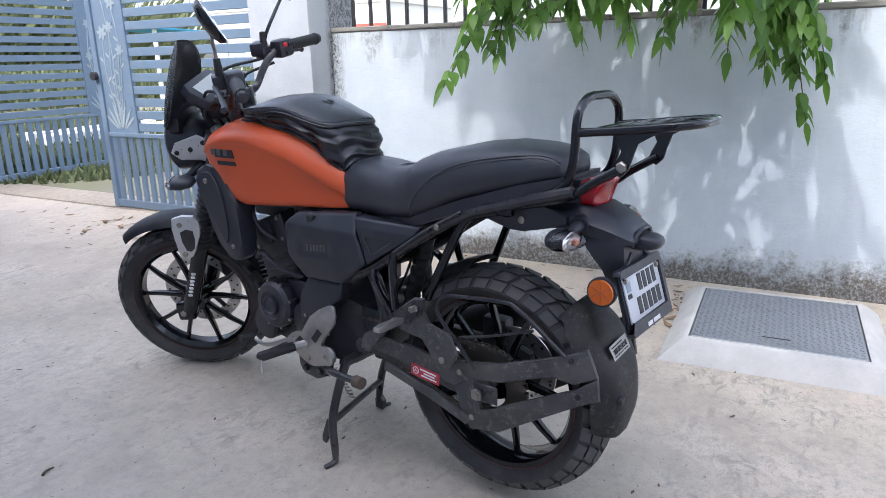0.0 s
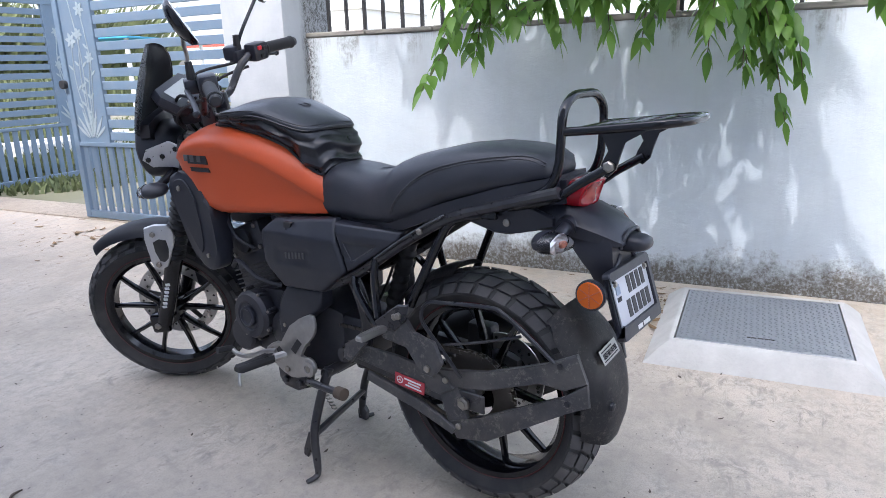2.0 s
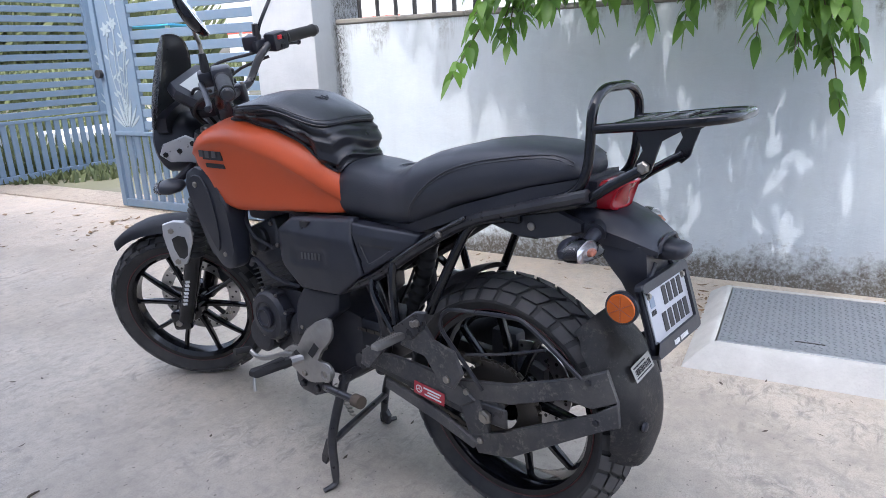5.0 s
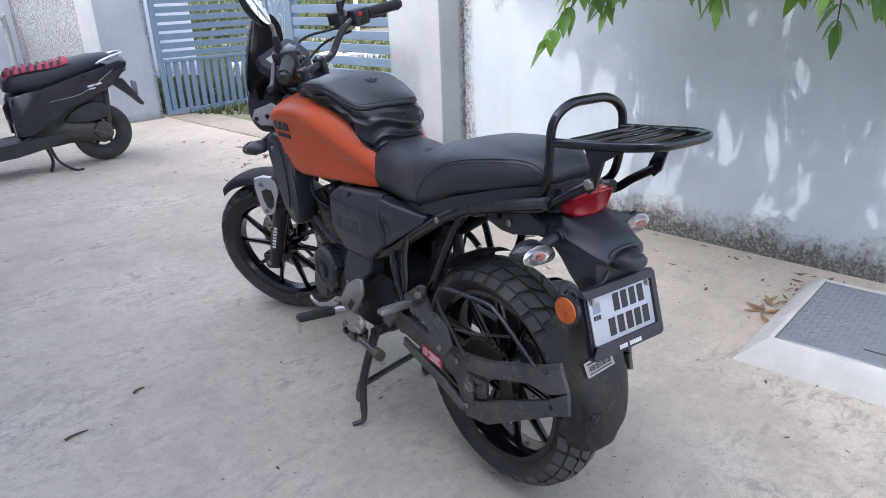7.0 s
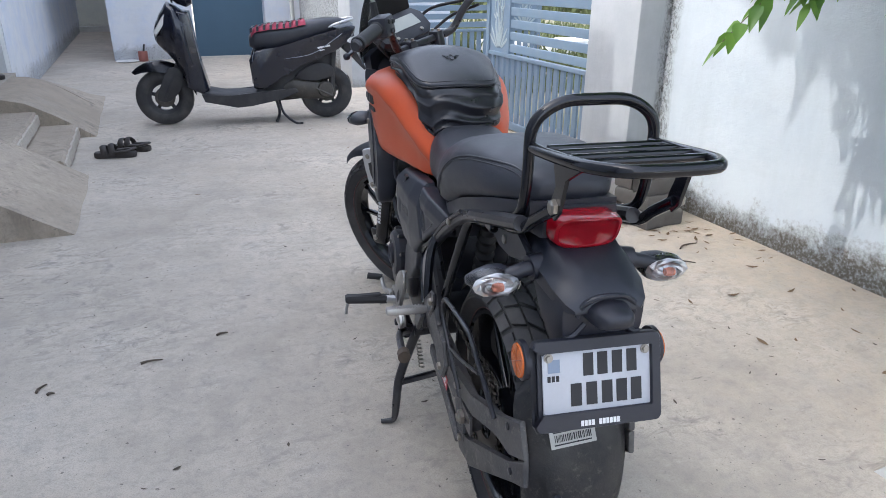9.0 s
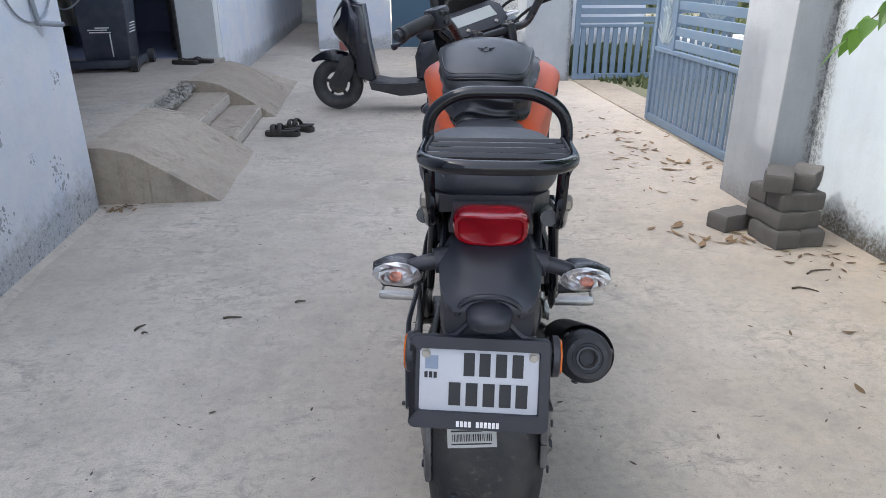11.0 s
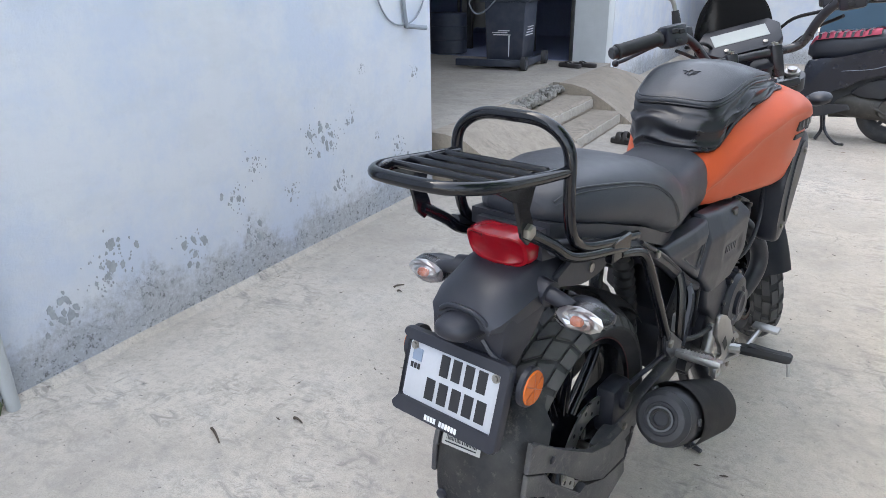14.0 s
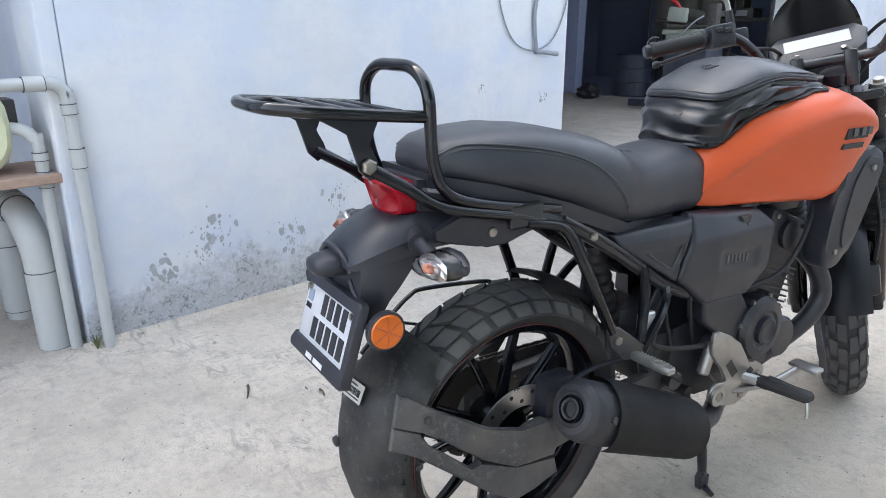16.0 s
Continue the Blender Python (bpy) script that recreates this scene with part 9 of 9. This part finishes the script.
def store_things():
    drum = thing("drum", "dark blue steel drum in the unlit store", "drum", (-3.60, 6.55, 0.302))
    part("shell", lathed([(0, 0.20), (0.01, 0.215), (0.15, 0.215), (0.155, 0.222), (0.16, 0.215), (0.30, 0.215), (0.305, 0.222), (0.31, 0.215), (0.44, 0.215), (0.45, 0.205), (0.44, 0.19), (0.44, 0.001)], (0, 0, 0), 32, pose(0, 0, 0, 0, -90, 0)), DARK_BIN, drum)
    bench = thing("work_bench", "cluttered dark work bench in the store", "bench", (-2.95, 7.4, 0.302))
    part("top", boxed((-0.7, -0.35, 0.80), (0.75, 0.35, 0.84), 0.006, 1), DIRTY_METAL, bench)
    for sx in (-0.65, 0.7):
        for sy in (-0.3, 0.3):
            part("leg", boxed((sx - 0.03, sy - 0.03, 0), (sx + 0.03, sy + 0.03, 0.8)), GRILL_BLACK, bench)
    mc = thing("bench_machine", "small metal bench machine with a chain", "machine", (-2.75, 7.25, 1.142))
    part("base", boxed((-0.18, -0.12, 0), (0.2, 0.12, 0.10), 0.01, 2), DIRTY_METAL, mc)
    part("head", boxed((-0.10, -0.09, 0.10), (0.08, 0.09, 0.34), 0.02, 2), DIRTY_METAL, mc)
    part("arm", boxed((-0.28, -0.04, 0.24), (0.26, 0.04, 0.31), 0.01, 2, Matrix.Rotation(radians(8), 4, "Y")), SILVER, mc)
    part("lamp_bar", boxed((-0.16, -0.125, 0.02), (0.14, -0.12, 0.08), 0.002, 1), SILVER, mc)
    bag = thing("crumpled_cloth", "crumpled dark cloth on the porch floor", "cloth", (-3.75, 5.95, 0.298))
    bm = bmesh.new()
    bmesh.ops.create_icosphere(bm, subdivisions=3, radius=0.12)
    for v in bm.verts:
        v.co = Vector((v.co.x * 1.1, v.co.y, max(0.0, v.co.z * 0.8 + 0.06))) * (1 + 0.35 * noise.noise(v.co * 16))
        v.co.z = max(0.0, v.co.z)
    part("cloth", bm, BAG_CLOTH, bag)
    tarp = thing("tarpaulin", "creased grey tarpaulin hanging in the store", "tarp", (-3.35, 7.1, 0.302))
    rows = []
    for i in range(13):
        z = 0.25 + 1.25 * i / 12
        rows.append([(-0.35 + 0.9 * j / 24, 0.07 * noise.noise(Vector((j * 0.32, i * 0.25, 1.7))) + 0.03 * math.sin(j * 0.9 + i * 0.2), z + 0.06 * noise.noise(Vector((j * 0.4, i * 0.4, 8)))) for j in range(25)])
    bm = loft(bmesh.new(), rows, False, False)
    bmesh.ops.solidify(bm, geom=bm.faces[:], thickness=0.004)
    part("sheet", bm, RUBBLE_GREY, tarp, "", 60)
    part("hanging_rail", tubed([(-0.42, 0.0, 1.52), (0.62, 0.0, 1.52)], 0.015, 8, 1), GRILL_BLACK, tarp)
    for x in (-0.41, 0.61):
        part("rail_post", tubed([(x, 0.0, 0.0), (x, 0.0, 1.54)], 0.015, 8, 1), GRILL_BLACK, tarp)


store_things()

# ---- small things by the back house ----
pot = thing("paint_pot", "small red paint pot with a brush", "pot", (-0.56, 9.62, 0))
part("tin", lathed([(0, 0.055), (0.01, 0.06), (0.12, 0.06), (0.13, 0.055)], (0, 0, 0), 20, pose(0, 0, 0, 0, -90, 0)), POT_RED, pot)
part("brush", tubed([(0.0, 0, 0.05), (0.03, 0, 0.22)], 0.012, 8, 1), GRILL_BLACK, pot)
dish = thing("dish", "flat pale dish on the ground", "dish", (-0.76, 9.6, 0))
part("rim", lathed([(0, 0.10), (0.006, 0.14), (0.014, 0.15), (0.010, 0.12)], (0, 0, 0), 24, pose(0, 0, 0, 0, -90, 0)), FAR_WHITE, dish)
pipe("yard_tap_pipe", [(1.46, 9.5, 0.0), (1.46, 9.5, 0.95), (1.42, 9.48, 1.0), (1.34, 9.46, 1.0)], 0.03, "grey yard pipe with a bend by the wall", PVC, (((1.46, 9.5, 0.75), (1.46, 9.5, 0.9)),), 3)
bk = thing("bucket", "white plastic bucket by the wall", "bucket", (1.25, 9.45, 0))
part("tub", lathed([(0, 0.12), (0.005, 0.13), (0.26, 0.16), (0.28, 0.165), (0.275, 0.155)], (0, 0, 0), 24, pose(0, 0, 0, 0, -90, 0)), FAR_WHITE, bk)

# ---- fallen leaves, twigs ----
def litter(name, spots, seed, label, mat, size):
    rnd = random.Random(seed)
    bm = bmesh.new()
    for cx, cy, rx, ry, n in spots:
        for k in range(n):
            x, y = rnd.gauss(cx, rx), rnd.gauss(cy, ry)
            L, w, t = rnd.uniform(*size), rnd.uniform(0.2, 0.42), rnd.uniform(0, 6.283)
            curl = rnd.uniform(0.02, 0.16) * L
            row = []
            for f in (0, 0.25, 0.5, 0.75, 1.0):
                hw = L * w * 0.5 * math.sin(math.pi * min(0.97, max(0.04, f))) 
                px = (f - 0.5) * L
                z = 0.002 + curl * (abs(f - 0.5) * 2) ** 2
                row.append([(px, -hw, z + 0.3 * hw), (px, 0, z - 0.0), (px, hw, z + 0.3 * hw)])
            c, s = math.cos(t), math.sin(t)
            vs = [[bm.verts.new((x + p * c - q * s, y + p * s + q * c, z)) for p, q, z in r] for r in row]
            for a, b in zip(vs, vs[1:]):
                for i in range(2):
                    bm.faces.new((a[i], a[i + 1], b[i + 1], b[i]))
    return tagged(part(name, bm, mat), label, "leaves", kind="stuff")


litter("fallen_leaves", [(1.74, 1.55, 0.10, 0.25, 16), (1.66, 0.17, 0.09, 0.05, 26), (1.60, 1.62, 0.10, 0.10, 12), (1.45, 2.3, 0.2, 0.3, 14), (1.55, 3.4, 0.2, 0.4, 16), (1.25, 3.9, 0.2, 0.35, 10), (1.1, 3.0, 0.3, 0.6, 5), (1.84, 0.9, 0.04, 0.7, 14), (-1.42, 2.62, 0.06, 0.03, 8), (0.3, 3.6, 0.8, 1.2, 6), (1.5, 0.75, 0.22, 0.4, 9), (1.3, 3.5, 0.3, 0.7, 16), (1.72, 2.2, 0.12, 0.3, 12)], 21, "dry brown fallen leaves on the concrete", LEAF_DRY, (0.015, 0.055))
litter("dry_leaf_strips", [(1.65, 3.97, 0.13, 0.14, 16), (1.68, 3.58, 0.11, 0.10, 14), (1.80, 3.10, 0.11, 0.08, 14), (1.40, 3.28, 0.10, 0.16, 7), (1.50, 2.83, 0.12, 0.12, 5), (1.25, 2.05, 0.06, 0.08, 5), (1.42, 1.88, 0.06, 0.035, 12), (1.43, 0.17, 0.05, 0.045, 12), (1.62, 5.0, 0.2, 0.3, 5), (-1.45, 2.565, 0.05, 0.025, 9)], 23, "yellow brown dry leaf strips near the gate", STALK, (0.035, 0.10))
litter("leaf_bits", [(-0.4, 1.6, 0.7, 1.6, 70), (0.7, 1.8, 0.5, 1.3, 60), (0.2, 4.2, 1.0, 1.2, 50), (1.2, 0.2, 0.3, 0.5, 30)], 22, "tiny dark leaf scraps scattered on the yard", TWIG, (0.008, 0.025))


def twig(at, rz, length, bend, label):
    pts = [(-length / 2, 0, 0.004), (-length * 0.2, bend, 0.006), (length * 0.2, bend * 0.6, 0.005), (length / 2, -bend * 0.4, 0.004)]
    ob = part("twig", tubed(pts, [0.0045, 0.002], 6, 3), TWIG)
    ob.matrix_world = pose(*at, 0, 0, rz)
    tagged(ob, label, "twig", "twigs on the yard")


for at, rz, L, b in (((-0.652, 1.34, 0), 2, 0.085, 0.004), ((-0.873, 0.262, 0), -28, 0.10, 0.003), ((-0.95, 1.30, 0), 60, 0.06, 0.006), ((-0.922, 1.258, 0), 10, 0.025, 0.006), ((1.45, 1.35, 0), -20, 0.12, 0.02), ((1.6, 1.5, 0), 15, 0.16, 0.02), ((-0.43, 1.44, 0), 15, 0.05, 0.006), ((-0.72, 0.42, 0), -12, 0.05, 0.004)):
    twig(at, rz, L * 0.75, b * 0.6, "short dry twig lying on the concrete")

# ---- the tree that leans over the wall ----
def leaflet(bm, base, way, up, length, width, droop):
    side = way.cross(up).normalized()
    rows = []
    for f, w in ((0.0, 0.04), (0.2, 0.75), (0.45, 1.0), (0.75, 0.62), (1.0, 0.02)):
        c = base + way * (length * f) - Vector((0, 0, 1)) * (droop * length * f * f)
        h = width * 0.5 * w
        fold = up * (h * 0.35)
        rows.append([bm.verts.new(c - side * h + fold), bm.verts.new(c), bm.verts.new(c + side * h + fold)])
    for a, b in zip(rows, rows[1:]):
        for i in range(2):
            bm.faces.new((a[i], a[i + 1], b[i + 1], b[i]))


def frond(leaves, stems, pts, pairs, size, rnd):
    line = smooth_line(pts, 8)
    tube(stems, pts, [0.0045, 0.0015], 5, 4)
    n = len(line)
    for k in range(pairs):
        f = 0.12 + 0.86 * k / (pairs - 1)
        i = min(n - 2, int(f * (n - 1)))
        p, t = line[i], (line[i + 1] - line[i]).normalized()
        side = t.cross(Vector((0, 0, 1)))
        side = (side if side.length > 0.05 else Vector((0, 1, 0))).normalized()
        for s in (-1, 1):
            way = (side * s * rnd.uniform(0.7, 1.0) + t * rnd.uniform(0.45, 0.9) + Vector((rnd.gauss(0, 0.2), rnd.gauss(0, 0.2), rnd.gauss(-0.25, 0.2)))).normalized()
            up = Vector((rnd.gauss(0, 0.25), rnd.gauss(0, 0.25), 1)).normalized()
            leaflet(leaves, p, way, up, size * rnd.uniform(0.75, 1.15) * (1 - 0.25 * f), size * rnd.uniform(0.42, 0.56), rnd.uniform(0.2, 0.6))
    leaflet(leaves, line[-1], (line[-1] - line[-3]).normalized(), Vector((0.1, 0, 1)).normalized(), size * 0.9, size * 0.36, 0.2)


def tree():
    root = thing("tree", "leafy green tree leaning over the boundary wall", "tree", (2.85, 0.35, -0.004))
    off = Vector((2.85, 0.35, -0.004))
    loc = lambda p: Vector(p) - off
    trunk = part("trunk", tubed([loc(p) for p in ((2.85, 0.35, -0.05), (2.80, 0.38, 0.9), (2.62, 0.42, 1.7), (2.45, 0.48, 2.3), (2.3, 0.55, 2.9))], [0.10, 0.045], 12, 5), BARK, root)
    limbs = [((2.62, 0.42, 1.7), (2.3, 0.7, 1.95), (1.95, 0.9, 1.9), (1.62, 0.95, 1.55)), ((2.62, 0.42, 1.7), (2.25, 0.35, 1.95), (1.9, 0.1, 1.85), (1.68, -0.02, 1.5)), ((2.45, 0.48, 2.3), (2.1, 0.55, 2.35), (1.7, 0.55, 2.05), (1.5, 0.6, 1.6))]
    limbs += [((2.45, 0.48, 2.3), (2.2, 0.9, 2.55), (1.85, 1.3, 2.4)), ((2.45, 0.48, 2.3), (2.25, 0.0, 2.5), (2.0, -0.45, 2.25)), ((2.3, 0.55, 2.9), (1.9, 0.4, 3.0), (1.6, 0.3, 2.8), (1.1, 0.25, 2.35), (0.8, 0.2, 2.4)), ((2.3, 0.55, 2.9), (1.8, 0.15, 2.8), (1.3, -0.08, 2.4), (0.9, -0.2, 2.3)), ((2.1, 0.55, 2.35), (1.5, 0.6, 2.4), (0.95, 0.55, 2.2), (0.55, 0.35, 2.25)), ((0.9, -0.2, 2.3), (0.65, -0.15, 2.4), (0.45, -0.05, 2.45)), ((2.3, 0.55, 2.9), (1.6, 1.0, 2.9), (1.0, 1.4, 2.5), (0.7, 1.7, 2.45)), ((1.3, -0.08, 2.4), (1.0, -0.12, 1.95), (0.85, -0.15, 1.55)), ((1.5, 0.6, 2.4), (1.05, 0.5, 1.95), (0.9, 0.4, 1.5)), ((1.0, 1.4, 2.5), (0.95, 1.2, 2.1), (0.85, 0.9, 1.75))]
    for pts in limbs:
        part("limb", tubed([loc(p) for p in pts], [0.028, 0.009], 8, 5), BARK, root)
    rnd = random.Random(77)
    leaves, stems = bmesh.new(), bmesh.new()
    hang = [  # drooping sprays that hang in front of the wall: base, middle, tip
        ((1.58, 0.93, 1.45), (1.42, 1.03, 1.17), (1.22, 1.10, 0.93), 8, 0.085), ((1.56, 0.92, 1.42), (1.46, 0.93, 1.22), (1.37, 0.92, 1.06), 6, 0.08), ((1.55, 0.9, 1.46), (1.36, 0.95, 1.30), (1.24, 1.0, 1.16), 6, 0.08),
        ((1.52, 0.72, 1.50), (1.50, 0.66, 1.28), (1.49, 0.61, 1.12), 6, 0.085), ((1.55, 0.75, 1.5), (1.47, 0.76, 1.32), (1.44, 0.76, 1.20), 5, 0.08), ((1.6, 0.6, 1.55), (1.5, 0.5, 1.38), (1.47, 0.45, 1.24), 5, 0.08),
        ((1.65, 0.28, 1.48), (1.62, 0.29, 1.25), (1.60, 0.30, 1.09), 5, 0.085)]
    hang += [((1.62, 0.08, 1.46), (1.54, 0.06, 1.28), (1.50, 0.05, 1.16), 5, 0.085),
        ((1.66, -0.05, 1.45), (1.70, -0.17, 1.08), (1.75, -0.24, 0.77), 10, 0.085), ((1.66, -0.06, 1.42), (1.62, -0.07, 1.18), (1.60, -0.08, 0.98), 7, 0.085), ((1.68, -0.1, 1.42), (1.73, -0.24, 1.15), (1.76, -0.29, 0.93), 7, 0.085), ((1.68, -0.02, 1.45), (1.63, -0.16, 1.24), (1.62, -0.24, 1.06), 6, 0.08)]
    for a, b, c, n, size in hang:
        frond(leaves, stems, [loc(a), loc(b), loc(c)], n + 2, size * 1.12, rnd)
        for k in range(2):
            j = Vector((rnd.uniform(-0.05, 0.05), rnd.uniform(-0.07, 0.07), 0))
            m = 0.62 + 0.2 * rnd.random()
            frond(leaves, stems, [loc(a), loc(Vector(a).lerp(Vector(b), m)) + j, loc(Vector(a).lerp(Vector(c), m)) + j * 1.6], n, size * 1.05, rnd)
    crown = [(1.62, 0.95, 1.62, 0.26), (1.68, -0.02, 1.58, 0.26), (1.5, 0.6, 1.68, 0.28), (1.85, 1.3, 2.4, 0.42), (2.0, -0.45, 2.25, 0.42), (1.6, 0.3, 2.8, 0.5), (1.65, 0.55, 2.1, 0.4), (1.7, 0.9, 2.0, 0.36), (1.75, 0.05, 2.0, 0.36), (1.9, -0.2, 1.8, 0.3), (2.3, 0.7, 2.6, 0.5), (1.35, -0.1, 2.3, 0.35)]
    for cx, cy, cz, r in crown:
        for k in range(int(55 * r)):
            d = Vector((rnd.gauss(0, 1), rnd.gauss(0, 1), rnd.gauss(0, 0.8))).normalized()
            p = Vector((cx, cy, cz)) + d * r * rnd.random() ** 0.5
            q = p + Vector((d.x * 0.18, d.y * 0.18, -0.10 + 0.1 * d.z))
            frond(leaves, stems, [loc(p), loc(p.lerp(q, 0.5)) + Vector((0, 0, 0.02)), loc(q)], 5, 0.085, rnd)
    # unseen outer boughs high over the yard, placed sunward to shade the wall
    outline = [(1.85, 2.38), (1.5, 1.96), (1.25, 1.72), (1.0, 1.47), (0.7, 1.10), (-0.48, 1.10), (-0.44, 1.57), (-0.36, 1.87), (-0.28, 2.08), (-0.20, 2.40)]

    def inside(y, z):
        hit = False
        for (y0, z0), (y1, z1) in zip(outline, outline[1:] + outline[:1]):
            if (z0 > z) != (z1 > z) and y < y0 + (z - z0) * (y1 - y0) / (z1 - z0):
                hit = not hit
        return hit

    made = 0
    while made < 330:
        y, z = rnd.uniform(-0.65, 1.9), rnd.uniform(1.08, 2.42)
        ragged = 0.16 * noise.noise(Vector((y * 3.1, z * 3.1, 4.0))) + 0.07 * noise.noise(Vector((y * 9, z * 9, 1.0)))
        if not inside(y + ragged, z + ragged * 0.5):
            continue
        made += 1
        depth = rnd.uniform(0.0, 0.42)
        p = Vector((1.0 - depth, y, z + 1.192 * depth + 0.04))
        way = Vector((rnd.gauss(0.0, 0.35), rnd.gauss(0.0, 0.5), rnd.gauss(-0.8, 0.3))).normalized() * rnd.uniform(0.12, 0.22)
        frond(leaves, stems, [loc(p), loc(p + way * 0.5) + Vector((0, 0, 0.015)), loc(p + way)], 5, 0.085, rnd)
    tagged(part("leaves", leaves, LEAF, root, "bright green pinnate leaves", 80), kind="stuff")
    tagged(part("twig_mass", stems, BARK, root), kind="stuff")


tree()
